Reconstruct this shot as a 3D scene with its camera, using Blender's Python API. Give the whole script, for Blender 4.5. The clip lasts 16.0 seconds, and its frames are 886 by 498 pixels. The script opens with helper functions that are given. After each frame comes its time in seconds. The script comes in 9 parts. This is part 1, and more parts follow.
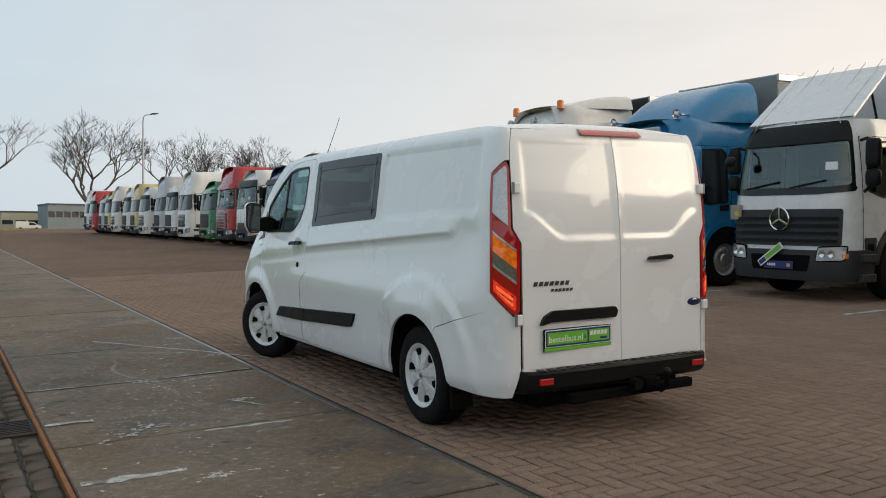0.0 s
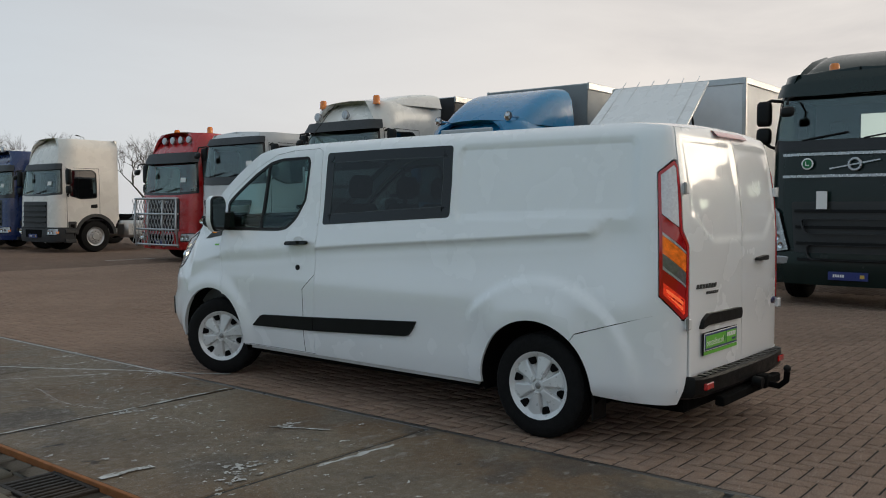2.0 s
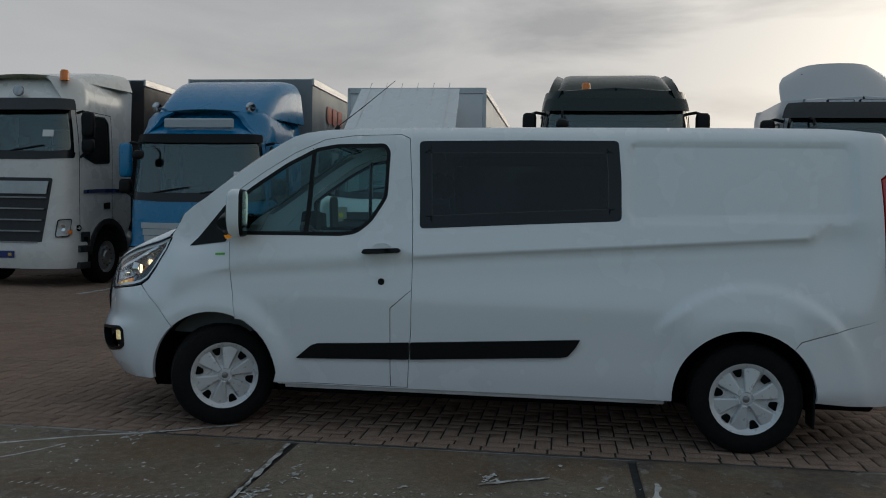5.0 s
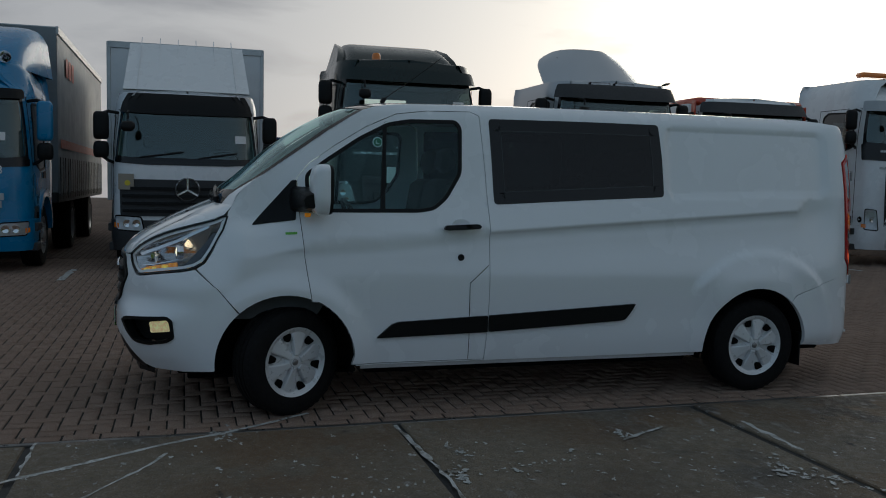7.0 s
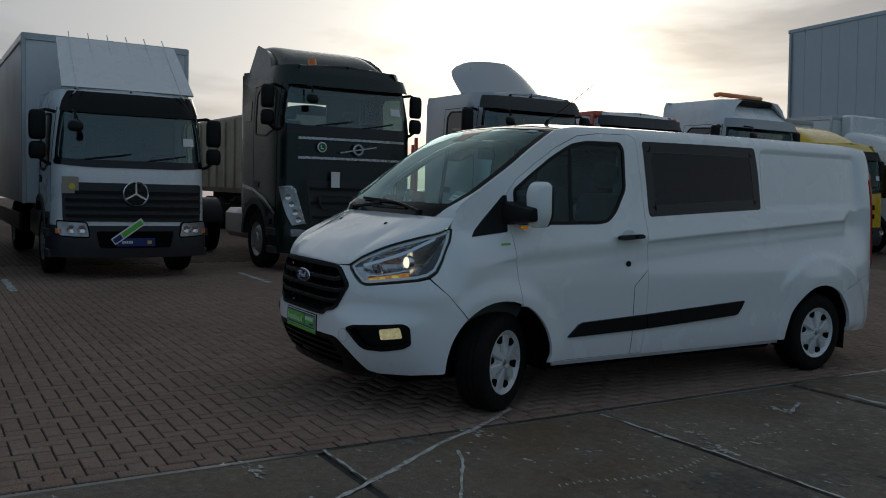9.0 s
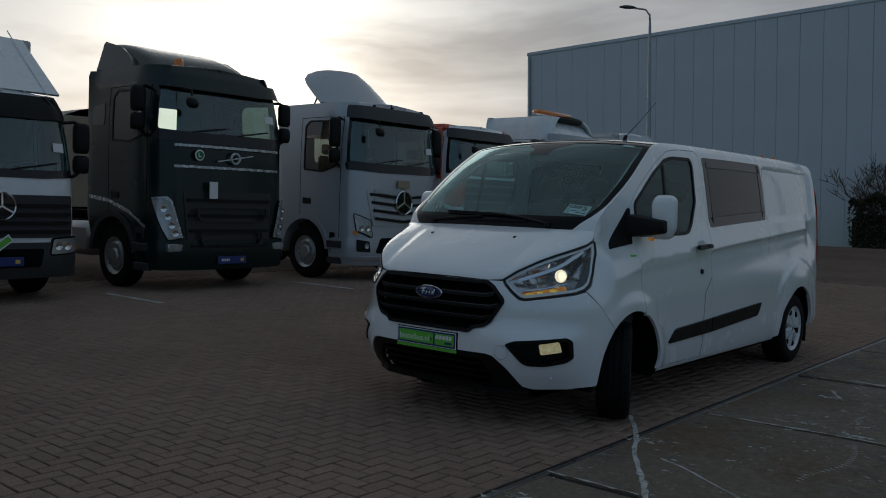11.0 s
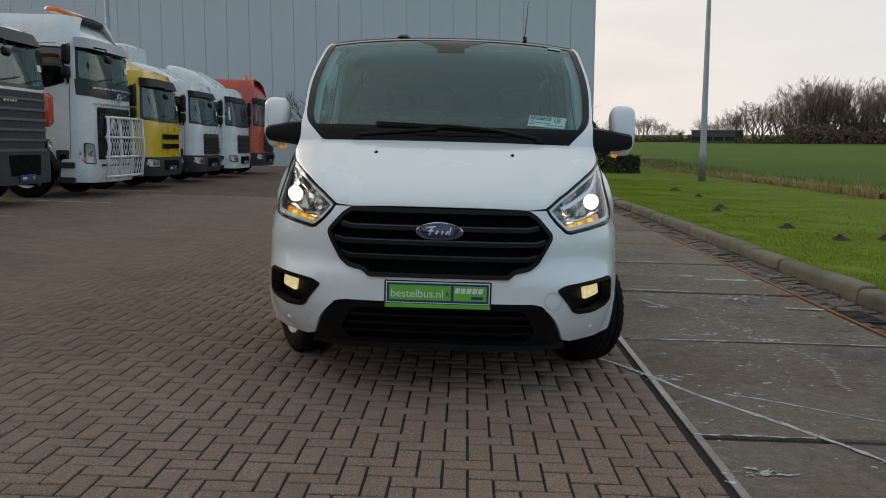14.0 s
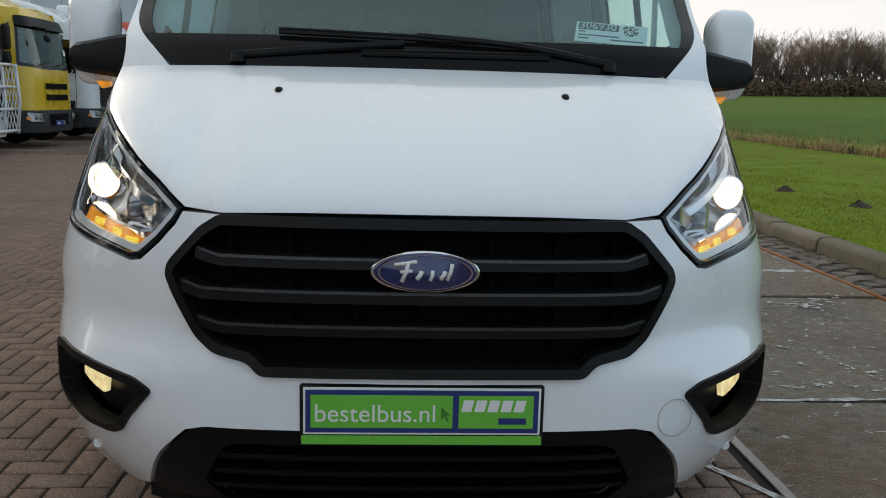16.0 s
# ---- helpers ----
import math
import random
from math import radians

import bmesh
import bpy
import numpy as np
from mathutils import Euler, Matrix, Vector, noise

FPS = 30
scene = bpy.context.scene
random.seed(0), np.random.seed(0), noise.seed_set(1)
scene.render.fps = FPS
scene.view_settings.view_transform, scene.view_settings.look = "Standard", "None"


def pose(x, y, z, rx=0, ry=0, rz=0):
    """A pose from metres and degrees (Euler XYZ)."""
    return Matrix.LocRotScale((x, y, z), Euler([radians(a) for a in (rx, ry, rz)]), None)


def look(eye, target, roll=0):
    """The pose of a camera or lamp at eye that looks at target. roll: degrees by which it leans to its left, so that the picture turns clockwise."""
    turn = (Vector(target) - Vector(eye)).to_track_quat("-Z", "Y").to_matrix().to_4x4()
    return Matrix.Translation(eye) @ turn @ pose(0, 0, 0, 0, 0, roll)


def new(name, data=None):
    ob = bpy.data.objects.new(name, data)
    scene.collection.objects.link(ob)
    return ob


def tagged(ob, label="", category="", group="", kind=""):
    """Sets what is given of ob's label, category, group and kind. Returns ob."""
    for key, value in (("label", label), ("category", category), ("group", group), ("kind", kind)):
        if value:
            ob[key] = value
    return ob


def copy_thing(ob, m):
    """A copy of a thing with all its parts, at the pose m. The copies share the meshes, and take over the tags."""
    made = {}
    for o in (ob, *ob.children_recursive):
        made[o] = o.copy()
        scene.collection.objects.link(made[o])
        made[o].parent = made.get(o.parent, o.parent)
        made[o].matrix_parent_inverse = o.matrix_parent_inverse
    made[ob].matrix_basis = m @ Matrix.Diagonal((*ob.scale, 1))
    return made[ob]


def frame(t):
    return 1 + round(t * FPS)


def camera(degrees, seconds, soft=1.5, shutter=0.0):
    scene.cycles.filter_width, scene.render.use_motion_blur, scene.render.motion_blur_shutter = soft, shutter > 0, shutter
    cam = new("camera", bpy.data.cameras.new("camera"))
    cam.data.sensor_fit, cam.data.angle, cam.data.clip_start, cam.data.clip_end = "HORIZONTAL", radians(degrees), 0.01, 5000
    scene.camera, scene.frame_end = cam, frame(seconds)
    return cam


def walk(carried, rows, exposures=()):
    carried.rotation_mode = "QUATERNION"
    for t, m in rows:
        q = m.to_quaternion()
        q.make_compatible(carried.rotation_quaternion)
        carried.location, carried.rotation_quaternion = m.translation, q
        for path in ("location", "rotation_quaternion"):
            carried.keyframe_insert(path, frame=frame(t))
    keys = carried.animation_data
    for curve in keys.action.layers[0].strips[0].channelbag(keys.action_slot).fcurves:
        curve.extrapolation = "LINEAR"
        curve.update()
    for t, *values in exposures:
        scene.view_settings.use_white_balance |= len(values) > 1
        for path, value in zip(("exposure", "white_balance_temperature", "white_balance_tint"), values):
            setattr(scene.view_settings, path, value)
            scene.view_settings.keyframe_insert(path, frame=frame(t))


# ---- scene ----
from mathutils.geometry import delaunay_2d_cdt

# ---------------------------------------------------------------- camera
# The yard falls gently towards its gutter: everything on it is laid out on a
# level plane and then turned by YARD into the upright world.
UP = Vector((math.tan(radians(1.45)), math.tan(radians(0.76)), 1.0)).normalized()
YARD = UP.rotation_difference(Vector((0, 0, 1))).to_matrix().to_4x4()

cam = camera(54.1, 16.0, 1.0)
PATH = [
    (0, (0.031, 0.02, 1.435), (1.04, 1.744, 1.351), -0.7),
    (0.5, (-0.511, 0.478, 1.471), (0.673, 2.088, 1.387), -0.5),
    (1, (-0.992, 0.964, 1.475), (0.28, 2.505, 1.382), -0.3),
    (1.5, (-1.429, 1.577, 1.467), (-0.009, 2.982, 1.365), -0.1),
    (2, (-1.765, 2.171, 1.469), (-0.215, 3.432, 1.371), 0.1),
    (2.5, (-2.017, 2.856, 1.457), (-0.346, 3.952, 1.358), 0.2),
    (3, (-2.244, 3.574, 1.408), (-0.476, 4.505, 1.321), 0.6),
    (3.5, (-2.413, 4.3, 1.42), (-0.556, 5.037, 1.328), 0.5),
    (4, (-2.538, 4.978, 1.423), (-0.627, 5.56, 1.33), 0.5),
    (6.5, (-2.548, 8.309, 1.455), (-0.579, 7.98, 1.338), 1.3),
    (7, (-2.462, 9.097, 1.46), (-0.551, 8.526, 1.308), 1.2),
    (7.5, (-2.338, 9.817, 1.426), (-0.487, 9.075, 1.272), 1.3),
    (8, (-2.226, 10.513, 1.469), (-0.417, 9.674, 1.314), 1.4),
    (10.5, (-0.588, 13.449, 1.465), (0.830, 12.043, 1.358), 1.73),
    (11, (0.035, 13.864, 1.444), (1.320, 12.335, 1.343), 1.65),
    (11.5, (0.680, 14.218, 1.408), (1.819, 12.576, 1.316), 1.76),
    (12, (1.379, 14.437, 1.302), (2.304, 12.666, 1.219), 1.72),
    (12.5, (2.052, 14.597, 1.284), (2.726, 12.715, 1.204), 1.87),
    (13, (2.761, 14.521, 1.283), (3.280, 12.592, 1.174), 1.74),
    (13.5, (3.288, 14.232, 1.268), (3.567, 12.256, 1.130), 1.68),
    (14, (3.674, 13.762, 1.292), (3.723, 11.776, 1.053), 1.54),
    (14.5, (3.911, 13.192, 1.303), (3.882, 11.213, 1.016), 1.58),
    (15, (3.957, 12.528, 1.293), (3.894, 10.552, 0.990), 1.63),
    (15.5, (3.941, 11.905, 1.264), (3.849, 9.931, 0.958), 1.86),
    (16, (3.868, 11.324, 1.229), (3.753, 9.357, 0.890), 1.46),
]
EXPOSURES = [(0, 0.4, 6500, 6), (1.5, 0.25, 6350, 6), (2.5, 0.1, 6150, 6), (3.5, -0.15, 5980, 5), (4, -0.28, 5950, 4), (6.5, -0.85, 5550, 3), (7, -0.88, 5500, 3), (8, -0.90, 5450, 3), (10.5, -1.2, 5350, 3),
             (11.5, -1.25, 5250, 3), (12, -1.1, 5250, 3), (12.5, -0.8, 5400, 3), (13, -0.5, 5750, 4), (13.5, -0.25, 6050, 5), (14, 0.25, 6150, 5), (15, 0.50, 6300, 6), (16, 0.53, 6150, 6)]
walk(cam, [(t, YARD @ look(eye, target, roll)) for t, eye, target, roll in PATH], EXPOSURES)

# ---------------------------------------------------------------- sky and sun
SUN_DIR = Vector((0.79, -0.61, math.tan(radians(9.5)))).normalized()
world = bpy.data.worlds.new("sky")
scene.world = world
world.use_nodes = True
wn, wl = world.node_tree.nodes, world.node_tree.links
wn.clear()


def wnode(kind, **kw):
    n = wn.new(kind)
    for k, v in kw.items():
        if k == "op":
            n.operation = v
        elif k == "ins":
            for i, x in v.items():
                n.inputs[i].default_value = x
    return n


def build_sky():
    out = wn.new("ShaderNodeOutputWorld")
    bg = wn.new("ShaderNodeBackground")
    sky = wn.new("ShaderNodeTexSky")
    sky.sky_type, sky.sun_disc = "NISHITA", False
    sky.sun_elevation, sky.sun_rotation = radians(9.5), math.atan2(SUN_DIR.x, SUN_DIR.y)
    sky.air_density, sky.dust_density = 1.0, 2.5
    tint = wnode("ShaderNodeVectorMath", op="MULTIPLY")
    tint.inputs[1].default_value = (0.09, 0.09, 0.09)
    wl.new(sky.outputs[0], tint.inputs[0])
    co = wn.new("ShaderNodeTexCoord")
    dot = wnode("ShaderNodeVectorMath", op="DOT_PRODUCT")
    wl.new(co.outputs["Generated"], dot.inputs[0])
    dot.inputs[1].default_value = SUN_DIR
    # stratus: wide soft bands, stretched level
    mp = wn.new("ShaderNodeMapping")
    mp.inputs["Scale"].default_value = (1.6, 1.6, 7.0)
    wl.new(co.outputs["Generated"], mp.inputs["Vector"])
    nz = wn.new("ShaderNodeTexNoise")
    nz.inputs["Scale"].default_value, nz.inputs["Detail"].default_value, nz.inputs["Roughness"].default_value = 1.7, 6.0, 0.55
    nz.inputs["Distortion"].default_value = 0.35
    wl.new(mp.outputs[0], nz.inputs["Vector"])
    spread = wn.new("ShaderNodeMapRange")
    spread.inputs["From Min"].default_value, spread.inputs["From Max"].default_value = 0.40, 0.64
    wl.new(nz.outputs[0], spread.inputs["Value"])
    # the deck is torn into bands towards the sun and even away from it
    sunward = wn.new("ShaderNodeMapRange")
    sunward.inputs["From Min"].default_value, sunward.inputs["From Max"].default_value = 0.35, 0.95
    sunward.inputs["To Min"].default_value, sunward.inputs["To Max"].default_value = 0.14, 1.0
    wl.new(dot.outputs["Value"], sunward.inputs["Value"])
    ramp = wnode("ShaderNodeMath", op="MULTIPLY")
    wl.new(spread.outputs[0], ramp.inputs[0])
    wl.new(sunward.outputs[0], ramp.inputs[1])
    cool = wn.new("ShaderNodeMapRange")
    cool.inputs["From Min"].default_value, cool.inputs["From Max"].default_value = -0.75, 0.45
    wl.new(dot.outputs["Value"], cool.inputs["Value"])
    bright = wn.new("ShaderNodeMix")
    bright.data_type = "RGBA"
    bright.inputs["A"].default_value, bright.inputs["B"].default_value = (0.445, 0.585, 0.71, 1), (0.88, 0.828, 0.772, 1)
    wl.new(cool.outputs[0], bright.inputs["Factor"])
    # brightness of the cloud deck round the veiled sun
    def power(n, k):
        c = wnode("ShaderNodeMath", op="MAXIMUM")
        wl.new(dot.outputs["Value"], c.inputs[0])
        c.inputs[1].default_value = 0.0
        p = wnode("ShaderNodeMath", op="POWER")
        wl.new(c.outputs[0], p.inputs[0])
        p.inputs[1].default_value = n
        m = wnode("ShaderNodeMath", op="MULTIPLY")
        wl.new(p.outputs[0], m.inputs[0])
        m.inputs[1].default_value = k
        return m
    glow1, glow2 = power(130.0, GLOW[0]), power(9.0, GLOW[1])
    add = wnode("ShaderNodeMath", op="ADD")
    wl.new(glow1.outputs[0], add.inputs[0])
    wl.new(glow2.outputs[0], add.inputs[1])
    thin = wnode("ShaderNodeMapRange")
    thin.inputs["To Min"].default_value, thin.inputs["To Max"].default_value = 1.25, 0.55
    wl.new(ramp.outputs[0], thin.inputs["Value"])
    lit = wnode("ShaderNodeMath", op="MULTIPLY")
    wl.new(add.outputs[0], lit.inputs[0])
    wl.new(thin.outputs[0], lit.inputs[1])
    warm = wnode("ShaderNodeVectorMath", op="SCALE")
    warm.inputs[0].default_value = (1.0, 0.86, 0.66)
    wl.new(lit.outputs[0], warm.inputs["Scale"])
    deck = wn.new("ShaderNodeMix")
    deck.data_type = "RGBA"
    wl.new(bright.outputs["Result"], deck.inputs["A"])
    deck.inputs["B"].default_value = (0.48, 0.458, 0.46, 1)
    wl.new(ramp.outputs[0], deck.inputs["Factor"])
    cover = wn.new("ShaderNodeMix")
    cover.data_type = "RGBA"
    cover.inputs["Factor"].default_value = 0.82
    wl.new(tint.outputs[0], cover.inputs["A"])
    wl.new(deck.outputs["Result"], cover.inputs["B"])
    total = wnode("ShaderNodeVectorMath", op="ADD")
    wl.new(cover.outputs["Result"], total.inputs[0])
    wl.new(warm.outputs[0], total.inputs[1])
    # the veil is brighter and rosier low down than overhead
    sep = wn.new("ShaderNodeSeparateXYZ")
    wl.new(co.outputs["Generated"], sep.inputs[0])
    low = wn.new("ShaderNodeMapRange")
    low.inputs["From Min"].default_value, low.inputs["From Max"].default_value = 0.02, 0.75
    low.inputs["To Min"].default_value, low.inputs["To Max"].default_value = 1.0, 0.0
    wl.new(sep.outputs["Z"], low.inputs["Value"])
    rosy = wn.new("ShaderNodeMix")
    rosy.data_type = "RGBA"
    rosy.inputs["A"].default_value, rosy.inputs["B"].default_value = (0.84, 0.86, 0.87, 1), (1.13, 1.04, 1.02, 1)
    wl.new(low.outputs[0], rosy.inputs["Factor"])
    veil = wnode("ShaderNodeVectorMath", op="MULTIPLY")
    wl.new(total.outputs[0], veil.inputs[0])
    wl.new(rosy.outputs["Result"], veil.inputs[1])
    wl.new(veil.outputs[0], bg.inputs["Color"])
    bg.inputs["Strength"].default_value = SKY
    wl.new(bg.outputs[0], out.inputs["Surface"])


SKY, GLOW = 0.95, (2.2, 0.95)
build_sky()
sun_data = bpy.data.lights.new("sun", "SUN")
sun_data.energy, sun_data.angle, sun_data.color = 0.75, radians(36), (1.0, 0.84, 0.66)
sun = new("sun", sun_data)
sun.matrix_world = look(SUN_DIR * 50, (0, 0, 0))

# ---------------------------------------------------------------- materials
MATS = {}


def mat(name, c, rough=0.5, metal=0.0, var=0.12, scale=6.0, bump=0.0, bscale=60.0, coat=0.0, dirt=0.0, dirt_c=(0.06, 0.05, 0.04),
        rnd=0.0, island=0.0, emit=0.0, rvar=0.08, spec=0.5, dscale=1.3, matt=0.0):
    """A surface with two scales of variation, grime in patches and fine relief."""
    if name in MATS:
        return MATS[name]
    m = bpy.data.materials.new(name)
    m.use_nodes = True
    n, l = m.node_tree.nodes, m.node_tree.links
    b = n["Principled BSDF"]
    MATS[name] = m
    # repeated pieces take their grain from where they lie, so that no two are alike
    place = n.new("ShaderNodeNewGeometry").outputs["Position"] if rnd else n.new("ShaderNodeTexCoord").outputs["Object"]
    b.inputs["Diffuse Roughness"].default_value = matt
    b.inputs["Roughness"].default_value, b.inputs["Metallic"].default_value = rough, metal
    b.inputs["Specular IOR Level"].default_value = spec
    b.inputs["Coat Weight"].default_value, b.inputs["Coat Roughness"].default_value = coat, 0.04

    def noise_tex(s, d=4.0):
        t = n.new("ShaderNodeTexNoise")
        t.inputs["Scale"].default_value, t.inputs["Detail"].default_value = s, d
        l.new(place, t.inputs["Vector"])
        return t.outputs[0]

    def mix(a, bb, f, kind="MIX"):
        x = n.new("ShaderNodeMix")
        x.data_type, x.blend_type = "RGBA", kind
        for s, v in (("A", a), ("B", bb)):
            if isinstance(v, tuple):
                x.inputs[s].default_value = (*v, 1)
            else:
                l.new(v, x.inputs[s])
        if isinstance(f, float):
            x.inputs["Factor"].default_value = f
        else:
            l.new(f, x.inputs["Factor"])
        return x.outputs["Result"]

    def span(v, a, bb, lo, hi):
        r = n.new("ShaderNodeMapRange")
        for k, x in (("From Min", a), ("From Max", bb), ("To Min", lo), ("To Max", hi)):
            r.inputs[k].default_value = x
        l.new(v, r.inputs["Value"])
        return r.outputs[0]

    col = c
    if var:
        lo, hi = tuple(x * (1 - var) for x in c), tuple(min(1, x * (1 + var)) for x in c)
        col = mix(lo, hi, noise_tex(scale))
        col = mix(col, lo, span(noise_tex(scale * 9, 2.0), 0.5, 0.8, 0.0, 0.6))
    if rnd or island:
        if rnd:
            o = n.new("ShaderNodeObjectInfo").outputs["Random"]
        else:
            o = n.new("ShaderNodeNewGeometry").outputs["Random Per Island"]
        k = rnd or island
        h = n.new("ShaderNodeHueSaturation")
        l.new(span(o, 0, 1, 1 - k, 1 + k), h.inputs["Value"])
        if isinstance(col, tuple):
            h.inputs["Color"].default_value = (*col, 1)
        else:
            l.new(col, h.inputs["Color"])
        col = h.outputs[0]
    if dirt:
        col = mix(col, dirt_c, span(noise_tex(dscale, 6.0), 0.45, 0.75, 0.0, dirt))
    if isinstance(col, tuple):
        b.inputs["Base Color"].default_value = (*col, 1)
    else:
        l.new(col, b.inputs["Base Color"])
    if rvar:
        l.new(span(noise_tex(scale * 2.3, 3.0), 0.3, 0.7, max(0.02, rough - rvar), min(1, rough + rvar)), b.inputs["Roughness"])
    if bump:
        p = n.new("ShaderNodeBump")
        p.inputs["Strength"].default_value, p.inputs["Distance"].default_value = bump, 0.01
        l.new(noise_tex(bscale, 3.0), p.inputs["Height"])
        l.new(p.outputs[0], b.inputs["Normal"])
    if emit:
        b.inputs["Emission Color"].default_value, b.inputs["Emission Strength"].default_value = (*c, 1), emit
        if not isinstance(col, tuple):
            l.new(col, b.inputs["Emission Color"])
    return m


def glass(name, tint, rough=0.02, ior=1.5, gloss=(1, 1, 1)):
    """A thin pane: tinted see-through with a Fresnel gloss."""
    if name in MATS:
        return MATS[name]
    m = bpy.data.materials.new(name)
    m.use_nodes = True
    n, l = m.node_tree.nodes, m.node_tree.links
    n.remove(n["Principled BSDF"])
    tr, gl, mx, lw = n.new("ShaderNodeBsdfTransparent"), n.new("ShaderNodeBsdfGlossy"), n.new("ShaderNodeMixShader"), n.new("ShaderNodeLayerWeight")
    tr.inputs[0].default_value, gl.inputs["Roughness"].default_value, lw.inputs["Blend"].default_value = (*tint, 1), rough, 0.5
    # a thin sheet shines the same from both sides: Schlick's rise towards grazing
    f0 = ((ior - 1) / (ior + 1)) ** 2
    pw, fr = n.new("ShaderNodeMath"), n.new("ShaderNodeMapRange")
    pw.operation, pw.inputs[1].default_value = "POWER", 5.0
    l.new(lw.outputs["Facing"], pw.inputs[0])
    l.new(pw.outputs[0], fr.inputs["Value"])
    fr.inputs["To Min"].default_value = f0 * 1.6
    gl.inputs["Color"].default_value = (*gloss, 1)
    l.new(fr.outputs[0], mx.inputs[0])
    l.new(tr.outputs[0], mx.inputs[1])
    l.new(gl.outputs[0], mx.inputs[2])
    l.new(mx.outputs[0], n["Material Output"].inputs["Surface"])
    MATS[name] = m
    return m


def paint(name, c, rough=0.28, dirt=0.12):
    return mat("paint_" + name, c, rough, 0.0, 0.03, 1.5, coat=0.5, dirt=dirt * 0.6, dirt_c=tuple(x * 0.6 for x in c), rvar=0.04)


WHITE = mat("van_white_paint", (0.845, 0.86, 0.885), 0.26, 0, 0.012, 1.2, coat=1.0, rvar=0.03, dirt=0.03, dirt_c=(0.55, 0.54, 0.52), dscale=2.2)
BLACK = mat("black_plastic", (0.006, 0.0064, 0.0068), 0.42, 0, 0.2, 9, bump=0.08, bscale=300, spec=0.2)
GLOSSBLACK = mat("gloss_black", (0.009, 0.009, 0.010), 0.12, 0, 0.05, 5, spec=0.4)
RUBBER = mat("tyre_rubber", (0.007, 0.007, 0.0075), 0.75, 0, 0.3, 14, bump=0.3, bscale=90, dirt=0.10, dirt_c=(0.035, 0.03, 0.026), spec=0.16)
# for dark underside parts, and for shapes that stand in for shaded openings
DARK = mat("dark_parts_and_shade", (0.004, 0.004, 0.0042), 0.85, 0, 0.3, 6, spec=0.08)
SILVER = mat("silver_wheel_paint", (0.68, 0.69, 0.70), 0.32, 0.2, 0.04, 12, dirt=0.12, dirt_c=(0.16, 0.14, 0.12), dscale=9)
STEEL = mat("grey_steel", (0.30, 0.30, 0.30), 0.42, 0.8, 0.15, 14, dirt=0.3, dirt_c=(0.10, 0.07, 0.05))
CHROME = mat("chrome", (0.75, 0.76, 0.78), 0.12, 1.0, 0.02, 6)
FRIT = mat("black_enamel", (0.006, 0.006, 0.007), 0.05, 0, 0.1, 3, spec=0.15, rvar=0.02)
LENS = glass("clear_lens", (0.93, 0.94, 0.95), 0.02, 1.33)
PANE = glass("greenish_window_glass", (0.70, 0.89, 0.87), 0.015, 1.36, (0.78, 0.98, 1.0))
SCREEN = glass("windscreen_glass", (0.62, 0.78, 0.78), 0.015, 1.72, (0.70, 0.92, 0.94))
PRIVACY = glass("dark_tinted_glass", (0.06, 0.085, 0.09), 0.015, 1.34)
BORDER = mat("window_border_glass", (0.004, 0.005, 0.0055), 0.03, 0, 0.05, 3, spec=0.42, rvar=0.005)
RED_LENS = mat("red_lens", (0.45, 0.008, 0.010), 0.10, 0, 0.1, 30, coat=0.8)
AMBER = mat("amber_lens", (0.75, 0.20, 0.01), 0.15, 0, 0.1, 30, coat=0.6)
AMBER_ON = mat("lit_amber_lens", (0.85, 0.22, 0.010), 0.15, 0, 0.75, 45, emit=0.55, coat=0.6, rvar=0)
RED_ON = mat("lit_red_lens", (0.80, 0.030, 0.012), 0.15, 0, 0.8, 42, emit=0.55, coat=0.6, rvar=0)
LAMP_ON = mat("lit_headlamp", (1.0, 0.76, 0.45), 0.2, 0, 0.0, emit=3.0, rvar=0)
FOG_ON = mat("lit_fog_lamp", (1.0, 0.56, 0.27), 0.2, 0, 0.6, 50, emit=0.65, rvar=0)
TRIM_GREEN = mat("plate_green", (0.16, 0.50, 0.05), 0.4, 0, 0.04, 20)
TRIM_BLUE = mat("plate_blue", (0.02, 0.035, 0.17), 0.35, 0, 0.05, 20)
TRIM_WHITE = mat("white_print", (0.78, 0.78, 0.77), 0.5, 0, 0.03, 20)
SEAT = mat("dark_seat_cloth", (0.035, 0.037, 0.042), 0.9, 0, 0.25, 40, bump=0.3, bscale=400)
GREYPLASTIC = mat("dark_grey_plastic", (0.024, 0.026, 0.029), 0.55, 0, 0.15, 10, bump=0.1, bscale=250, dirt=0.2, dirt_c=(0.05, 0.045, 0.04))

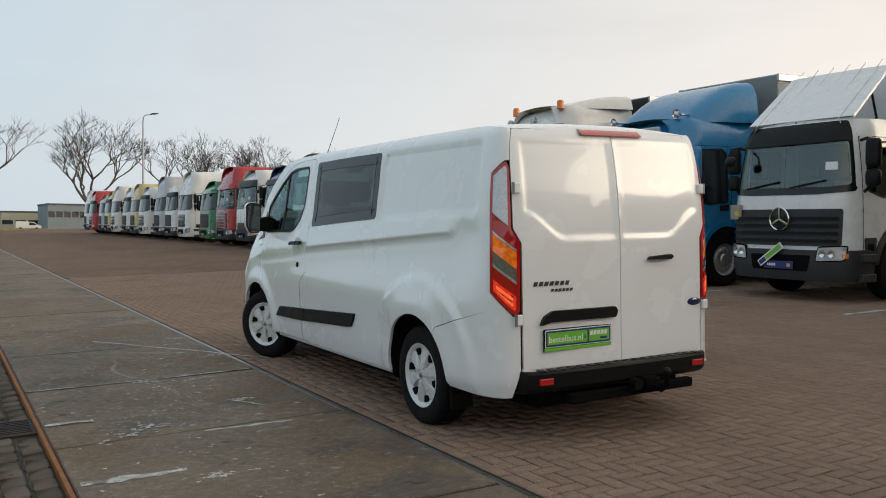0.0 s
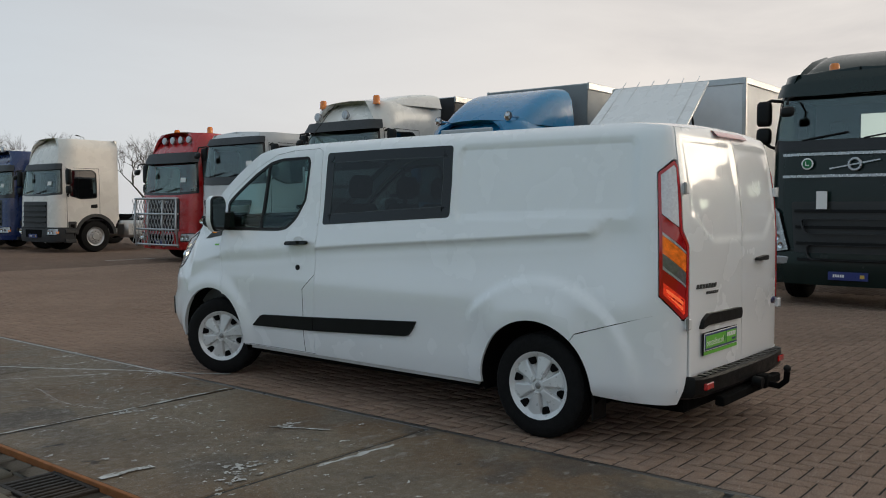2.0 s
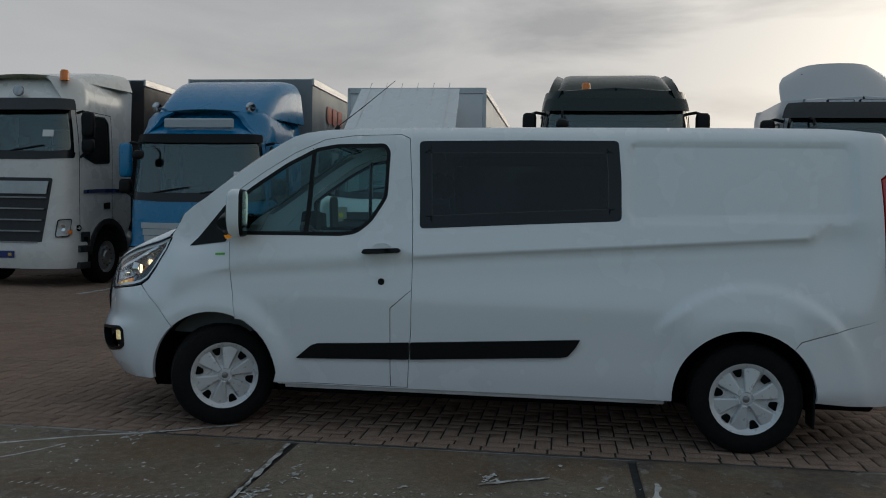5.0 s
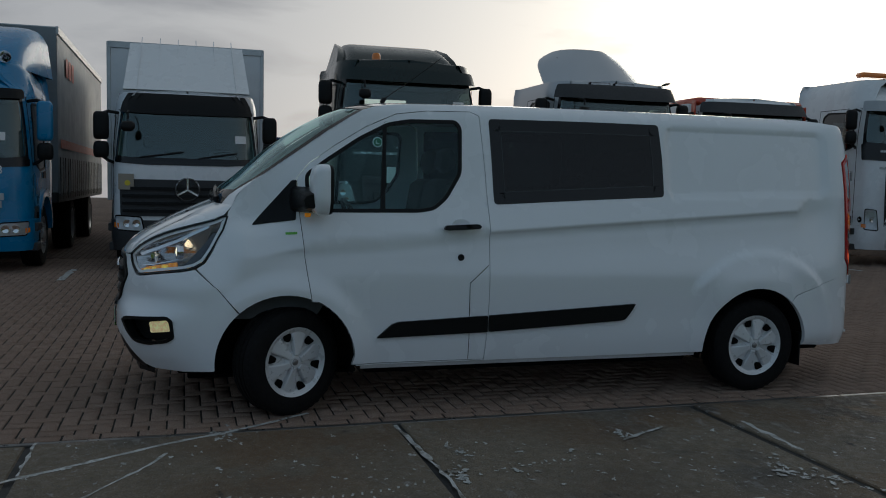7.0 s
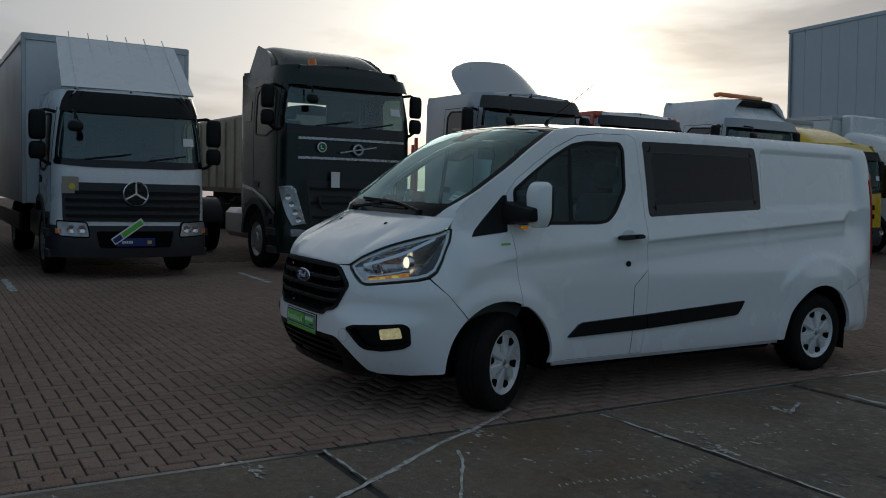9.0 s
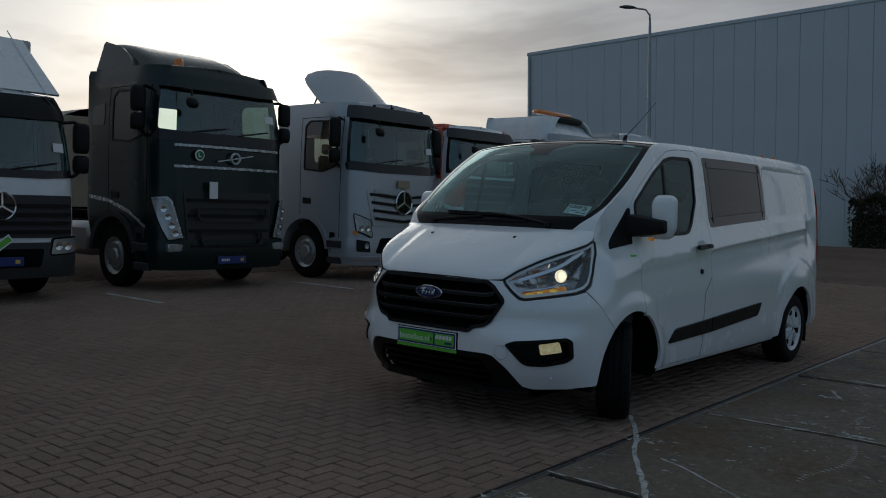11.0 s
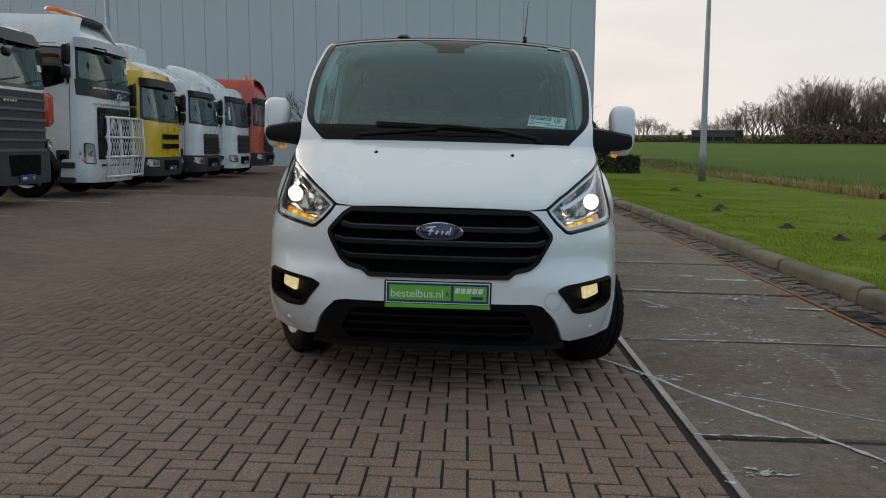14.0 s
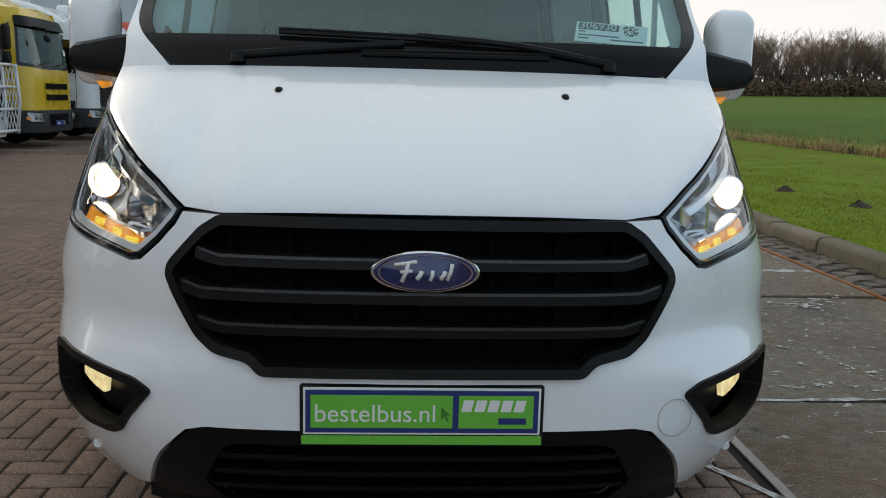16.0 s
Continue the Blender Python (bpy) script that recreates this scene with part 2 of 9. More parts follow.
# ---------------------------------------------------------------- geometry helpers (each gives verts, faces)
def box(x0, x1, y0, y1, z0, z1, c=0.0):
    """A box with chamfered edges."""
    if c <= 0:
        v = [(x, y, z) for x in (x0, x1) for y in (y0, y1) for z in (z0, z1)]
        return v, [(0, 1, 3, 2), (4, 6, 7, 5), (0, 4, 5, 1), (2, 3, 7, 6), (0, 2, 6, 4), (1, 5, 7, 3)]
    c = min(c, (x1 - x0) * 0.45, (y1 - y0) * 0.45, (z1 - z0) * 0.45)
    lo, hi, v, at = (x0, y0, z0), (x1, y1, z1), [], {}
    for k in range(8):
        s = [(k >> a) & 1 for a in range(3)]
        for ax in range(3):
            p = [hi[a] if s[a] else lo[a] for a in range(3)]
            for a in range(3):
                if a != ax:
                    p[a] += -c if s[a] else c
            at[k, ax] = len(v)
            v.append(tuple(p))
    f = []
    for ax in range(3):
        a, b = [q for q in range(3) if q != ax]
        for side in (0, 1):
            ks = [(side << ax) | (i << a) | (j << b) for i, j in ((0, 0), (1, 0), (1, 1), (0, 1))]
            f.append(tuple(at[k, ax] for k in ks))
        for i in (0, 1):
            for j in (0, 1):
                k0 = (i << a) | (j << b)
                k1 = k0 | (1 << ax)
                f.append((at[k0, a], at[k1, a], at[k1, b], at[k0, b]))
    f += [(at[k, 0], at[k, 1], at[k, 2]) for k in range(8)]
    return v, f


def xf(g, m):
    return [tuple(m @ Vector(p)) for p in g[0]], g[1]


def join(*gs):
    v, f = [], []
    for g in gs:
        n = len(v)
        v += list(g[0])
        f += [tuple(i + n for i in q) for q in g[1]]
    return v, f


def loft(rings, closed=True, caps=True):
    n, v, f = len(rings[0]), [], []
    for r in rings:
        v += [tuple(p) for p in r]
    m = n if closed else n - 1
    for i in range(len(rings) - 1):
        for j in range(m):
            k = (j + 1) % n
            f.append((i * n + j, i * n + k, (i + 1) * n + k, (i + 1) * n + j))
    if caps and closed:
        f += [tuple(range(n))[::-1], tuple(range((len(rings) - 1) * n, len(rings) * n))]
    return v, f


def lathe(profile, n=32, axis="x", caps=False):
    """Turns (radius, along) pairs about an axis through the origin."""
    rings = []
    for r, h in profile:
        ring = []
        for k in range(n):
            a = 2 * math.pi * k / n
            c, s = r * math.cos(a), r * math.sin(a)
            ring.append({"x": (h, c, s), "y": (c, h, s), "z": (c, s, h)}[axis])
        rings.append(ring)
    return loft(rings, True, caps)


def tube(pts, r, n=8, taper=None):
    """A round bar along points."""
    pts = [Vector(p) for p in pts]
    rings, side = [], None
    for i, p in enumerate(pts):
        d = (pts[min(i + 1, len(pts) - 1)] - pts[max(i - 1, 0)]).normalized()
        if side is None:
            side = d.orthogonal().normalized()
        side = (side - d * side.dot(d)).normalized()
        up = d.cross(side)
        rr = r if taper is None else r + (taper - r) * i / (len(pts) - 1)
        rings.append([p + side * (rr * math.cos(2 * math.pi * k / n)) + up * (rr * math.sin(2 * math.pi * k / n)) for k in range(n)])
    return loft(rings)


def prism(poly, d0, d1, axis="x", c=0.0):
    """A polygon (two coordinates) pulled along an axis; c rounds the two rims."""
    def at(p, d):
        return {"x": (d, p[0], p[1]), "y": (p[0], d, p[1]), "z": (p[0], p[1], d)}[axis]
    if c <= 0:
        return loft([[at(p, d0) for p in poly], [at(p, d1) for p in poly]])
    cx, cy = sum(p[0] for p in poly) / len(poly), sum(p[1] for p in poly) / len(poly)
    def shrink(p):
        w = math.hypot(p[0] - cx, p[1] - cy) or 1
        k = max(0.0, 1 - c / w)
        return (cx + (p[0] - cx) * k, cy + (p[1] - cy) * k)
    small, s = [shrink(p) for p in poly], 1 if d1 > d0 else -1
    return loft([[at(p, d0) for p in small], [at(p, d0 + s * c) for p in poly], [at(p, d1 - s * c) for p in poly], [at(p, d1) for p in small]])


def mesh(name, g, material, smooth=False, angle=None):
    me = bpy.data.meshes.new(name)
    me.from_pydata(g[0], [], g[1])
    bm = bmesh.new()
    bm.from_mesh(me)
    bmesh.ops.recalc_face_normals(bm, faces=bm.faces)
    if smooth or angle:
        for fc in bm.faces:
            fc.smooth = True
        if angle:
            lim = radians(angle)
            for e in bm.edges:
                if len(e.link_faces) == 2 and e.calc_face_angle(0.0) > lim:
                    e.smooth = False
    bm.to_mesh(me)
    bm.free()
    me.materials.append(material)
    return me


def part(name, g, material, parent, label="", smooth=False, angle=None):
    """One mesh object under a thing or a part, in the thing's own coordinates."""
    ob = new(name, mesh(name, g, material, smooth, angle))
    root = parent
    ob.parent = parent
    if label:
        ob["label"] = label
    return ob


def thing(name, m, label, category, group="", kind="", yard=True):
    """An Empty at the base of a thing made of parts."""
    ob = new(name)
    ob.empty_display_size = 0.2
    ob.matrix_world = (YARD @ m) if yard else m
    return tagged(ob, label, category, group, kind)


def solid(name, g, material, m, label, category="", group="", kind="", yard=True, smooth=False, angle=None):
    """A thing that is one mesh."""
    ob = new(name, mesh(name, g, material, smooth, angle))
    ob.matrix_world = (YARD @ m) if yard else m
    return tagged(ob, label, category, group, kind)


def lerp_table(rows):
    xs, ys = [r[0] for r in rows], [r[1] for r in rows]
    if xs[0] > xs[-1]:
        xs, ys = xs[::-1], ys[::-1]
    xs, ys = np.array(xs, float), np.array(ys, float)
    d = np.diff(ys) / np.diff(xs)
    t = np.zeros(len(xs))
    t[0], t[-1] = d[0], d[-1]
    for i in range(1, len(xs) - 1):
        t[i] = 0 if d[i - 1] * d[i] <= 0 else 2 * d[i - 1] * d[i] / (d[i - 1] + d[i])
    xl, yl, tl = xs.tolist(), ys.tolist(), t.tolist()

    def f(x):
        if x <= xl[0]:
            return yl[0]
        if x >= xl[-1]:
            return yl[-1]
        i = int(np.searchsorted(xs, x)) - 1
        h = xl[i + 1] - xl[i]
        s = (x - xl[i]) / h
        return ((2 * s**3 - 3 * s**2 + 1) * yl[i] + (s**3 - 2 * s**2 + s) * h * tl[i] + (-2 * s**3 + 3 * s**2) * yl[i + 1] + (s**3 - s**2) * h * tl[i + 1])
    return f


def sm(a, b, x):
    t = min(1.0, max(0.0, (x - a) / (b - a)))
    return t * t * (3 - 2 * t)


def inside(poly, pts):
    """Which of the points lie in the polygon (numpy)."""
    x, y = pts[:, 0], pts[:, 1]
    r = np.zeros(len(pts), bool)
    p = np.array(poly)
    q = np.roll(p, -1, 0)
    for (x0, y0), (x1, y1) in zip(p, q):
        if y0 == y1:
            continue
        r ^= ((y0 > y) != (y1 > y)) & (x < (x1 - x0) * (y - y0) / (y1 - y0) + x0)
    return r


def rim_distance(poly, pts):
    best = np.full(len(pts), 1e9)
    p = np.array(poly)
    for a, b in zip(p, np.roll(p, -1, 0)):
        ab = b - a
        t = np.clip(((pts - a) @ ab) / max(1e-12, ab @ ab), 0, 1)
        best = np.minimum(best, np.hypot(*(pts - a - t[:, None] * ab).T))
    return best


def dense(poly, step):
    out = []
    for a, b in zip(poly, poly[1:] + poly[:1]):
        n = max(1, int(math.ceil(math.dist(a, b) / step)))
        out += [(a[0] + (b[0] - a[0]) * k / n, a[1] + (b[1] - a[1]) * k / n) for k in range(n)]
    return out


def rounded(poly, r, n=4):
    """A polygon with its corners rounded."""
    out, m = [], len(poly)
    for i in range(m):
        p, a, b = Vector(poly[i]), Vector(poly[i - 1]), Vector(poly[(i + 1) % m])
        da, db = (a - p), (b - p)
        k = min(r, da.length * 0.45, db.length * 0.45)
        s, e = p + da.normalized() * k, p + db.normalized() * k
        for j in range(n + 1):
            t = j / n
            q = s * (1 - t) ** 2 + p * (2 * t * (1 - t)) + e * t * t
            out.append((q.x, q.y))
    return out


class Skin:
    """A vehicle's upright shell. u runs along its plan from the front's middle (0) round its left side (+) or
    right side (-) to the rear's middle; inset(u, z, y) is how far the shell lies inside the plan at a height."""

    def __init__(self, plan, inset, y0=0.0):
        p = [Vector((-plan[1][0], plan[1][1]))] + [Vector(q) for q in plan] + [Vector((-plan[-2][0], plan[-2][1]))]
        pts = []
        for i in range(1, len(p) - 2):
            for k in range(12):
                t = k / 12
                a, b, c, d = p[i - 1], p[i], p[i + 1], p[i + 2]
                pts.append(0.5 * ((2 * b) + (c - a) * t + (2 * a - 5 * b + 4 * c - d) * t * t + (3 * b - a - 3 * c + d) * t**3))
        pts.append(p[-2])
        self.p = np.array([tuple(q) for q in pts])
        self.s = np.r_[0, np.cumsum(np.hypot(*np.diff(self.p, axis=0).T))]
        t = np.gradient(self.p, axis=0)
        t /= np.hypot(t[:, 0], t[:, 1])[:, None]
        self.n = np.c_[-t[:, 1], t[:, 0]]
        self.inset, self.y0, self.end = inset, y0, float(self.s[-1])

    def uy(self, y):
        """u where the plan reaches y."""
        return float(np.interp(-y, -self.p[:, 1], self.s))

    def ua(self, a):
        """u on the front at the distance a from the middle."""
        k = int(np.argmax(self.p[:, 0]))
        return float(np.interp(a, self.p[:k, 0], self.s[:k]))

    def ur(self, a):
        """u on the rear at the distance a from the middle."""
        k = int(np.argmax(self.p[:, 0]))
        return float(np.interp(-a, -self.p[k:, 0], self.s[k:]))

    def at(self, u, z, off=0.0):
        w = abs(u)
        x, y = float(np.interp(w, self.s, self.p[:, 0])), float(np.interp(w, self.s, self.p[:, 1]))
        nx, ny = float(np.interp(w, self.s, self.n[:, 0])), float(np.interp(w, self.s, self.n[:, 1]))
        d = self.inset(w, z, y) - off
        x, y = max(0.0, x - nx * d), y - ny * d
        return (-x if u >= 0 else x, y - self.y0, z)

    def panel(self, outline, holes=(), step=0.06, off=0.0, thick=0.015, lines=()):
        """A pressed panel cut to an outline of (u, z), with holes, its rim turned inwards and creases along lines."""
        loops = [dense(list(q), step) for q in (outline, *holes)]
        o = np.array(loops[0])
        (u0, z0), (u1, z1) = o.min(0), o.max(0)
        gu, gz = np.meshgrid(np.arange(u0, u1, step) + step * 0.37, np.arange(z0, z1, step) + step * 0.41)
        g = np.c_[gu.ravel(), gz.ravel()]
        keep = inside(loops[0], g)
        for h in loops[1:]:
            keep &= ~inside(h, g)
        g = g[keep]
        for q in loops:
            if len(g):
                g = g[rim_distance(q, g) > step * 0.45]
        for q in lines:
            r = dense(list(q) + list(q)[-2:0:-1], step * 0.5)
            r = np.array(r[:len(r) // 2 + 1])
            d = np.hypot(g[:, None, 0] - r[None, :, 0], g[:, None, 1] - r[None, :, 1]).min(1)
            g = g[d > step * 0.5]
            ok = inside(loops[0], r)
            for h in loops[1:]:
                ok &= ~inside(h, r)
            for h in loops:
                ok &= rim_distance(h, r) > step * 0.25
            g = np.r_[g, r[ok]]
        v2, edges = [], []
        for q in loops:
            n = len(v2)
            v2 += [Vector(p) for p in q]
            edges += [(n + k, n + (k + 1) % len(q)) for k in range(len(q))]
        rim_count = len(v2)
        v2 += [Vector(p) for p in g.tolist()]
        ov, oe, of, orig, _, _ = delaunay_2d_cdt(v2, edges, [], 0, 1e-6)
        pts = np.array([tuple(p) for p in ov])
        tri = np.array([tuple(t) for t in of if len(t) == 3])
        mid = pts[tri].mean(1)
        ok = inside(loops[0], mid)
        for h in loops[1:]:
            ok &= ~inside(h, mid)
        tri = tri[ok]
        verts = [self.at(u, z, off) for u, z in pts.tolist()]
        faces = [tuple(t) for t in tri.tolist()]
        if thick:
            where = {}
            for k, src in enumerate(orig):
                for s in src:
                    where.setdefault(s, k)
            n0 = 0
            for q in loops:
                m = len(q)
                a = len(verts)
                verts += [verts[where[n0 + k]] for k in range(m)]
                b = len(verts)
                verts += [self.at(q[k][0], q[k][1], off - thick) for k in range(m)]
                faces += [(a + k, a + (k + 1) % m, b + (k + 1) % m, b + k) for k in range(m)]
                n0 += m
        return verts, faces


def skin_part(name, skin, outline, material, parent, holes=(), step=0.06, off=0.0, thick=0.015, label="", angle=40, lines=()):
    return part(name, skin.panel(outline, holes, step, off, thick, lines), material, parent, label, angle=angle)


def mirrored(poly):
    return [(-u, z) for u, z in poly][::-1]


def arc(cx, cy, r, a0, a1, n=14):
    return [(cx + r * math.cos(radians(a0 + (a1 - a0) * k / n)), cy + r * math.sin(radians(a0 + (a1 - a0) * k / n))) for k in range(n + 1)]

# ================================================================ ground
BRICK = mat("paving_brick", (0.325, 0.230, 0.176), 0.82, 0, 0.14, 5.0, bump=0.8, bscale=190, dirt=0.30, dirt_c=(0.060, 0.046, 0.037), dscale=0.55, island=0.09, spec=0.06, matt=0.6)
BRICK_ONE = mat("paving_brick_single", (0.325, 0.230, 0.176), 0.82, 0, 0.14, 5.0, bump=0.8, bscale=190, dirt=0.30, dirt_c=(0.060, 0.046, 0.037), dscale=0.55, rnd=0.09, spec=0.06, matt=0.6)
SAND = mat("joint_sand", (0.014, 0.012, 0.009), 0.95, 0, 0.4, 9, bump=0.4, bscale=120)
CONC = mat("old_concrete", (0.205, 0.163, 0.115), 0.66, 0, 0.30, 9.0, bump=0.9, bscale=110, dirt=0.55, dirt_c=(0.060, 0.054, 0.050), dscale=0.8, rnd=0.08, rvar=0.20, spec=0.25, matt=0.8)
KERBC = mat("kerb_concrete", (0.165, 0.140, 0.100), 0.85, 0, 0.25, 3, bump=0.5, bscale=120, dirt=0.7, dirt_c=(0.07, 0.068, 0.036), dscale=2.5, rnd=0.10)
RUST = mat("rusty_steel", (0.30, 0.115, 0.035), 0.8, 0.2, 0.4, 8, bump=0.4, bscale=120, dirt=0.6, dirt_c=(0.10, 0.05, 0.03), dscale=2.5)
EDGE = mat("worn_steel_edge", (0.20, 0.19, 0.18), 0.34, 0.6, 0.3, 6, dirt=0.6, dirt_c=(0.03, 0.025, 0.022))
TAR = mat("joint_tar", (0.020, 0.019, 0.018), 0.7, 0, 0.3, 10, bump=0.3, bscale=90)
SETT = mat("gutter_sett", (0.115, 0.100, 0.082), 0.8, 0, 0.25, 6, bump=0.6, bscale=160, dirt=0.8, dirt_c=(0.045, 0.042, 0.025), dscale=2.0, island=0.25)
PAINTW = mat("worn_white_paint", (0.56, 0.56, 0.54), 0.7, 0, 0.2, 14, bump=0.3, bscale=200, dirt=0.6, dirt_c=(0.15, 0.14, 0.12), dscale=9)
GRASS = mat("verge_grass", (0.135, 0.190, 0.016), 0.95, 0, 0.35, 1.5, bump=0.6, bscale=60, dirt=0.4, dirt_c=(0.09, 0.10, 0.02), dscale=0.5, spec=0.1)
BLADE = mat("grass_blade", (0.190, 0.255, 0.014), 0.8, 0, 0.30, 0.8, island=0.30, spec=0.12)
STRAW = mat("dry_reed", (0.38, 0.28, 0.13), 0.9, 0, 0.2, 1.0, island=0.35)
FIELD = mat("field_green", (0.080, 0.135, 0.012), 0.95, 0, 0.25, 0.02, bump=0.3, bscale=9, dirt=0.5, dirt_c=(0.060, 0.100, 0.012), dscale=0.015, spec=0.1)
SOIL = mat("dark_soil", (0.040, 0.030, 0.020), 0.95, 0, 0.4, 8, bump=0.8, bscale=40)



def wear(m, layers):
    """Lays worn marks over a surface: each (colour, grain, stretch along y, threshold, patch scale or 0 for everywhere, strength)."""
    n, l = m.node_tree.nodes, m.node_tree.links
    b = n["Principled BSDF"]
    place = n.new("ShaderNodeNewGeometry").outputs["Position"]
    for c, grain, stretch, cut, patch, strength in layers:
        mp = n.new("ShaderNodeMapping")
        mp.inputs["Scale"].default_value = (1.0, stretch, 1.0)
        mp.inputs["Rotation"].default_value = (0, 0, 0.12)
        l.new(place, mp.inputs["Vector"])
        facs = []
        for src, sc, det, lo, hi in ((mp.outputs[0], grain, 7.0, cut, cut + 0.05), (place, patch or 0.001, 3.0, 0.44 if patch else -1.0, 0.60 if patch else -0.5)):
            t = n.new("ShaderNodeTexNoise")
            t.inputs["Scale"].default_value, t.inputs["Detail"].default_value = sc, det
            l.new(src, t.inputs["Vector"])
            r = n.new("ShaderNodeMapRange")
            for k, x in (("From Min", lo), ("From Max", hi)):
                r.inputs[k].default_value = x
            l.new(t.outputs[0], r.inputs["Value"])
            facs.append(r.outputs[0])
        mu = n.new("ShaderNodeMath")
        mu.operation = "MULTIPLY"
        l.new(facs[0], mu.inputs[0])
        l.new(facs[1], mu.inputs[1])
        mu2 = n.new("ShaderNodeMath")
        mu2.operation, mu2.inputs[1].default_value = "MULTIPLY", strength
        l.new(mu.outputs[0], mu2.inputs[0])
        x = n.new("ShaderNodeMix")
        x.data_type = "RGBA"
        l.new(b.inputs["Base Color"].links[0].from_socket, x.inputs["A"])
        x.inputs["B"].default_value = (*c, 1)
        l.new(mu2.outputs[0], x.inputs["Factor"])
        l.new(x.outputs["Result"], b.inputs["Base Color"])


wear(CONC, (((0.16, 0.098, 0.052), 1.6, 1.0, 0.42, 0.5, 0.8), ((0.070, 0.064, 0.060), 1.3, 1.0, 0.50, 0.7, 0.7), ((0.36, 0.35, 0.33), 6.5, 1.7, 0.62, 0.7, 0.5), ((0.35, 0.34, 0.33), 22.0, 1.4, 0.635, 0.9, 0.8), ((0.10, 0.086, 0.068), 110.0, 1.0, 0.53, 0, 0.65), ((0.38, 0.35, 0.30), 130.0, 1.0, 0.62, 0, 0.7), ((0.030, 0.028, 0.026), 5.0, 1.5, 0.66, 0.8, 0.85)))
for m in (BRICK, BRICK_ONE):
    wear(m, (((0.16, 0.108, 0.082), 130.0, 1.0, 0.52, 0, 0.65), ((0.62, 0.54, 0.46), 170.0, 1.0, 0.61, 0, 0.75), ((0.34, 0.32, 0.29), 30.0, 1.0, 0.70, 1.2, 0.7)))
wear(PAINTW, (((0.15, 0.13, 0.10), 26.0, 1.0, 0.50, 5.0, 0.9), ((0.15, 0.13, 0.10), 9.0, 1.0, 0.55, 3.0, 0.8)))

GX, GY = UP.x / UP.z, UP.y / UP.z


def fall(x, y):
    """Height of the yard's plane in the upright world, levelling out far off."""
    return GX * min(max(x, -4.0), 60.0) + GY * min(max(y, -34.0), 115.0)


def ground_height(x, y):
    z = fall(x, y)
    if x < -0.02:
        z += 0.10 - 0.02 * sm(-1, -6, x) - 0.62 * sm(-7.4, -9.0, x) * (1 - sm(-9.4, -11.5, x)) - 0.10 * sm(-9, -12, x)
        z += 0.03 * noise.noise((x * 0.6, y * 0.6, 0.0)) * sm(-0.3, -1.2, x)
    else:
        z -= 0.14 * (1 - sm(60, 75, x))
    return z


def axis(stops):
    out = []
    for a, b, n in stops:
        out += [a + (b - a) * k / n for k in range(n)]
    return out + [stops[-1][1]]


def build_ground():
    xs = axis([(-1500, -300, 8), (-300, -40, 13), (-40, -14, 13), (-14, -6, 20), (-6, -0.15, 14), (-0.15, 0.02, 1), (0.02, 60, 12), (60, 300, 10), (300, 1500, 8)])
    ys = axis([(-1500, -300, 8), (-300, -60, 12), (-60, 30, 60), (30, 130, 20), (130, 400, 9), (400, 1500, 8)])
    v = [(x, y, ground_height(x, y)) for y in ys for x in xs]
    n = len(xs)
    f = [(j * n + i, j * n + i + 1, (j + 1) * n + i + 1, (j + 1) * n + i) for j in range(len(ys) - 1) for i in range(n - 1)]
    me = bpy.data.meshes.new("ground")
    me.from_pydata(v, [], f)
    me.materials.append(GRASS)
    me.materials.append(FIELD)
    for p in me.polygons:
        p.use_smooth = True
        c = p.center
        p.material_index = 1 if (c.x < -11 or c.x > 62 or c.y < -60 or c.y > 118) else 0
    return tagged(new("ground", me), "green grass verge, ditch and flat winter field", kind="structure")


build_ground()


def herringbone(x0, x1, y0, y1, skip=None):
    """Bricks 0.20 by 0.10 laid square in herringbone; gives (cx, cy, lying along x?)."""
    out = []
    for cy in range(int(y0 / 0.1), int(y1 / 0.1)):
        for cx in range(int(round((x0 - 2.635) / 0.1)), int((x1 - 2.635) / 0.1)):
            k = (cx + cy) % 4
            x, y = 2.635 + cx * 0.1, cy * 0.1
            if k == 0:
                out.append((x + 0.1, y + 0.05, True))
            elif k == 1 and x < x0 + 0.05:
                out.append((x + 0.0, y + 0.05, True))
            elif k == 2:
                out.append((x + 0.05, y + 0.1, False))
    return out


def brick_verts(l, w, h=0.05):
    c, e = 0.0030, 0.0054
    top = [(-l + c + e, -w + c + e, 0), (l - c - e, -w + c + e, 0), (l - c - e, w - c - e, 0), (-l + c + e, w - c - e, 0)]
    mid = [(-l + e, -w + e, -0.004), (l - e, -w + e, -0.004), (l - e, w - e, -0.004), (-l + e, w - e, -0.004)]
    low = [(x, y, -h) for x, y, _ in mid]
    f = [(0, 1, 2, 3)] + [(k, k + 4, (k + 1) % 4 + 4, (k + 1) % 4) for k in range(4)] + [(k + 4, k + 8, (k + 1) % 4 + 8, (k + 1) % 4 + 4) for k in range(4)]
    return top + mid + low, f


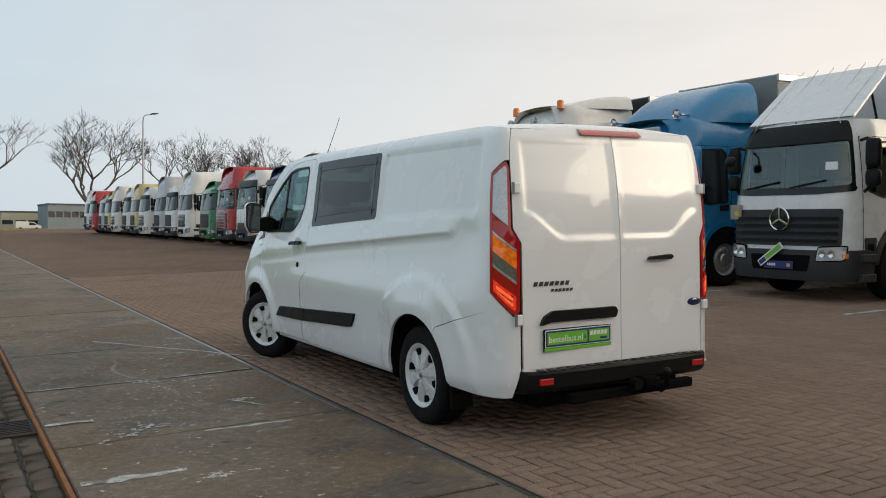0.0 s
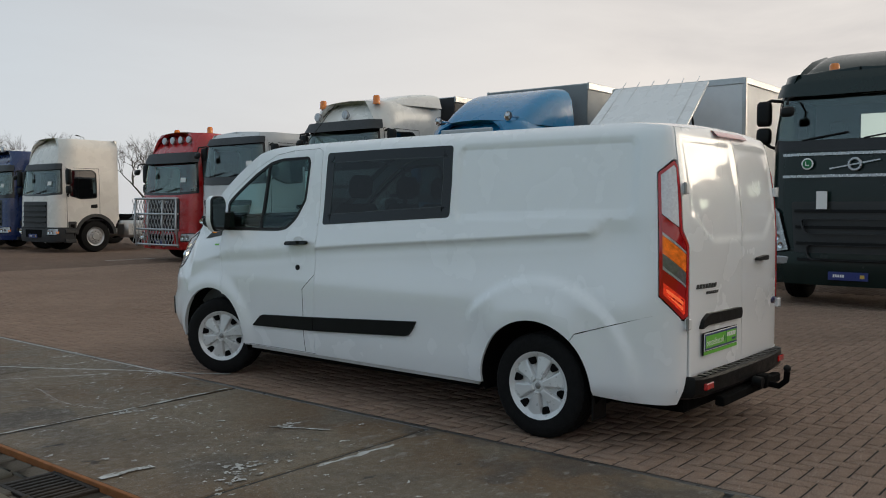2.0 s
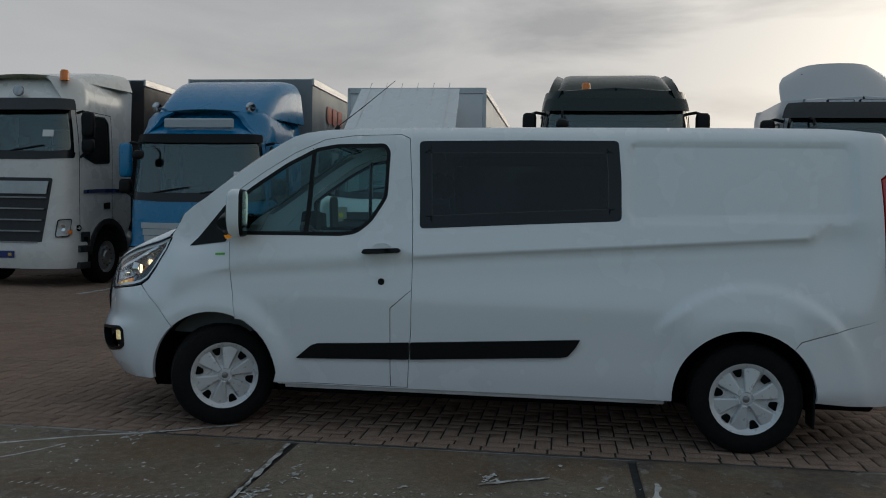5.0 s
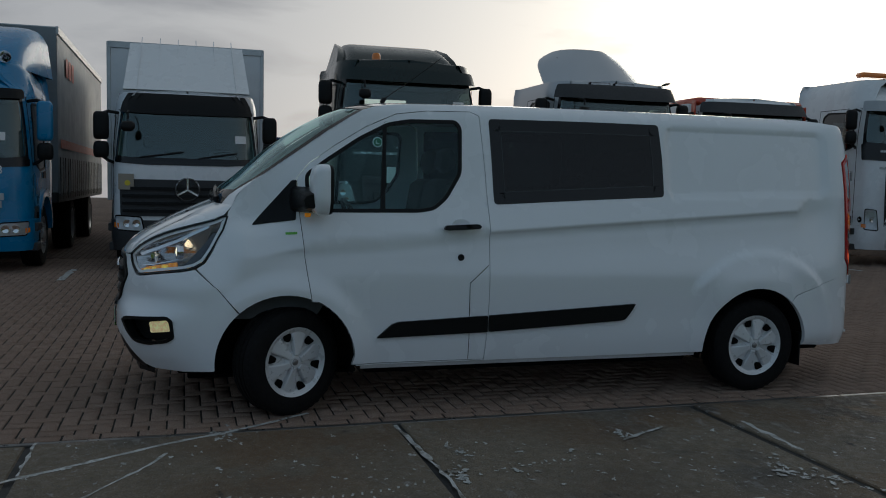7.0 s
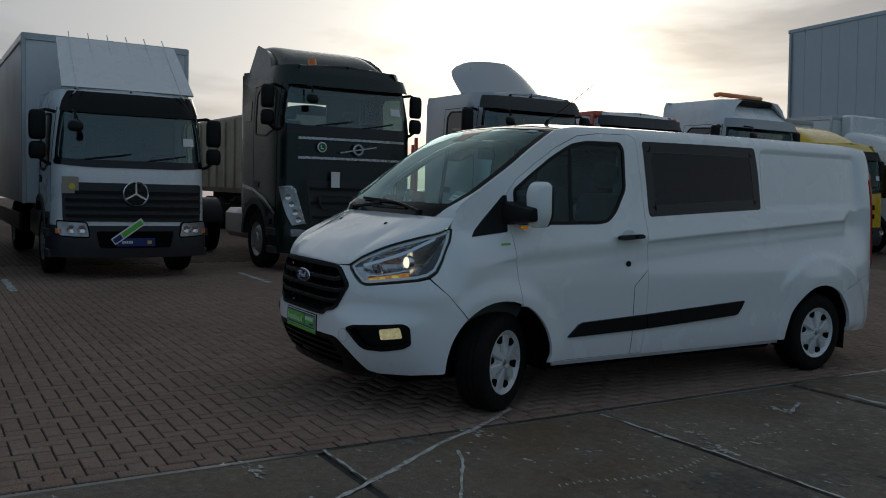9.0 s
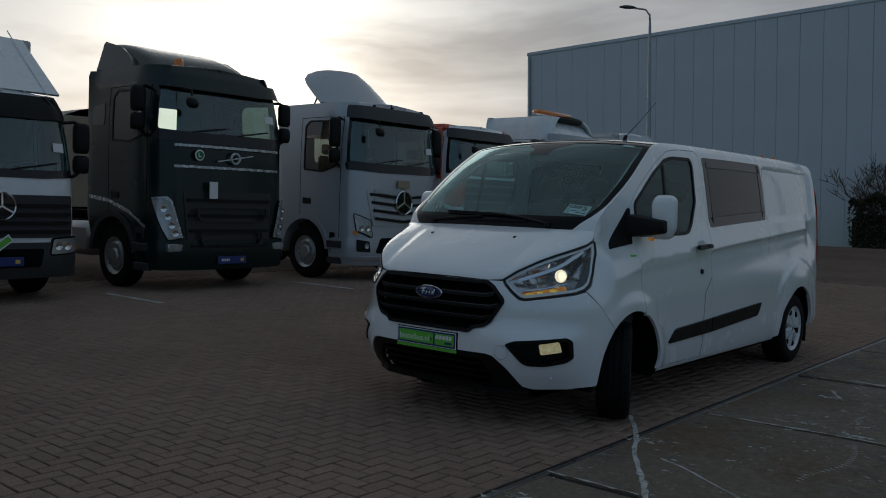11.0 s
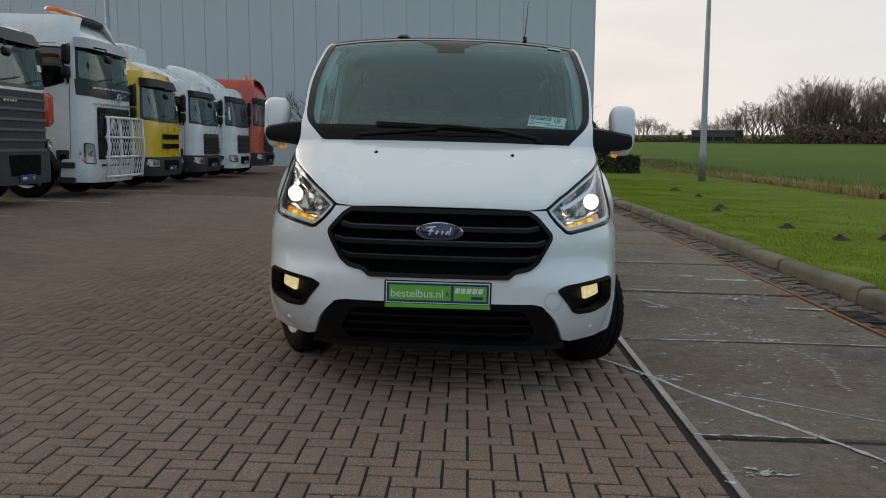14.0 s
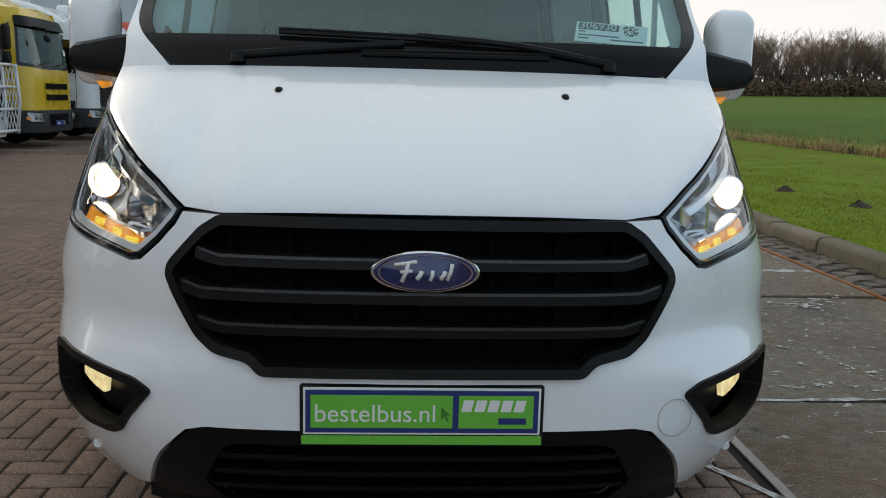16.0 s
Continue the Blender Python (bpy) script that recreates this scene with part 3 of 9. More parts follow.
def many(name, base_v, base_f, mats4, material, parent=None):
    """One mesh of many copies of a small shape, each placed by a 3 x 4 matrix."""
    bv = np.array(base_v, np.float32)
    M = np.array(mats4, np.float32)
    V = np.einsum("nij,kj->nki", M[:, :, :3], bv) + M[:, None, :, 3]
    n, k = len(M), len(bv)
    me = bpy.data.meshes.new(name)
    loops = np.concatenate([np.array(f, np.int32) for f in base_f])
    sizes = np.array([len(f) for f in base_f], np.int32)
    me.vertices.add(n * k)
    me.vertices.foreach_set("co", V.reshape(-1))
    L = (loops[None, :] + (np.arange(n, dtype=np.int32) * k)[:, None]).reshape(-1)
    S = np.tile(sizes, n)
    me.loops.add(len(L))
    me.loops.foreach_set("vertex_index", L)
    me.polygons.add(len(S))
    me.polygons.foreach_set("loop_start", np.r_[0, np.cumsum(S)[:-1]].astype(np.int32))
    me.update(calc_edges=True)
    me.validate()
    me.materials.append(material)
    ob = new(name, me)
    if parent:
        ob.parent = parent
    return ob


def build_paving():
    rng = random.Random(5)
    pv = solid("paving", box(2.6, 60, -30, 114, -0.10, -0.0075), SAND, pose(0, 0, 0), "brown herringbone brick paving, damp in places", kind="structure")
    far = mat("paving_brick_far", (0.235, 0.163, 0.124), 0.80, 0, 0.22, 3.0, bump=0.5, bscale=24, dirt=0.35, dirt_c=(0.055, 0.043, 0.035), dscale=0.35, spec=0.08, matt=1.0)
    fn, fl = far.node_tree.nodes, far.node_tree.links
    bk = fn.new("ShaderNodeTexBrick")
    bk.inputs["Scale"].default_value = 1.0
    for k, val in (("Brick Width", 0.2), ("Row Height", 0.1), ("Mortar Size", 0.008)):
        bk.inputs[k].default_value = val
    bk.inputs["Color1"].default_value, bk.inputs["Color2"].default_value, bk.inputs["Mortar"].default_value = (1, 1, 1, 1), (0.72, 0.72, 0.72, 1), (0.35, 0.33, 0.30, 1)
    tc = fn.new("ShaderNodeTexCoord")
    fl.new(tc.outputs["Object"], bk.inputs["Vector"])
    b = fn["Principled BSDF"]
    src = b.inputs["Base Color"].links[0].from_socket
    mx = fn.new("ShaderNodeMix")
    mx.data_type, mx.blend_type = "RGBA", "MULTIPLY"
    mx.inputs["Factor"].default_value = 1.0
    fl.new(src, mx.inputs["A"])
    fl.new(bk.outputs["Color"], mx.inputs["B"])
    fl.new(mx.outputs["Result"], b.inputs["Base Color"])
    X1, Y0, Y1 = 14.0, -6.0, 22.0
    for x0, x1, y0, y1 in ((2.64, X1, -30, Y0), (2.64, X1, Y1, 114), (X1, 60, -30, 114)):
        p = part("distant_paving", box(x0, x1, y0, y1, -0.020, -0.003), far, pv)
        p["kind"] = "stuff"
    # the bricks: those before the van's nose one by one, the rest as one field
    vx, fx = brick_verts(0.1, 0.05)
    vy, fy = brick_verts(0.05, 0.1)
    mx_, my_ = bpy.data.meshes.new("brick_lying"), bpy.data.meshes.new("brick_standing")
    mx_.from_pydata(vx, [], fx)
    my_.from_pydata(vy, [], fy)
    for m in (mx_, my_):
        m.materials.append(BRICK_ONE)
    rest = {True: [], False: []}
    for x, y, lying in herringbone(2.735, X1, Y0, Y1):
        a, t, u, dz = radians(rng.gauss(0, 0.5)), rng.gauss(0, 0.0025), rng.gauss(0, 0.0025), rng.gauss(-0.002, 0.0010)
        if 3.0 < x < 5.2 and 9.75 < y < 12.35:
            o = new("brick", mx_ if lying else my_)
            o.parent = pv
            o.matrix_local = Matrix.Translation((x, y, dz)) @ Euler((t, u, a)).to_matrix().to_4x4()
        else:
            rest[lying].append([[math.cos(a), -math.sin(a), u, x], [math.sin(a), math.cos(a), -t, y], [-u, t, 1, dz]])
    for lying, bv, bf in ((True, vx, fx), (False, vy, fy)):
        o = many("brick_field", bv, bf, rest[lying], BRICK, pv)
        o["kind"] = "stuff"
    # the straight course along the slabs
    course = []
    for k in range(int((Y1 - Y0) / 0.202)):
        course.append([[0, -1, 0, 2.685], [1, 0, 0, Y0 + 0.101 + 0.202 * k], [0, 0, 1, rng.gauss(-0.002, 0.0015)]])
    o = many("brick_course", vx, fx, course, BRICK, pv)
    o["kind"] = "stuff"


def build_slabs():
    rng = random.Random(8)
    pvm = solid("pavement", box(0.62, 2.60, -30, 114, -0.10, -0.012), TAR, pose(0, 0, 0), "concrete slab strip with tarred joints and white paint marks", kind="structure")
    p, y0 = 2.035, 5.83
    g = box(-0.975, 0.975, -0.995, 0.995, -0.05, 0.0, 0.008)
    me = mesh("slab", g, CONC)
    for k in range(-17, 14):
        o = new("slab", me)
        o.parent = pvm
        o.matrix_local = pose(1.60, y0 + p * (k + 0.5), rng.gauss(0.0, 0.0015), rng.gauss(0, 0.08), rng.gauss(0, 0.08), 0)
    part("slab_strip", box(0.63, 2.57, y0 + p * 14 + 0.02, 114, -0.05, 0.0, 0.006), CONC, pvm)
    part("slab_edge", box(2.562, 2.604, -30, 114, -0.08, 0.003, 0.003), EDGE, pvm, "worn steel slab edge")
    part("slab_edge", box(0.585, 0.612, -30, 40, -0.09, 0.006, 0.003), RUST, pvm, "rusty steel slab edge")
    def ribbon(name, pts, w, wobble=0.012, z=0.0042, material=PAINTW):
        pts = [Vector((*q, 0)) for q in pts]
        out = []
        for a, b in zip(pts, pts[1:]):
            n = max(2, int((b - a).length / 0.05))
            out += [a.lerp(b, k / n) for k in range(n)]
        out.append(pts[-1])
        rows = []
        for k, q in enumerate(out):
            d = (out[min(k + 1, len(out) - 1)] - out[max(k - 1, 0)]).normalized()
            nrm = Vector((-d.y, d.x, 0))
            h0, h1 = w / 2 + rng.gauss(0, wobble), w / 2 + rng.gauss(0, wobble)
            rows.append([tuple(q + nrm * max(0.004, h0) + Vector((0, 0, z))), tuple(q - nrm * max(0.004, h1) + Vector((0, 0, z)))])
        o = part(name, loft(rows, False, False), material, pvm)
        o["kind"] = "structure"
        return o

    ribbon("painted_line", [(2.90, 8.36), (2.71, 8.64), (2.59, 8.84), (2.43, 9.19), (2.04, 9.80), (1.85, 10.15), (1.56, 10.62)], 0.030, 0.004)
    ribbon("painted_line", [(2.26, 9.19), (2.08, 9.27), (1.59, 9.59), (1.30, 9.80)], 0.014, 0.004)
    ribbon("painted_line", [(2.52, 7.885), (1.83, 7.86)], 0.030, 0.007)
    ribbon("painted_line", [(1.83, 7.86), (1.58, 7.845), (0.66, 7.862)], 0.016, 0.006)
    ribbon("painted_line", [(2.14, 5.74), (1.53, 5.765)], 0.026, 0.010)
    ribbon("painted_line", [(2.14, 6.30), (2.05, 6.47), (1.94, 6.67)], 0.020, 0.007)
    ribbon("painted_line", [(0.95, 6.50), (0.64, 6.505)], 0.065, 0.014)
    ribbon("painted_line", [(1.22, 4.95), (0.66, 4.96)], 0.075, 0.016)
    ribbon("painted_line", [(1.85, 3.74), (0.69, 3.63)], 0.030, 0.010)
    ribbon("painted_line", [(2.60, 9.875), (2.04, 9.875)], 0.014, 0.006)
    # a dashed arc, stroke by stroke
    for k in range(24):
        t = k / 23
        x, y = 1.52 - 0.10 * math.sin(math.pi * min(1.0, t * 1.15)), 7.98 + 1.06 * t
        ribbon("paint_dash", [(x + 0.016, y - 0.004), (x - 0.016, y + 0.004)], 0.010, 0.002)
    # ragged flakes of paint, thick near the marks
    v, f = [], []
    spots = []
    for cx, cy, r in ((1.37, 4.74, 0.10), (1.06, 5.96, 0.13), (1.30, 6.08, 0.10), (1.93, 7.66, 0.10), (2.50, 8.88, 0.14), (2.05, 6.62, 0.06), (1.60, 7.78, 0.10), (2.48, 10.35, 0.12)):
        spots += [(cx + rng.gauss(0, r * 0.8), cy + rng.gauss(0, r * 0.35), abs(rng.gauss(0.012, 0.012)) + 0.004) for k in range(26)]
    for k in range(60):
        t = rng.random()
        spots.append((2.12 - 0.54 * t ** 0.6 + rng.gauss(0, 0.02), 5.78 + 1.9 * t, abs(rng.gauss(0.0, 0.010)) + 0.004))
    for px, py, sx, sy, n in ((1.45, 6.2, 0.42, 0.7, 150), (1.75, 8.1, 0.40, 0.6, 100), (2.1, 9.3, 0.35, 0.5, 40), (1.3, 4.6, 0.4, 0.6, 50), (1.5, 10.8, 0.5, 0.9, 30)):
        spots += [(min(2.5, max(0.68, rng.gauss(px, sx))), rng.gauss(py, sy), abs(rng.gauss(0.0, 0.012)) + 0.004) for k in range(n)]
    for cx, cy, r in spots:
        n0, m = len(v), 19
        st, ang = rng.uniform(0.35, 0.8), rng.gauss(0.1, 0.5)
        q1, q2, q3 = (rng.uniform(0, 6.3) for k in range(3))
        for j in range(m):
            a = 2 * math.pi * j / m
            rr = r * (0.7 + 0.22 * math.sin(2 * a + q1) + 0.20 * math.sin(3 * a + q2) + 0.16 * math.sin(5 * a + q3) + rng.uniform(-0.14, 0.14))
            x, y = rr * math.cos(a), rr * math.sin(a) * st
            v.append((cx + x * math.cos(ang) - y * math.sin(ang), cy + x * math.sin(ang) + y * math.cos(ang), 0.0036))
        f.append(tuple(range(n0, n0 + m)))
    o = part("paint_flakes", (v, f), PAINTW, pvm, "worn flakes of white paint")
    o["kind"] = "stuff"


def build_kerb():
    rng = random.Random(11)
    gut = solid("gutter", box(-0.02, 0.60, -30, 60, -0.14, -0.035), SOIL, pose(0, 0, 0), "mossy gutter of rough setts", kind="structure")
    bv, bf = box(-0.07, 0.07, -0.095, 0.095, -0.06, 0.0, 0.012)
    rows = []
    for k in range(-80, 180):
        for j in range(3):
            y = k * 0.2 + (0.1 if j == 1 else 0) + rng.gauss(0, 0.008)
            if 6.38 < y < 6.92 and j > 0:
                continue
            a = rng.gauss(0, 0.04)
            rows.append([[math.cos(a), -math.sin(a), 0, 0.205 + 0.15 * j], [math.sin(a), math.cos(a), 0, y], [rng.gauss(0, 0.03), rng.gauss(0, 0.03), 1, -0.022 + rng.gauss(0, 0.006)]])
    o = many("setts", bv, bf, rows, SETT, gut)
    o["kind"] = "stuff"
    kb = solid("kerb", box(-0.06, 0.08, -30, 60, -0.14, -0.02), KERBC, pose(0, 0, 0), "weathered raised concrete kerb along the verge", kind="structure")
    v, f = prism(rounded([(-0.09, -0.10), (0.115, -0.10), (0.10, 0.075), (0.065, 0.105), (-0.09, 0.11)], 0.025, 3), -0.494, 0.494, "y", 0.008)
    me = mesh("kerb_stone", (v, f), KERBC, angle=35)
    for k in range(-30, 60):
        o = new("kerb_stone", me)
        o.parent = kb
        o.matrix_local = pose(rng.gauss(0, 0.006), k + 0.4, rng.gauss(0, 0.006), rng.gauss(0, 0.3), rng.gauss(0, 0.8), rng.gauss(0, 0.4))
    # drain grate
    IRON = mat("cast_iron", (0.035, 0.032, 0.030), 0.7, 0.6, 0.3, 9, bump=0.4, bscale=120, dirt=0.5, dirt_c=(0.08, 0.05, 0.03))
    gr = thing("drain_grate", pose(0.43, 6.65, -0.022), "cast iron drain grate in the gutter among setts", "drain")
    part("frame", join(box(-0.16, 0.16, -0.24, -0.21, -0.04, 0.006, 0.004), box(-0.16, 0.16, 0.21, 0.24, -0.04, 0.006, 0.004), box(-0.16, -0.13, -0.21, 0.21, -0.04, 0.006, 0.004), box(0.13, 0.16, -0.21, 0.21, -0.04, 0.006, 0.004)), IRON, gr)
    for k in range(8):
        part("bar", box(-0.13, 0.13, -0.195 + 0.052 * k, -0.170 + 0.052 * k, -0.03, 0.003, 0.003), IRON, gr)
    # litter of leaves and soil along the kerb
    v, f = [], []
    for k in range(700):
        x, y, s = 0.13 + abs(rng.gauss(0, 0.07)), rng.uniform(-8, 14), rng.uniform(0.008, 0.028)
        n0, a = len(v), rng.uniform(0, 6.3)
        for j in range(5):
            b = a + j * 1.257
            v.append((x + s * math.cos(b), y + s * rng.uniform(0.5, 1) * math.sin(b), -0.014 + rng.uniform(0, 0.012)))
        f.append(tuple(range(n0, n0 + 5)))
    o = part("leaf_litter", (v, f), mat("dead_leaves", (0.06, 0.04, 0.022), 0.9, 0, 0.3, 5, island=0.4), gut)
    o["kind"] = "stuff"


def blades(name, spots, h0, h1, width, material, lean=0.5, seed=3):
    """Upright blades as thin triangles with a bend."""
    rng = np.random.RandomState(seed)
    P = np.array(spots)
    n = len(P)
    h, a = rng.uniform(h0, h1, n), rng.uniform(0, 2 * math.pi, n)
    d = np.c_[np.cos(a), np.sin(a), np.zeros(n)]
    s = np.c_[-np.sin(a), np.cos(a), np.zeros(n)] * width
    bend = rng.uniform(0.1, lean, n)[:, None] * h[:, None]
    up = np.c_[np.zeros((n, 2)), h]
    V = np.stack([P - s, P + s, P + s * 0.7 + up * 0.6 + d * bend * 0.4, P - s * 0.7 + up * 0.6 + d * bend * 0.4, P + up * 0.95 + d * bend], 1).reshape(-1, 3)
    idx = np.arange(n)[:, None] * 5
    F = [tuple(r) for r in (idx + np.array([0, 1, 2, 3])).tolist()] + [tuple(r) for r in (idx + np.array([3, 2, 4])).tolist()]
    me = bpy.data.meshes.new(name)
    me.from_pydata(V.tolist(), [], F)
    me.materials.append(material)
    return new(name, me)


def build_verge():
    rng = random.Random(21)
    spots = []
    while len(spots) < 90000:
        x, y = -0.10 - abs(rng.gauss(0, 2.6)), rng.uniform(-22, 9.5)
        if x > -7.6 and noise.noise((x * 1.3, y * 1.3, 3.0)) > -0.35:
            spots.append((x, y, ground_height(x, y) - 0.005))
    tagged(blades("grass", spots, 0.012, 0.036, 0.0042, BLADE, 0.9), "short bright green grass of the verge", "grass", kind="stuff")
    def bank(y):
        return -7.2 + 0.0225 * (y + 10)
    MATTED = mat("matted_dead_grass", (0.15, 0.10, 0.052), 0.95, 0, 0.35, 1.2, island=0.4)
    # dead grass lying flat over the ditch, then tufts of straw and a few tall stems
    low, tufts, tall = [], [], []
    for k in range(26000):
        y = rng.uniform(-60, 14)
        x = bank(y) - 0.2 + 0.35 * noise.noise((y * 0.35, 2.0, 0.0)) - abs(rng.gauss(0, 1.6))
        low.append((x, y, ground_height(x, y) - 0.01))
    while len(tufts) < 15000:
        y = rng.uniform(-60, 14)
        cx = bank(y) + 0.35 * noise.noise((y * 0.35, 2.0, 0.0))
        x = cx - abs(rng.gauss(0, 0.55))
        if noise.noise((x * 1.6, y * 1.1, 7.0)) + 0.5 * noise.noise((x * 5, y * 4, 1.0)) > 0.0:
            tufts.append((x, y, ground_height(x, y) - 0.01))
    for k in range(70):
        y = rng.uniform(-45, 12)
        x = bank(y) - abs(rng.gauss(0.3, 0.6))
        tall += [(x + rng.gauss(0, 0.06), y + rng.gauss(0, 0.06), ground_height(x, y)) for j in range(rng.randint(2, 9))]
    tagged(blades("matted_grass", low, 0.05, 0.26, 0.012, MATTED, 1.6, 4), "brown flattened dead grass in the ditch", "grass", kind="stuff")
    tagged(blades("dry_reeds", tufts, 0.10, 0.42, 0.008, STRAW, 1.2, 5), "straw-coloured tufts of dry grass along the ditch", "reeds", kind="stuff")
    tagged(blades("tall_reeds", tall, 0.45, 0.85, 0.006, STRAW, 0.6, 6), "few tall dry reed stems along the ditch", "reeds", kind="stuff")
    for x, y, r in ((-1.79, -4.97, 0.20), (-1.55, -0.4, 0.17), (-1.64, 1.39, 0.16), (-2.41, 1.14, 0.15), (-2.53, -9.59, 0.16), (-1.4, -3.85, 0.14), (-2.6, -12.5, 0.2)):
        v, f = [], []
        rings = []
        for q in (1.0, 0.75, 0.45, 0.15):
            rings.append([(x + r * q * rng.uniform(0.8, 1.2) * math.cos(a), y + r * q * rng.uniform(0.8, 1.2) * math.sin(a), ground_height(x, y) - 0.01 + 0.10 * (1 - q) * rng.uniform(0.7, 1.2)) for a in np.linspace(0, 2 * math.pi, 14, endpoint=False)])
        g = loft(rings)
        base = Matrix.Translation((x, y, ground_height(x, y)))
        solid("molehill", xf(g, base.inverted()), SOIL, base, "small dark molehill in the green grass", "molehill", "molehills", yard=False)


build_slabs()
build_kerb()
build_verge()

# ================================================================ the van
VX, VY, VAN_TURN = 3.789, 6.80, -0.2
SIDE_IN = lerp_table([(0.24, 0.06), (0.28, 0.045), (0.36, 0.030), (0.50, 0.020), (0.66, 0.020), (0.80, 0.008), (0.95, 0.0), (1.10, 0.0), (1.17, 0.004),
                      (1.22, 0.022), (1.27, 0.048), (1.32, 0.062), (1.386, 0.076), (1.60, 0.108), (1.885, 0.158), (1.93, 0.178), (1.96, 0.205), (1.99, 0.25)])
FEND_IN = lerp_table([(0.24, 0.06), (0.36, 0.03), (0.60, 0.012), (0.85, 0.0), (0.98, 0.004), (1.06, 0.025), (1.12, 0.050), (1.18, 0.095), (1.23, 0.130),
                      (1.30, 0.138), (1.40, 0.142), (1.60, 0.145), (1.885, 0.17), (1.93, 0.185), (1.99, 0.25)])
NOSE_LOW = lerp_table([(0.22, 0.20), (0.28, 0.11), (0.36, 0.055), (0.44, 0.020), (0.52, 0.0), (0.60, 0.0)])
FEND_LOW = lerp_table([(0.24, 0.06), (0.36, 0.03), (0.60, 0.012)])
REAR_IN = lerp_table([(0.24, 0.06), (0.34, 0.02), (0.42, 0.0), (1.20, 0.006), (1.45, 0.020), (1.70, 0.052), (1.85, 0.082), (1.92, 0.105), (1.96, 0.14), (1.99, 0.2)])


def soft_box(x, z, x0, x1, z0, z1, w):
    return sm(x0 - w, x0 + w, x) * (1 - sm(x1 - w, x1 + w, x)) * sm(z0 - w, z0 + w, z) * (1 - sm(z1 - w, z1 + w, z))


CREASE_Z = lerp_table([(8.90, 0.96), (8.28, 1.055), (7.84, 1.085), (7.22, 1.145), (6.65, 1.187), (5.9, 1.236), (4.93, 1.302), (4.80, 1.31), (4.65, 1.425), (4.2, 1.425)][::-1])
LEDGE_Z = lerp_table([(4.2, 1.43), (4.65, 1.43), (5.23, 1.42), (5.90, 1.392), (6.3, 1.386), (9.0, 1.386)])
SIDE_LOW = lerp_table([(0.24, 0.06), (0.28, 0.045), (0.34, 0.030), (0.40, 0.020), (0.46, 0.014), (0.60, 0.010), (0.80, 0.003), (0.92, 0.0), (2.0, 0.0)])
UNDERCUT = lerp_table([(-0.25, 0.0), (-0.10, 0.005), (-0.05, 0.010), (-0.022, 0.009), (0.0, -0.005)])


def field_edge(y, z):
    """Distance outside the rounded border of the pressed panel behind the side window."""
    lo = LEDGE_Z(y)
    hz, r = (1.875 - lo) / 2, 0.07
    a, b = abs(y - 5.19) - 0.675 + r, abs(z - lo - hz) - hz + r
    return math.hypot(max(a, 0.0), max(b, 0.0)) + min(max(a, b), 0.0) - r


def side_inset(z, y):
    """The body side: tumblehome above, a sharp crease with an undercut, an almost flat flank."""
    zc, lo = CREASE_Z(y), LEDGE_Z(y)
    if z >= lo:
        return SIDE_IN(z)
    top = SIDE_IN(lo)
    dc = max(0.002, top - 0.26 * (lo - zc))
    if z >= zc:
        return dc + (top - dc) * (z - zc) / max(0.004, lo - zc)
    w = sm(0.80, zc - 0.10, z)
    return SIDE_LOW(z) * (1 - w) + dc * w + (0.005 * w + UNDERCUT(max(-0.25, z - zc))) * sm(4.62, 4.80, y)


def nose_inset(u, z, y):
    """The front: an upright bumper that leans back over the lamps to the bonnet's edge."""
    k = sm(8.86, 9.30, y)
    low = NOSE_LOW(min(z, 0.60)) * k + FEND_LOW(min(z, 0.60)) * (1 - k)
    if z <= 0.60:
        return low
    base = NOSE_BASE(u)
    if z < 0.80:
        return low + (base - low) * sm(0.615, 0.72, z)
    t = (z - 0.80) / (FRONT_Z(u) - 0.80)
    return base + (FRONT_D(u) - base) * min(t, 1.25) ** 1.3


def van_inset(u, z, y):
    d = side_inset(z, y)
    k = sm(8.28, 8.72, y)
    d = d * (1 - k) + FEND_IN(z) * k
    if y > 8.74:
        k = sm(8.74, 8.90, y)
        d = d * (1 - k) + nose_inset(u, z, y) * k
    k = sm(4.62, 4.26, y)
    d = d * (1 - k) + REAR_IN(z) * k
    # flared wheel arches, the rear one with a pressed ridge
    for cy, r1, amp in ((5.16, 0.60, 0.014), (8.50, 0.58, 0.022)):
        r = math.hypot(y - cy, z - 0.34)
        d -= amp * (1 - sm(0.44, r1, r)) * sm(0.2, 0.3, z)
    if 4.2 < y < 6.2:
        r = math.hypot(y - 5.13, z - 0.335)
        turn = math.degrees(math.atan2(z - 0.335, y - 5.13))
        d -= 0.024 * (1 - sm(0.645, 0.715, r)) * sm(22, 52, turn)
    # pressed panel behind the side window
    if 4.4 < y < 6.0:
        d += 0.018 * (1 - sm(-0.012, 0.001, field_edge(y, z)))
    # stamped window field of the rear doors
    if y < 4.34:
        a = u_to_a(u)
        low = 1.27 + 0.16 * sm(0.42, 0.70, a)
        d += 0.008 * soft_box(a, z, 0.03, 0.71, low, 1.86, 0.016)
    return d


VAN_PLAN = [(0, 9.530), (0.25, 9.526), (0.45, 9.508), (0.59, 9.468), (0.70, 9.398), (0.805, 9.305), (0.882, 9.205), (0.931, 9.11), (0.965, 8.98), (0.974, 8.86), (0.976, 8.75), (0.974, 8.4),
            (0.975, 7.5), (0.975, 6.5), (0.972, 5.2), (0.962, 4.75), (0.940, 4.5), (0.90, 4.36), (0.845, 4.28), (0.77, 4.238), (0.60, 4.216), (0.30, 4.202), (0, 4.197)]
VS = Skin(VAN_PLAN, van_inset, VY)
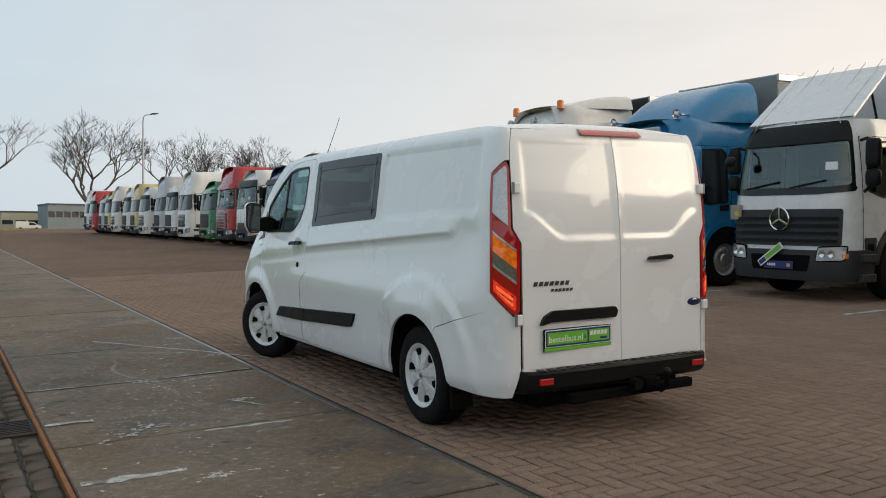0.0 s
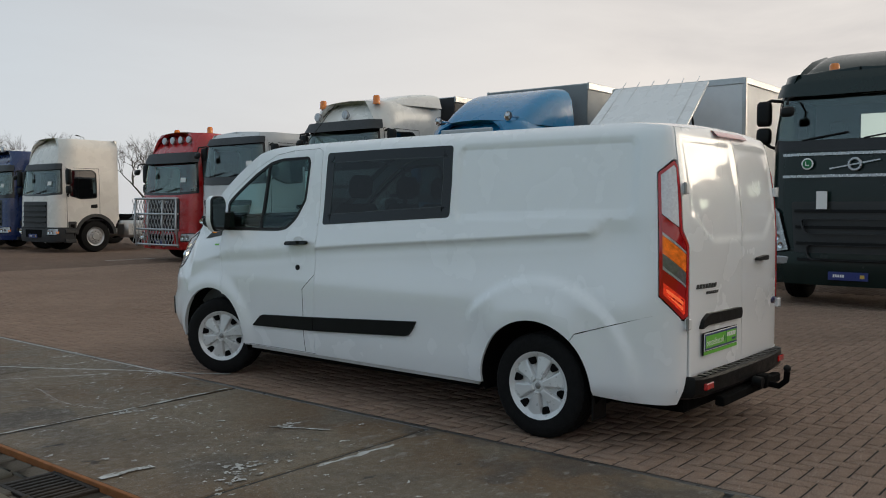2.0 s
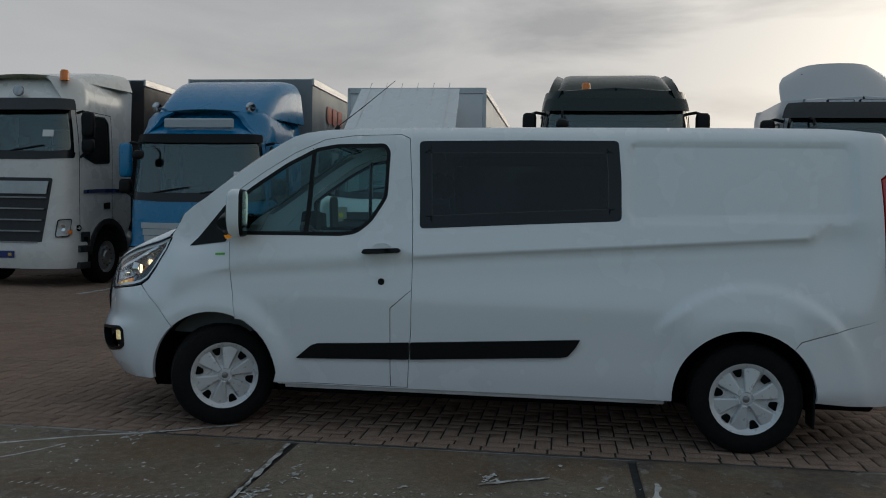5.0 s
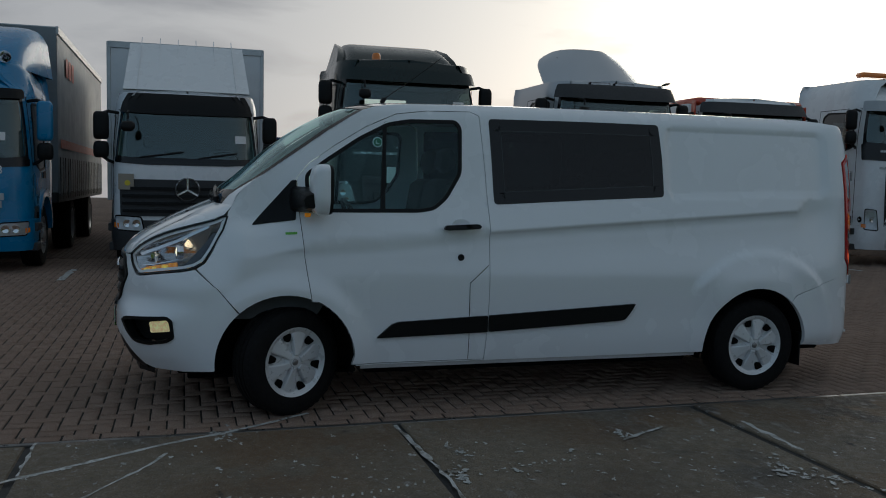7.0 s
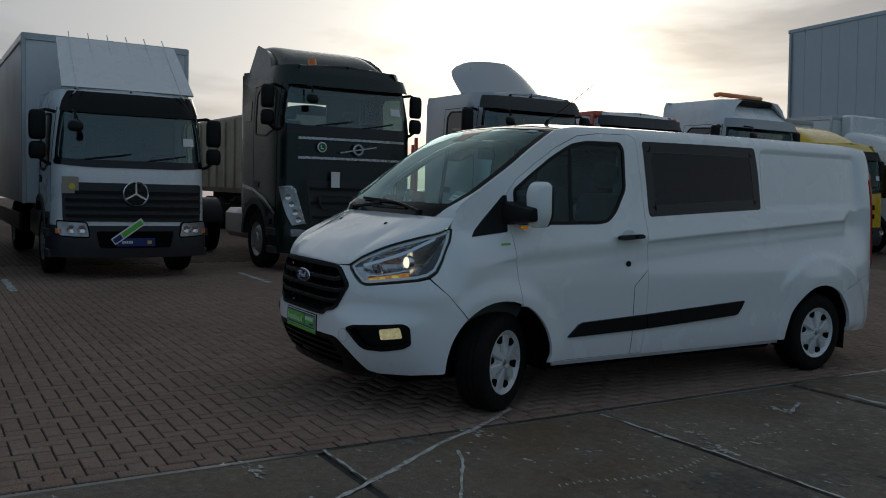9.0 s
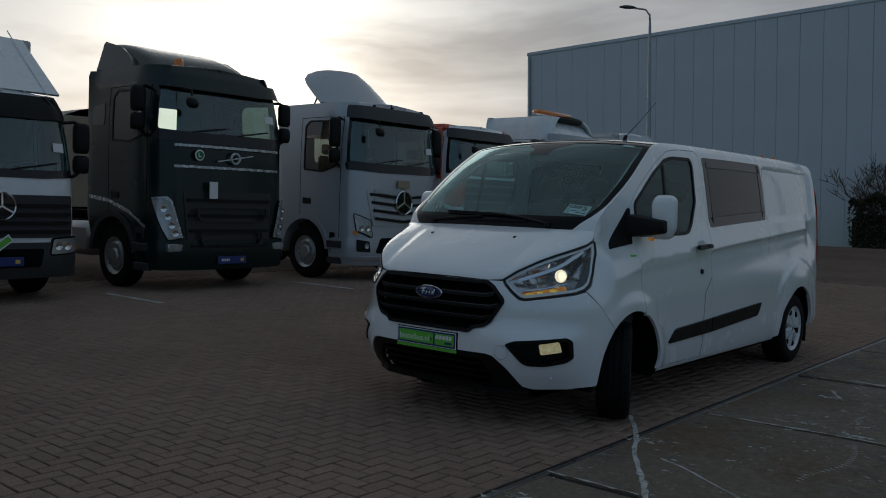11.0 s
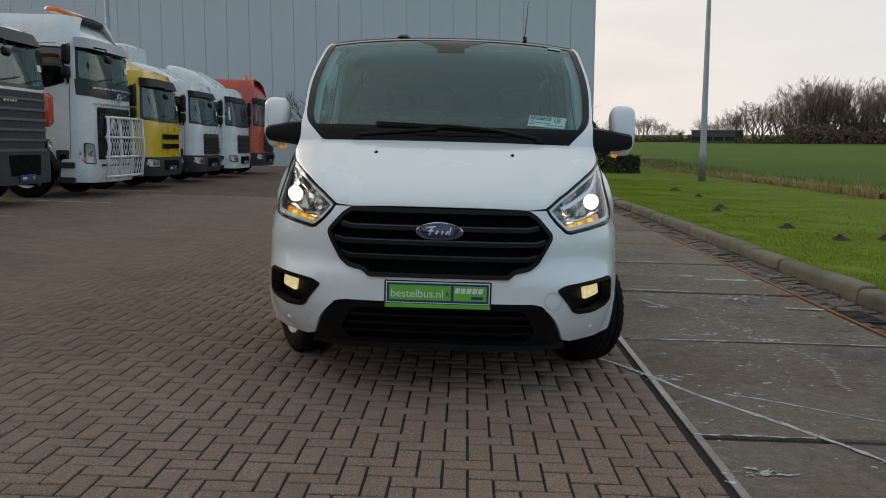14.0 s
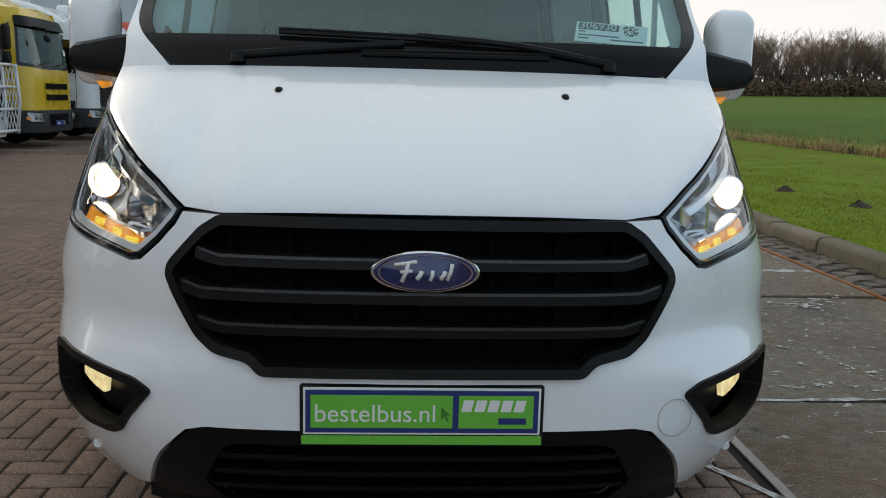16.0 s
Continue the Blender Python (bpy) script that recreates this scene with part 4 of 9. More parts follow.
# the bonnet's rim from its front's middle along the lamp to the screen's foot: half width, place along the van, height
BONNET_RIM = [(0.0, 9.485, 0.985), (0.25, 9.478, 0.984), (0.44, 9.452, 0.978), (0.53, 9.415, 0.986), (0.585, 9.372, 1.035), (0.645, 9.315, 1.076), (0.694, 9.245, 1.113), (0.747, 9.152, 1.148),
              (0.80, 9.035, 1.183), (0.833, 8.93, 1.212), (0.848, 8.83, 1.255)]
FRONT_END = VS.uy(8.86)


def rim_tables():
    """How far the rim lies inside the plan, and its height, by u."""
    din, high = [], []
    for u in np.linspace(0.0, FRONT_END, 70):
        p = np.array([np.interp(u, VS.s, VS.p[:, 0]), np.interp(u, VS.s, VS.p[:, 1])])
        n = np.array([np.interp(u, VS.s, VS.n[:, 0]), np.interp(u, VS.s, VS.n[:, 1])])
        best = None
        for q, r in zip(BONNET_RIM, BONNET_RIM[1:]):
            e = np.array([r[0] - q[0], r[1] - q[1]])
            det = -n[0] * -e[1] + n[1] * -e[0]
            if abs(det) < 1e-9:
                continue
            w = np.array([q[0], q[1]]) - p
            d, t = (w[0] * -e[1] + w[1] * e[0]) / det, (-n[0] * w[1] + n[1] * w[0]) / det
            if -0.02 <= t <= 1.02 and 0 < d < 0.4 and (best is None or d < best[0]):
                best = (d, q[2] + (r[2] - q[2]) * t)
        if best:
            din.append((float(u), best[0]))
            high.append((float(u), best[1]))
    return lerp_table(din), lerp_table(high)


FRONT_D, FRONT_Z = rim_tables()
NOSE_BASE = lerp_table([(0.0, 0.014), (VS.ua(0.30), 0.016), (VS.ua(0.50), 0.026), (VS.ua(0.62), 0.042), (VS.ua(0.75), 0.045), (VS.ua(0.87), 0.028), (VS.uy(9.0), 0.012), (VS.uy(8.80), 0.0)])


def u_to_a(u):
    return float(np.interp(u, VS.s, VS.p[:, 0]))


EDGE_Z = lerp_table([(9.60, 0.985), (9.535, 0.988), (9.48, 1.012), (9.43, 1.038), (9.30, 1.095), (9.10, 1.155), (8.95, 1.205), (8.87, 1.237), (8.82, 1.29), (8.79, 1.365), (8.60, 1.51),
                     (8.395, 1.655), (8.16, 1.82), (7.96, 1.930), (7.74, 1.960), (7.2, 1.974), (6.0, 1.982), (4.7, 1.980), (4.5, 1.968), (4.36, 1.95), (4.25, 1.94), (4.1, 1.94)])
MID_Z = lerp_table([(9.53, 0.985), (9.49, 1.05), (9.42, 1.115), (9.3, 1.185), (9.13, 1.262), (8.95, 1.295), (8.87, 1.298), (8.82, 1.304), (8.79, 1.340), (8.6, 1.53),
                    (8.395, 1.71), (8.16, 1.875), (7.96, 1.975), (7.74, 2.005), (7.2, 2.018), (6.0, 2.024), (4.7, 2.018), (4.5, 2.0), (4.4, 1.985), (4.30, 1.955), (4.2, 1.94)])


def van_edge(u, dz=0.0):
    """The shell's upper edge at u."""
    if abs(u) < FRONT_END:
        return FRONT_Z(abs(u)) + dz
    return EDGE_Z(float(np.interp(abs(u), VS.s, VS.p[:, 1]))) + dz


def top_point(u, s, up=0.0):
    """A point of bonnet, windscreen or roof: s runs across from the left edge (-1) to the right (1)."""
    x, y, z = VS.at(u, van_edge(u))
    a, yy = abs(x), y + VY
    bow = 0.115 * sm(7.55, 8.3, yy)
    zc = max(z, MID_Z(yy))
    k = 1 - abs(s) ** 2.3
    return (s * a, y + bow * (1 - abs(s) ** 4), z + (zc - z) * k + up)


def top_patch(u0, u1, s0=-1.0, s1=1.0, nu=24, ns=28, up=0.0, thick=0.0):
    rows = [[top_point(u0 + (u1 - u0) * i / nu, s0 + (s1 - s0) * j / ns, up) for j in range(ns + 1)] for i in range(nu + 1)]
    g = loft(rows, closed=False, caps=False)
    if thick:
        ring = [rows[0][j] for j in range(ns + 1)] + [rows[i][ns] for i in range(1, nu + 1)] + [rows[nu][j] for j in range(ns - 1, -1, -1)] + [rows[i][0] for i in range(nu - 1, 0, -1)]
        low = [(x, y, z - thick) for x, y, z in ring]
        g = join(g, loft([ring, low], True, False))
    return g


def bonnet_grid(cowl, nx=56, ny=26):
    """The bonnet as strips from the nose's upper edge back to the screen's foot."""
    tip = VS.ua(0.56)
    across = lerp_table([(0.0, 0.0), (tip * 0.5, 0.32), (tip, 0.61), (tip + (cowl - tip) * 0.5, 0.84), (cowl, 1.0)])
    rows = []
    for i in range(nx + 1):
        w = 2 * i / nx - 1
        u = abs(w) ** 1.1 * cowl
        sg = math.copysign(1.0, w)
        x0, y0, z0 = VS.at(u, van_edge(u))
        x1, y1, z1 = top_point(cowl, sg * across(u))
        x0 = sg * abs(x0)
        steep = 0.66 + 0.24 * sm(tip * 0.8, cowl, u)
        row = []
        for j in range(ny + 1):
            t = (j / ny) ** 1.7
            x = x0 + (x1 - x0) * t
            fold = 0.012 * sm(0.40 + 0.08 * t, 0.50 + 0.08 * t, abs(x)) * math.sin(math.pi * min(1.0, t)) * (1 - sm(0.62, 0.76, abs(x)))
            row.append((x, y0 + (y1 - y0) * t, z0 + (z1 - z0) * t ** steep - fold))
        rows.append(row)
    return loft(rows, closed=False, caps=False)


def van_wheel(parent, x, y, steer, left):
    """Tyre, cover with blades, slots and cap; the axle lies along x and the outer face looks to -x before turning."""
    m = pose(x, y, 0.335, 0, 0, steer + (0 if left else 180))
    R, W = 0.335, 0.215
    prof = [(0.205, 0.095), (0.215, 0.105), (0.26, 0.112), (0.305, 0.108), (0.326, 0.092), (0.334, 0.075), (R, 0.05), (0.327, 0.046), (0.327, 0.038), (R, 0.034), (R, 0.006),
            (0.327, 0.003), (0.327, -0.003), (R, -0.006), (R, -0.034), (0.327, -0.038), (0.327, -0.046), (R, -0.05), (0.334, -0.075), (0.326, -0.092), (0.305, -0.108), (0.26, -0.112), (0.215, -0.105), (0.205, -0.095)]
    tyre = lathe(prof, 56, "x")
    lugs = []
    for k in range(44):
        a = 2 * math.pi * k / 44
        for sx in (-1, 1):
            b = box(-0.017, 0.017, -0.011, 0.011, -0.004, 0.0025)
            lugs.append(xf(b, pose(0, 0, 0, math.degrees(a) + (4 if sx > 0 else 0)) @ pose(sx * 0.076, 0, R - 0.004, 0, sx * 14, 0)))
    t = part("tyre", xf(join(tyre, *lugs), m), RUBBER, parent, "black road tyre with blocky tread", angle=35)
    cr = 0.207
    part("rim", xf(lathe([(0.0, 0.03), (0.19, 0.03), (0.2, -0.085), (0.212, -0.10), (0.214, -0.106)], 40, "x"), m), DARK, parent, "dark steel wheel", angle=40)
    part("wheel_cover", xf(join(lathe([(0.060, -0.074), (0.150, -0.068), (0.180, -0.082), (0.202, -0.103), (0.217, -0.107), (0.221, -0.098)], 48, "x"),
                                lathe([(0.0, -0.100), (0.030, -0.100), (0.033, -0.096), (0.048, -0.092), (0.062, -0.082), (0.068, -0.070)], 36, "x")), m), SILVER, parent, "silver plastic wheel cover", angle=30)
    for k in range(6):
        a = 60 * k + 12
        # a broad blade widening to the rim, with bevelled flanks
        out = ((0.040, 0.017), (0.075, 0.025), (0.12, 0.039), (0.16, 0.053), (0.194, 0.063))
        poly = [(rr, -hw) for rr, hw in out] + [(0.210, 0.0)] + [(rr, hw) for rr, hw in out[::-1]]
        rings = []
        for d, sh in ((-0.074, 1.12), (-0.088, 1.06), (-0.098, 0.90), (-0.1005, 0.72)):
            rings.append([(d + 0.016 * (rr / 0.2) ** 2 - 0.010 + 0.012 * abs(tt) / 0.05 * sh, -tt * sh, 0.122 + (rr - 0.122) * (0.75 + 0.25 * sh)) for rr, tt in poly])
        part("blade", xf(loft(rings), m @ pose(0, 0, 0, a)), SILVER, parent, angle=24)
        # slot between two blades at the rim, its shade put in as dark colour
        slot = prism(rounded([(-0.013, 0.138), (0.013, 0.138), (0.030, 0.184), (-0.030, 0.184)], 0.012), -0.094, -0.062, "x")
        part("vent_slot", xf(slot, m @ pose(0, 0, 0, a + 30)), DARK, parent)
    part("hub_cap", xf(lathe([(0.0, -0.106), (0.016, -0.106), (0.020, -0.103), (0.022, -0.095)], 20, "x"), m), STEEL, parent, angle=40)


def lettering(text, width, at, m, material, parent, name):
    """Flat raised letters, set to a width, as one mesh; at is the foot of the first letter under the pose m."""
    cu = bpy.data.curves.new(name, "FONT")
    cu.body, cu.size, cu.extrude = text, 1.0, 0.006
    ob = bpy.data.objects.new(name, cu)
    scene.collection.objects.link(ob)
    me = bpy.data.meshes.new_from_object(ob)
    bpy.data.objects.remove(ob)
    xs = [v.co.x for v in me.vertices]
    k = width / (max(xs) - min(xs))
    lo = min(xs)
    for v in me.vertices:
        v.co = m @ Vector((at[0] + (v.co.x - lo) * k, at[1] + v.co.y * k, at[2] + v.co.z * k))
    me.materials.append(material)
    o = new(name, me)
    o.parent = parent
    return o


def dealer_plate(van, y, cx, z0, facing):
    """A green dealer's plate in a dark frame; facing +1 looks ahead, -1 to the rear."""
    f = facing
    w, h = 0.265, 0.062
    def slab(x0, x1, za, zb, d0, d1, c=0.002):
        ya, yb = sorted((y + f * d0, y + f * d1))
        return box(min(cx - f * x0, cx - f * x1), max(cx - f * x0, cx - f * x1), ya, yb, za, zb, c)
    zc = z0
    root = part("number_plate", slab(-w, w, zc - 0.075, zc + h, 0.0, 0.012, 0.004), GLOSSBLACK, van, "dealer plate in dark holder")
    part("plate_face", slab(-w + 0.008, w - 0.008, zc - 0.05, zc + h - 0.006, 0.012, 0.015, 0.001), TRIM_WHITE, root)
    part("plate_border", slab(-w + 0.013, w - 0.013, zc - 0.045, zc + h - 0.011, 0.015, 0.0165, 0.0005), TRIM_BLUE, root, "dark blue plate ground")
    part("plate_field", slab(-w + 0.024, 0.065, zc - 0.034, zc + h - 0.022, 0.0165, 0.018, 0.0005), TRIM_GREEN, root, "green plate field")
    part("plate_field", slab(0.078, w - 0.024, zc - 0.034, zc + h - 0.022, 0.0165, 0.018, 0.0005), TRIM_GREEN, root, "green plate field")
    part("plate_foot", slab(-w + 0.004, w - 0.004, zc - 0.073, zc - 0.053, 0.012, 0.0145, 0.0005), TRIM_GREEN, root, "green foot strip")
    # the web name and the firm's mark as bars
    m = Matrix(((-f, 0, 0, cx), (0, 0, f, y), (0, 1, 0, 0), (0, 0, 0, 1)))
    lettering("bestelbus.nl", 0.258, (-w + 0.034, zc - 0.0195, 0.0184), m, TRIM_WHITE, root, "plate_word")
    arrow = [(0.0, 0.0), (0.0, 0.030), (0.020, 0.010), (0.012, 0.009), (0.017, -0.002), (0.012, -0.004), (0.008, 0.006)]
    part("plate_pointer", xf(prism([(0.040 + px, zc - 0.014 + pz) for px, pz in arrow], 0.018, 0.0188, "z"), m), mat("pointer_green", (0.05, 0.20, 0.02), 0.5), root)
    x = 0.086
    for k in range(5):
        part("letter_bar", xf(prism([(x - 0.003, zc + 0.004), (x + 0.019, zc + 0.004), (x + 0.025, zc + 0.030), (x + 0.003, zc + 0.030)], 0.018, 0.0192, "z"), m), TRIM_WHITE, root)
        x += 0.0285
    part("letter_bar", slab(0.165, 0.225, zc - 0.024, zc - 0.010, 0.018, 0.0192, 0.0003), TRIM_BLUE, root)
    return root


def build_van():
    van = thing("van", pose(VX, VY, 0, 0, 0, VAN_TURN), "white crew van with black trim and silver wheel covers", "van")
    uy, ua, ur = VS.uy, VS.ua, VS.ur

    def Y(y):
        return y - VY

    # -------- front wheel arch and rear arch circles in (u, z)
    def arch(cy, r, a0, a1, n=18, cz=0.335):
        return [(uy(y), z) for y, z in arc(cy, cz, r, a0, a1, n)]

    F, RR = (8.50, 0.425), (5.16, 0.42)
    uA = ua(0.556)
    lamp = ([(uA, van_edge(uA) - 0.006)] + [(u, van_edge(u) - 0.005) for u in np.linspace(uA + 0.03, uy(8.87), 12)]
            + [(uy(8.845), 1.232), (uy(8.87), 1.15), (uy(8.94), 1.03), (uy(8.995), 0.955), (uy(9.05), 0.922), (uy(9.12), 0.905), (uy(9.25), 0.888), (ua(0.76), 0.872), (ua(0.695), 0.862), (ua(0.668), 0.868), (ua(0.615), 0.912), (ua(0.572), 0.955)])
    door = [(uy(8.415), 1.245), (uy(8.385), 0.97), (uy(8.345), 0.72)] + arch(F[0], F[1] + 0.004, 114, 178)[1:-1] + [(uy(8.09), 0.315), (uy(7.215), 0.315), (uy(7.195), 0.7), (uy(7.195), 1.2),
            (uy(7.215), 1.55), (uy(7.245), 1.90), (uy(7.30), 1.925), (uy(7.6), 1.918), (uy(7.8), 1.89), (uy(8.0), 1.80), (uy(8.2), 1.675), (uy(8.36), 1.56), (uy(8.43), 1.47)]
    door_win = rounded([(uy(8.375), 1.262), (uy(8.385), 1.50), (uy(8.25), 1.600), (uy(8.05), 1.735), (uy(7.86), 1.835), (uy(7.72), 1.862), (uy(7.40), 1.868), (uy(7.365), 1.82), (uy(7.372), 1.52),
                        (uy(7.47), 1.36), (uy(7.56), 1.285), (uy(7.66), 1.268)], 0.035)
    qwin = rounded([(uy(7.155), 1.325), (uy(7.165), 1.60), (uy(7.180), 1.885), (uy(6.5), 1.893), (uy(5.925), 1.893), (uy(5.905), 1.65), (uy(5.90), 1.393), (uy(6.5), 1.362)], 0.03)
    light = [(uy(4.362), 1.665), (uy(4.350), 1.30), (uy(4.345), 0.955), (ur(0.795), 0.818), (ur(0.757), 0.835), (ur(0.752), 1.25), (ur(0.802), 1.33), (ur(0.806), 1.70), (ur(0.832), 1.737)]
    top = [(uy(y), EDGE_Z(y)) for y in np.linspace(8.84, 4.40, 60)]
    rear_end = ur(0.70)
    side = ([(uy(8.905), 1.095), (uy(8.865), 1.18), (uy(8.845), 1.262)] + top + [(ur(0.86), 1.948), (ur(0.80), 1.942), (ur(0.760), 1.941), (ur(0.772), 1.90), (ur(0.792), 1.83), (ur(0.798), 1.742), (ur(0.838), 1.744)]
            + [(uy(4.367), 1.672), (uy(4.355), 1.30), (uy(4.350), 0.950), (ur(0.800), 0.814), (ur(0.805), 0.810), (uy(4.36), 0.842), (uy(4.6), 0.775), (uy(4.85), 0.70)] + arch(RR[0], RR[1], 131, -4) + [(uy(5.585), 0.305), (uy(6.5), 0.305), (uy(8.065), 0.305), (uy(8.072), 0.345)]
            + arch(F[0], F[1], 178, 49)[1:] + [(uy(8.905), 0.80), (uy(9.035), 0.917), (uy(8.985), 0.950), (uy(8.932), 1.03)])
    # arch() runs rearwards with rising angle, so the points above keep the order round the outline
    folds = [[(uy(y), CREASE_Z(y) + dz) for y in (8.8, 8.28, 7.84, 7.22, 6.65, 5.9, 4.93, 4.80, 4.67)] for dz in (0.013, 0.0, -0.011, -0.022)]
    for e in (-0.002, 0.007, 0.016):
        folds.append([(uy(y), LEDGE_Z(y) + e) for y in (5.84, 5.23, 4.80)] + [(uy(y), z) for y, z in arc(4.585, 1.502, 0.07 - e, 270, 180, 6)] + [(uy(y), z) for y, z in arc(4.585, 1.805, 0.07 - e, 180, 90, 6)] + [(uy(5.82), 1.875 - e)])
    folds += [[(uy(y), z) for y, z in arc(5.13, 0.335, r, 20, 150, 20)] for r in (0.645, 0.68, 0.715)]
    for sgn, tag in ((1, "left"), (-1, "right")):
        flip = (lambda q: list(q)) if sgn > 0 else mirrored
        creases = [flip(q) for q in folds]
        body = skin_part("body_side", VS, flip(side), WHITE, van, [flip(grow(door, 0.004)), flip(qwin)], 0.021, 0, 0.02, "white pressed steel body side", 70, creases)
        d = skin_part("front_door", VS, flip(door), WHITE, van, [flip(door_win)], 0.026, 0, 0.02, "white front door", 70, creases[:4])
        fr = skin_part("window_seal", VS, flip(grow(door_win, 0.0)), BLACK, d, [flip(grow(door_win, -0.024))], 0.05, 0.002, 0.012, "black window frame")
        pane = skin_part("door_pane", VS, flip(grow(door_win, -0.022)), PANE, d, (), 0.12, -0.006, 0.0, "lightly tinted door window")
        # the bar between the fixed corner pane and the drop pane
        bar = [(uy(7.914), 1.272), (uy(7.885), 1.83), (uy(7.862), 1.845), (uy(7.884), 1.272)]
        skin_part("window_bar", VS, flip(bar), BLACK, d, (), 0.1, 0.0, 0.02)
        q = skin_part("side_window", VS, flip(qwin), BORDER, van, [flip(rounded(grow(qwin, -0.075), 0.05))], 0.15, 0.002, 0.008, "black-bordered fixed side window")
        skin_part("pane", VS, flip(grow(qwin, -0.07)), PRIVACY, q, (), 0.15, 0.0005, 0.0, "dark privacy glass")
        inner = rounded(grow(qwin, -0.075), 0.05)
        skin_part("seal_line", VS, flip(inner), mat("dull_seal", (0.035, 0.042, 0.045), 0.5), q, [flip(grow(inner, -0.006))], 0.15, 0.003, 0.002)
        # black corner trim ahead of the door window
        tri = rounded([(uy(8.705), 1.18), (uy(8.44), 1.215), (uy(8.432), 1.46), (uy(8.46), 1.46)], 0.012)
        skin_part("corner_trim", VS, flip(tri), BLACK, van, (), 0.06, 0.004, 0.01, "black triangular corner trim")
        # rubbing strip in two lengths
        for s0 in ([(uy(7.94), 0.478), (uy(7.84), 0.565), (uy(7.80), 0.578), (uy(7.203), 0.605), (uy(7.203), 0.497)],
                   [(uy(7.193), 0.606), (uy(6.135), 0.662), (uy(6.165), 0.61), (uy(6.21), 0.556), (uy(6.25), 0.548), (uy(7.193), 0.498)]):
            skin_part("rubbing_strip", VS, flip(rounded(s0, 0.008, 2)), BLACK, van, (), 0.06, 0.020, 0.022, "matt black side moulding")
        # shut line of the filler flap as a narrow groove
        groove = [(uy(7.325), 0.32), (uy(7.33), 0.82), (uy(7.2), 0.935), (uy(7.2), 0.930), (uy(7.326), 0.817), (uy(7.321), 0.32)]
        skin_part("flap_groove", VS, flip(groove), BLACK, van, (), 0.08, 0.0015, 0.004)
        # lock and handle
        lx, ly, lz = VS.at(sgn * uy(7.39), 0.984)
        part("door_lock", xf(lathe([(0, 0.010), (0.008, 0.010), (0.016, 0.012), (0.020, 0.010), (0.022, 0.0)], 20, "x"), pose(lx, ly, lz, 0, 0, 180 if sgn > 0 else 0)), BLACK, d, "black round deadlock", angle=40)
        hx, hy, hz = VS.at(sgn * uy(7.39), 1.185)
        part("handle_bowl", xf(prism(arc(0, 0.012, 0.062, 0, 180, 12) + arc(0, 0.0, 0.062, 180, 360, 12), -0.003, 0.003, "x"), pose(hx, hy, hz, 0, 0, 0) @ Matrix.Diagonal((1, 1, 0.62, 1))), WHITE, d, angle=40)
        grip = [(sgn * uy(yy), zz) for yy, zz in ((7.515, 1.165), (7.50, 1.190), (7.28, 1.200), (7.262, 1.185), (7.275, 1.170), (7.49, 1.158))]
        part("handle", VS.panel(rounded(grip, 0.01, 2), (), 0.04, 0.045, 0.03), BLACK, d, "black pull handle", angle=40)
        # headlamp: chrome bowl, projector, indicator, light bar, clear lens
        h = skin_part("headlight", VS, flip(lamp), GLOSSBLACK, van, [flip(grow(lamp, -0.009))], 0.05, 0.003, 0.03, "clear headlamp with lit projector and amber indicator")
        rim_l = dense(grow(lamp, -0.008), 0.03)
        deep = Vector((-sgn * 0.77, Y(9.02), 1.00))
        mouth_l = [VS.at(sgn * u, z, -0.012) for u, z in rim_l]
        bowl = [mouth_l] + [[tuple(deep + (Vector(q) - deep) * k + Vector((0, -0.05 * (1 - k), 0))) for q in mouth_l] for k in (0.86, 0.62, 0.36)]
        v, f = loft(bowl, True, False)
        n0 = len(mouth_l)
        v.append(tuple(deep + Vector((0, -0.02, 0))))
        f += [(3 * n0 + k, 3 * n0 + (k + 1) % n0, len(v) - 1) for k in range(n0)]
        part("reflector", (v, f), mat("lamp_bowl", (0.58, 0.59, 0.61), 0.16, 0.9, 0.45, 22), h, "silvery lamp bowl", angle=25)
        mask = [(uy(8.885), 1.13), (uy(8.95), 1.03), (uy(9.005), 0.962), (uy(9.06), 0.932), (uy(9.15), 0.912), (uy(9.09), 0.968), (uy(9.02), 1.04), (uy(8.94), 1.13)]
        skin_part("lamp_mask", VS, flip(mask), mat("smoked_grey", (0.05, 0.055, 0.065), 0.2, 0.0, 0.2, 6), h, (), 0.05, -0.010, 0.006, "smoked outer end")
        px, py, pz = -sgn * 0.785, Y(9.135), 1.012
        aim = pose(px, py, pz, 0, 0, 90 + sgn * 8)
        part("projector_ring", xf(lathe([(0.044, -0.03), (0.046, 0.006), (0.041, 0.010), (0.032, -0.004)], 32, "x"), aim), CHROME, h, angle=40)
        part("projector", xf(lathe([(0.0, 0.012), (0.013, 0.010), (0.025, 0.006), (0.031, -0.006)], 24, "x"), aim), LAMP_ON, h, "lit projector lens", smooth=True)
        qx, qy, qz = VS.at(sgn * ua(0.735), 0.972, -0.055)
        frame_o = rounded([(-0.040, -0.042), (0.045, -0.046), (0.042, 0.044), (-0.024, 0.040), (-0.044, 0.008)], 0.015)
        frame_i = [(x * 0.84, z * 0.84) for x, z in frame_o]
        part("high_beam_frame", xf(loft([[(sgn * x, 0.0, z) for x, z in frame_o], [(sgn * x, 0.014, z) for x, z in frame_o], [(sgn * x, 0.014, z) for x, z in frame_i], [(sgn * x * 0.7, -0.02, z * 0.7) for x, z in frame_i]], True, False), pose(qx, qy, qz, 0, 0, sgn * 20)), CHROME, h, angle=30)
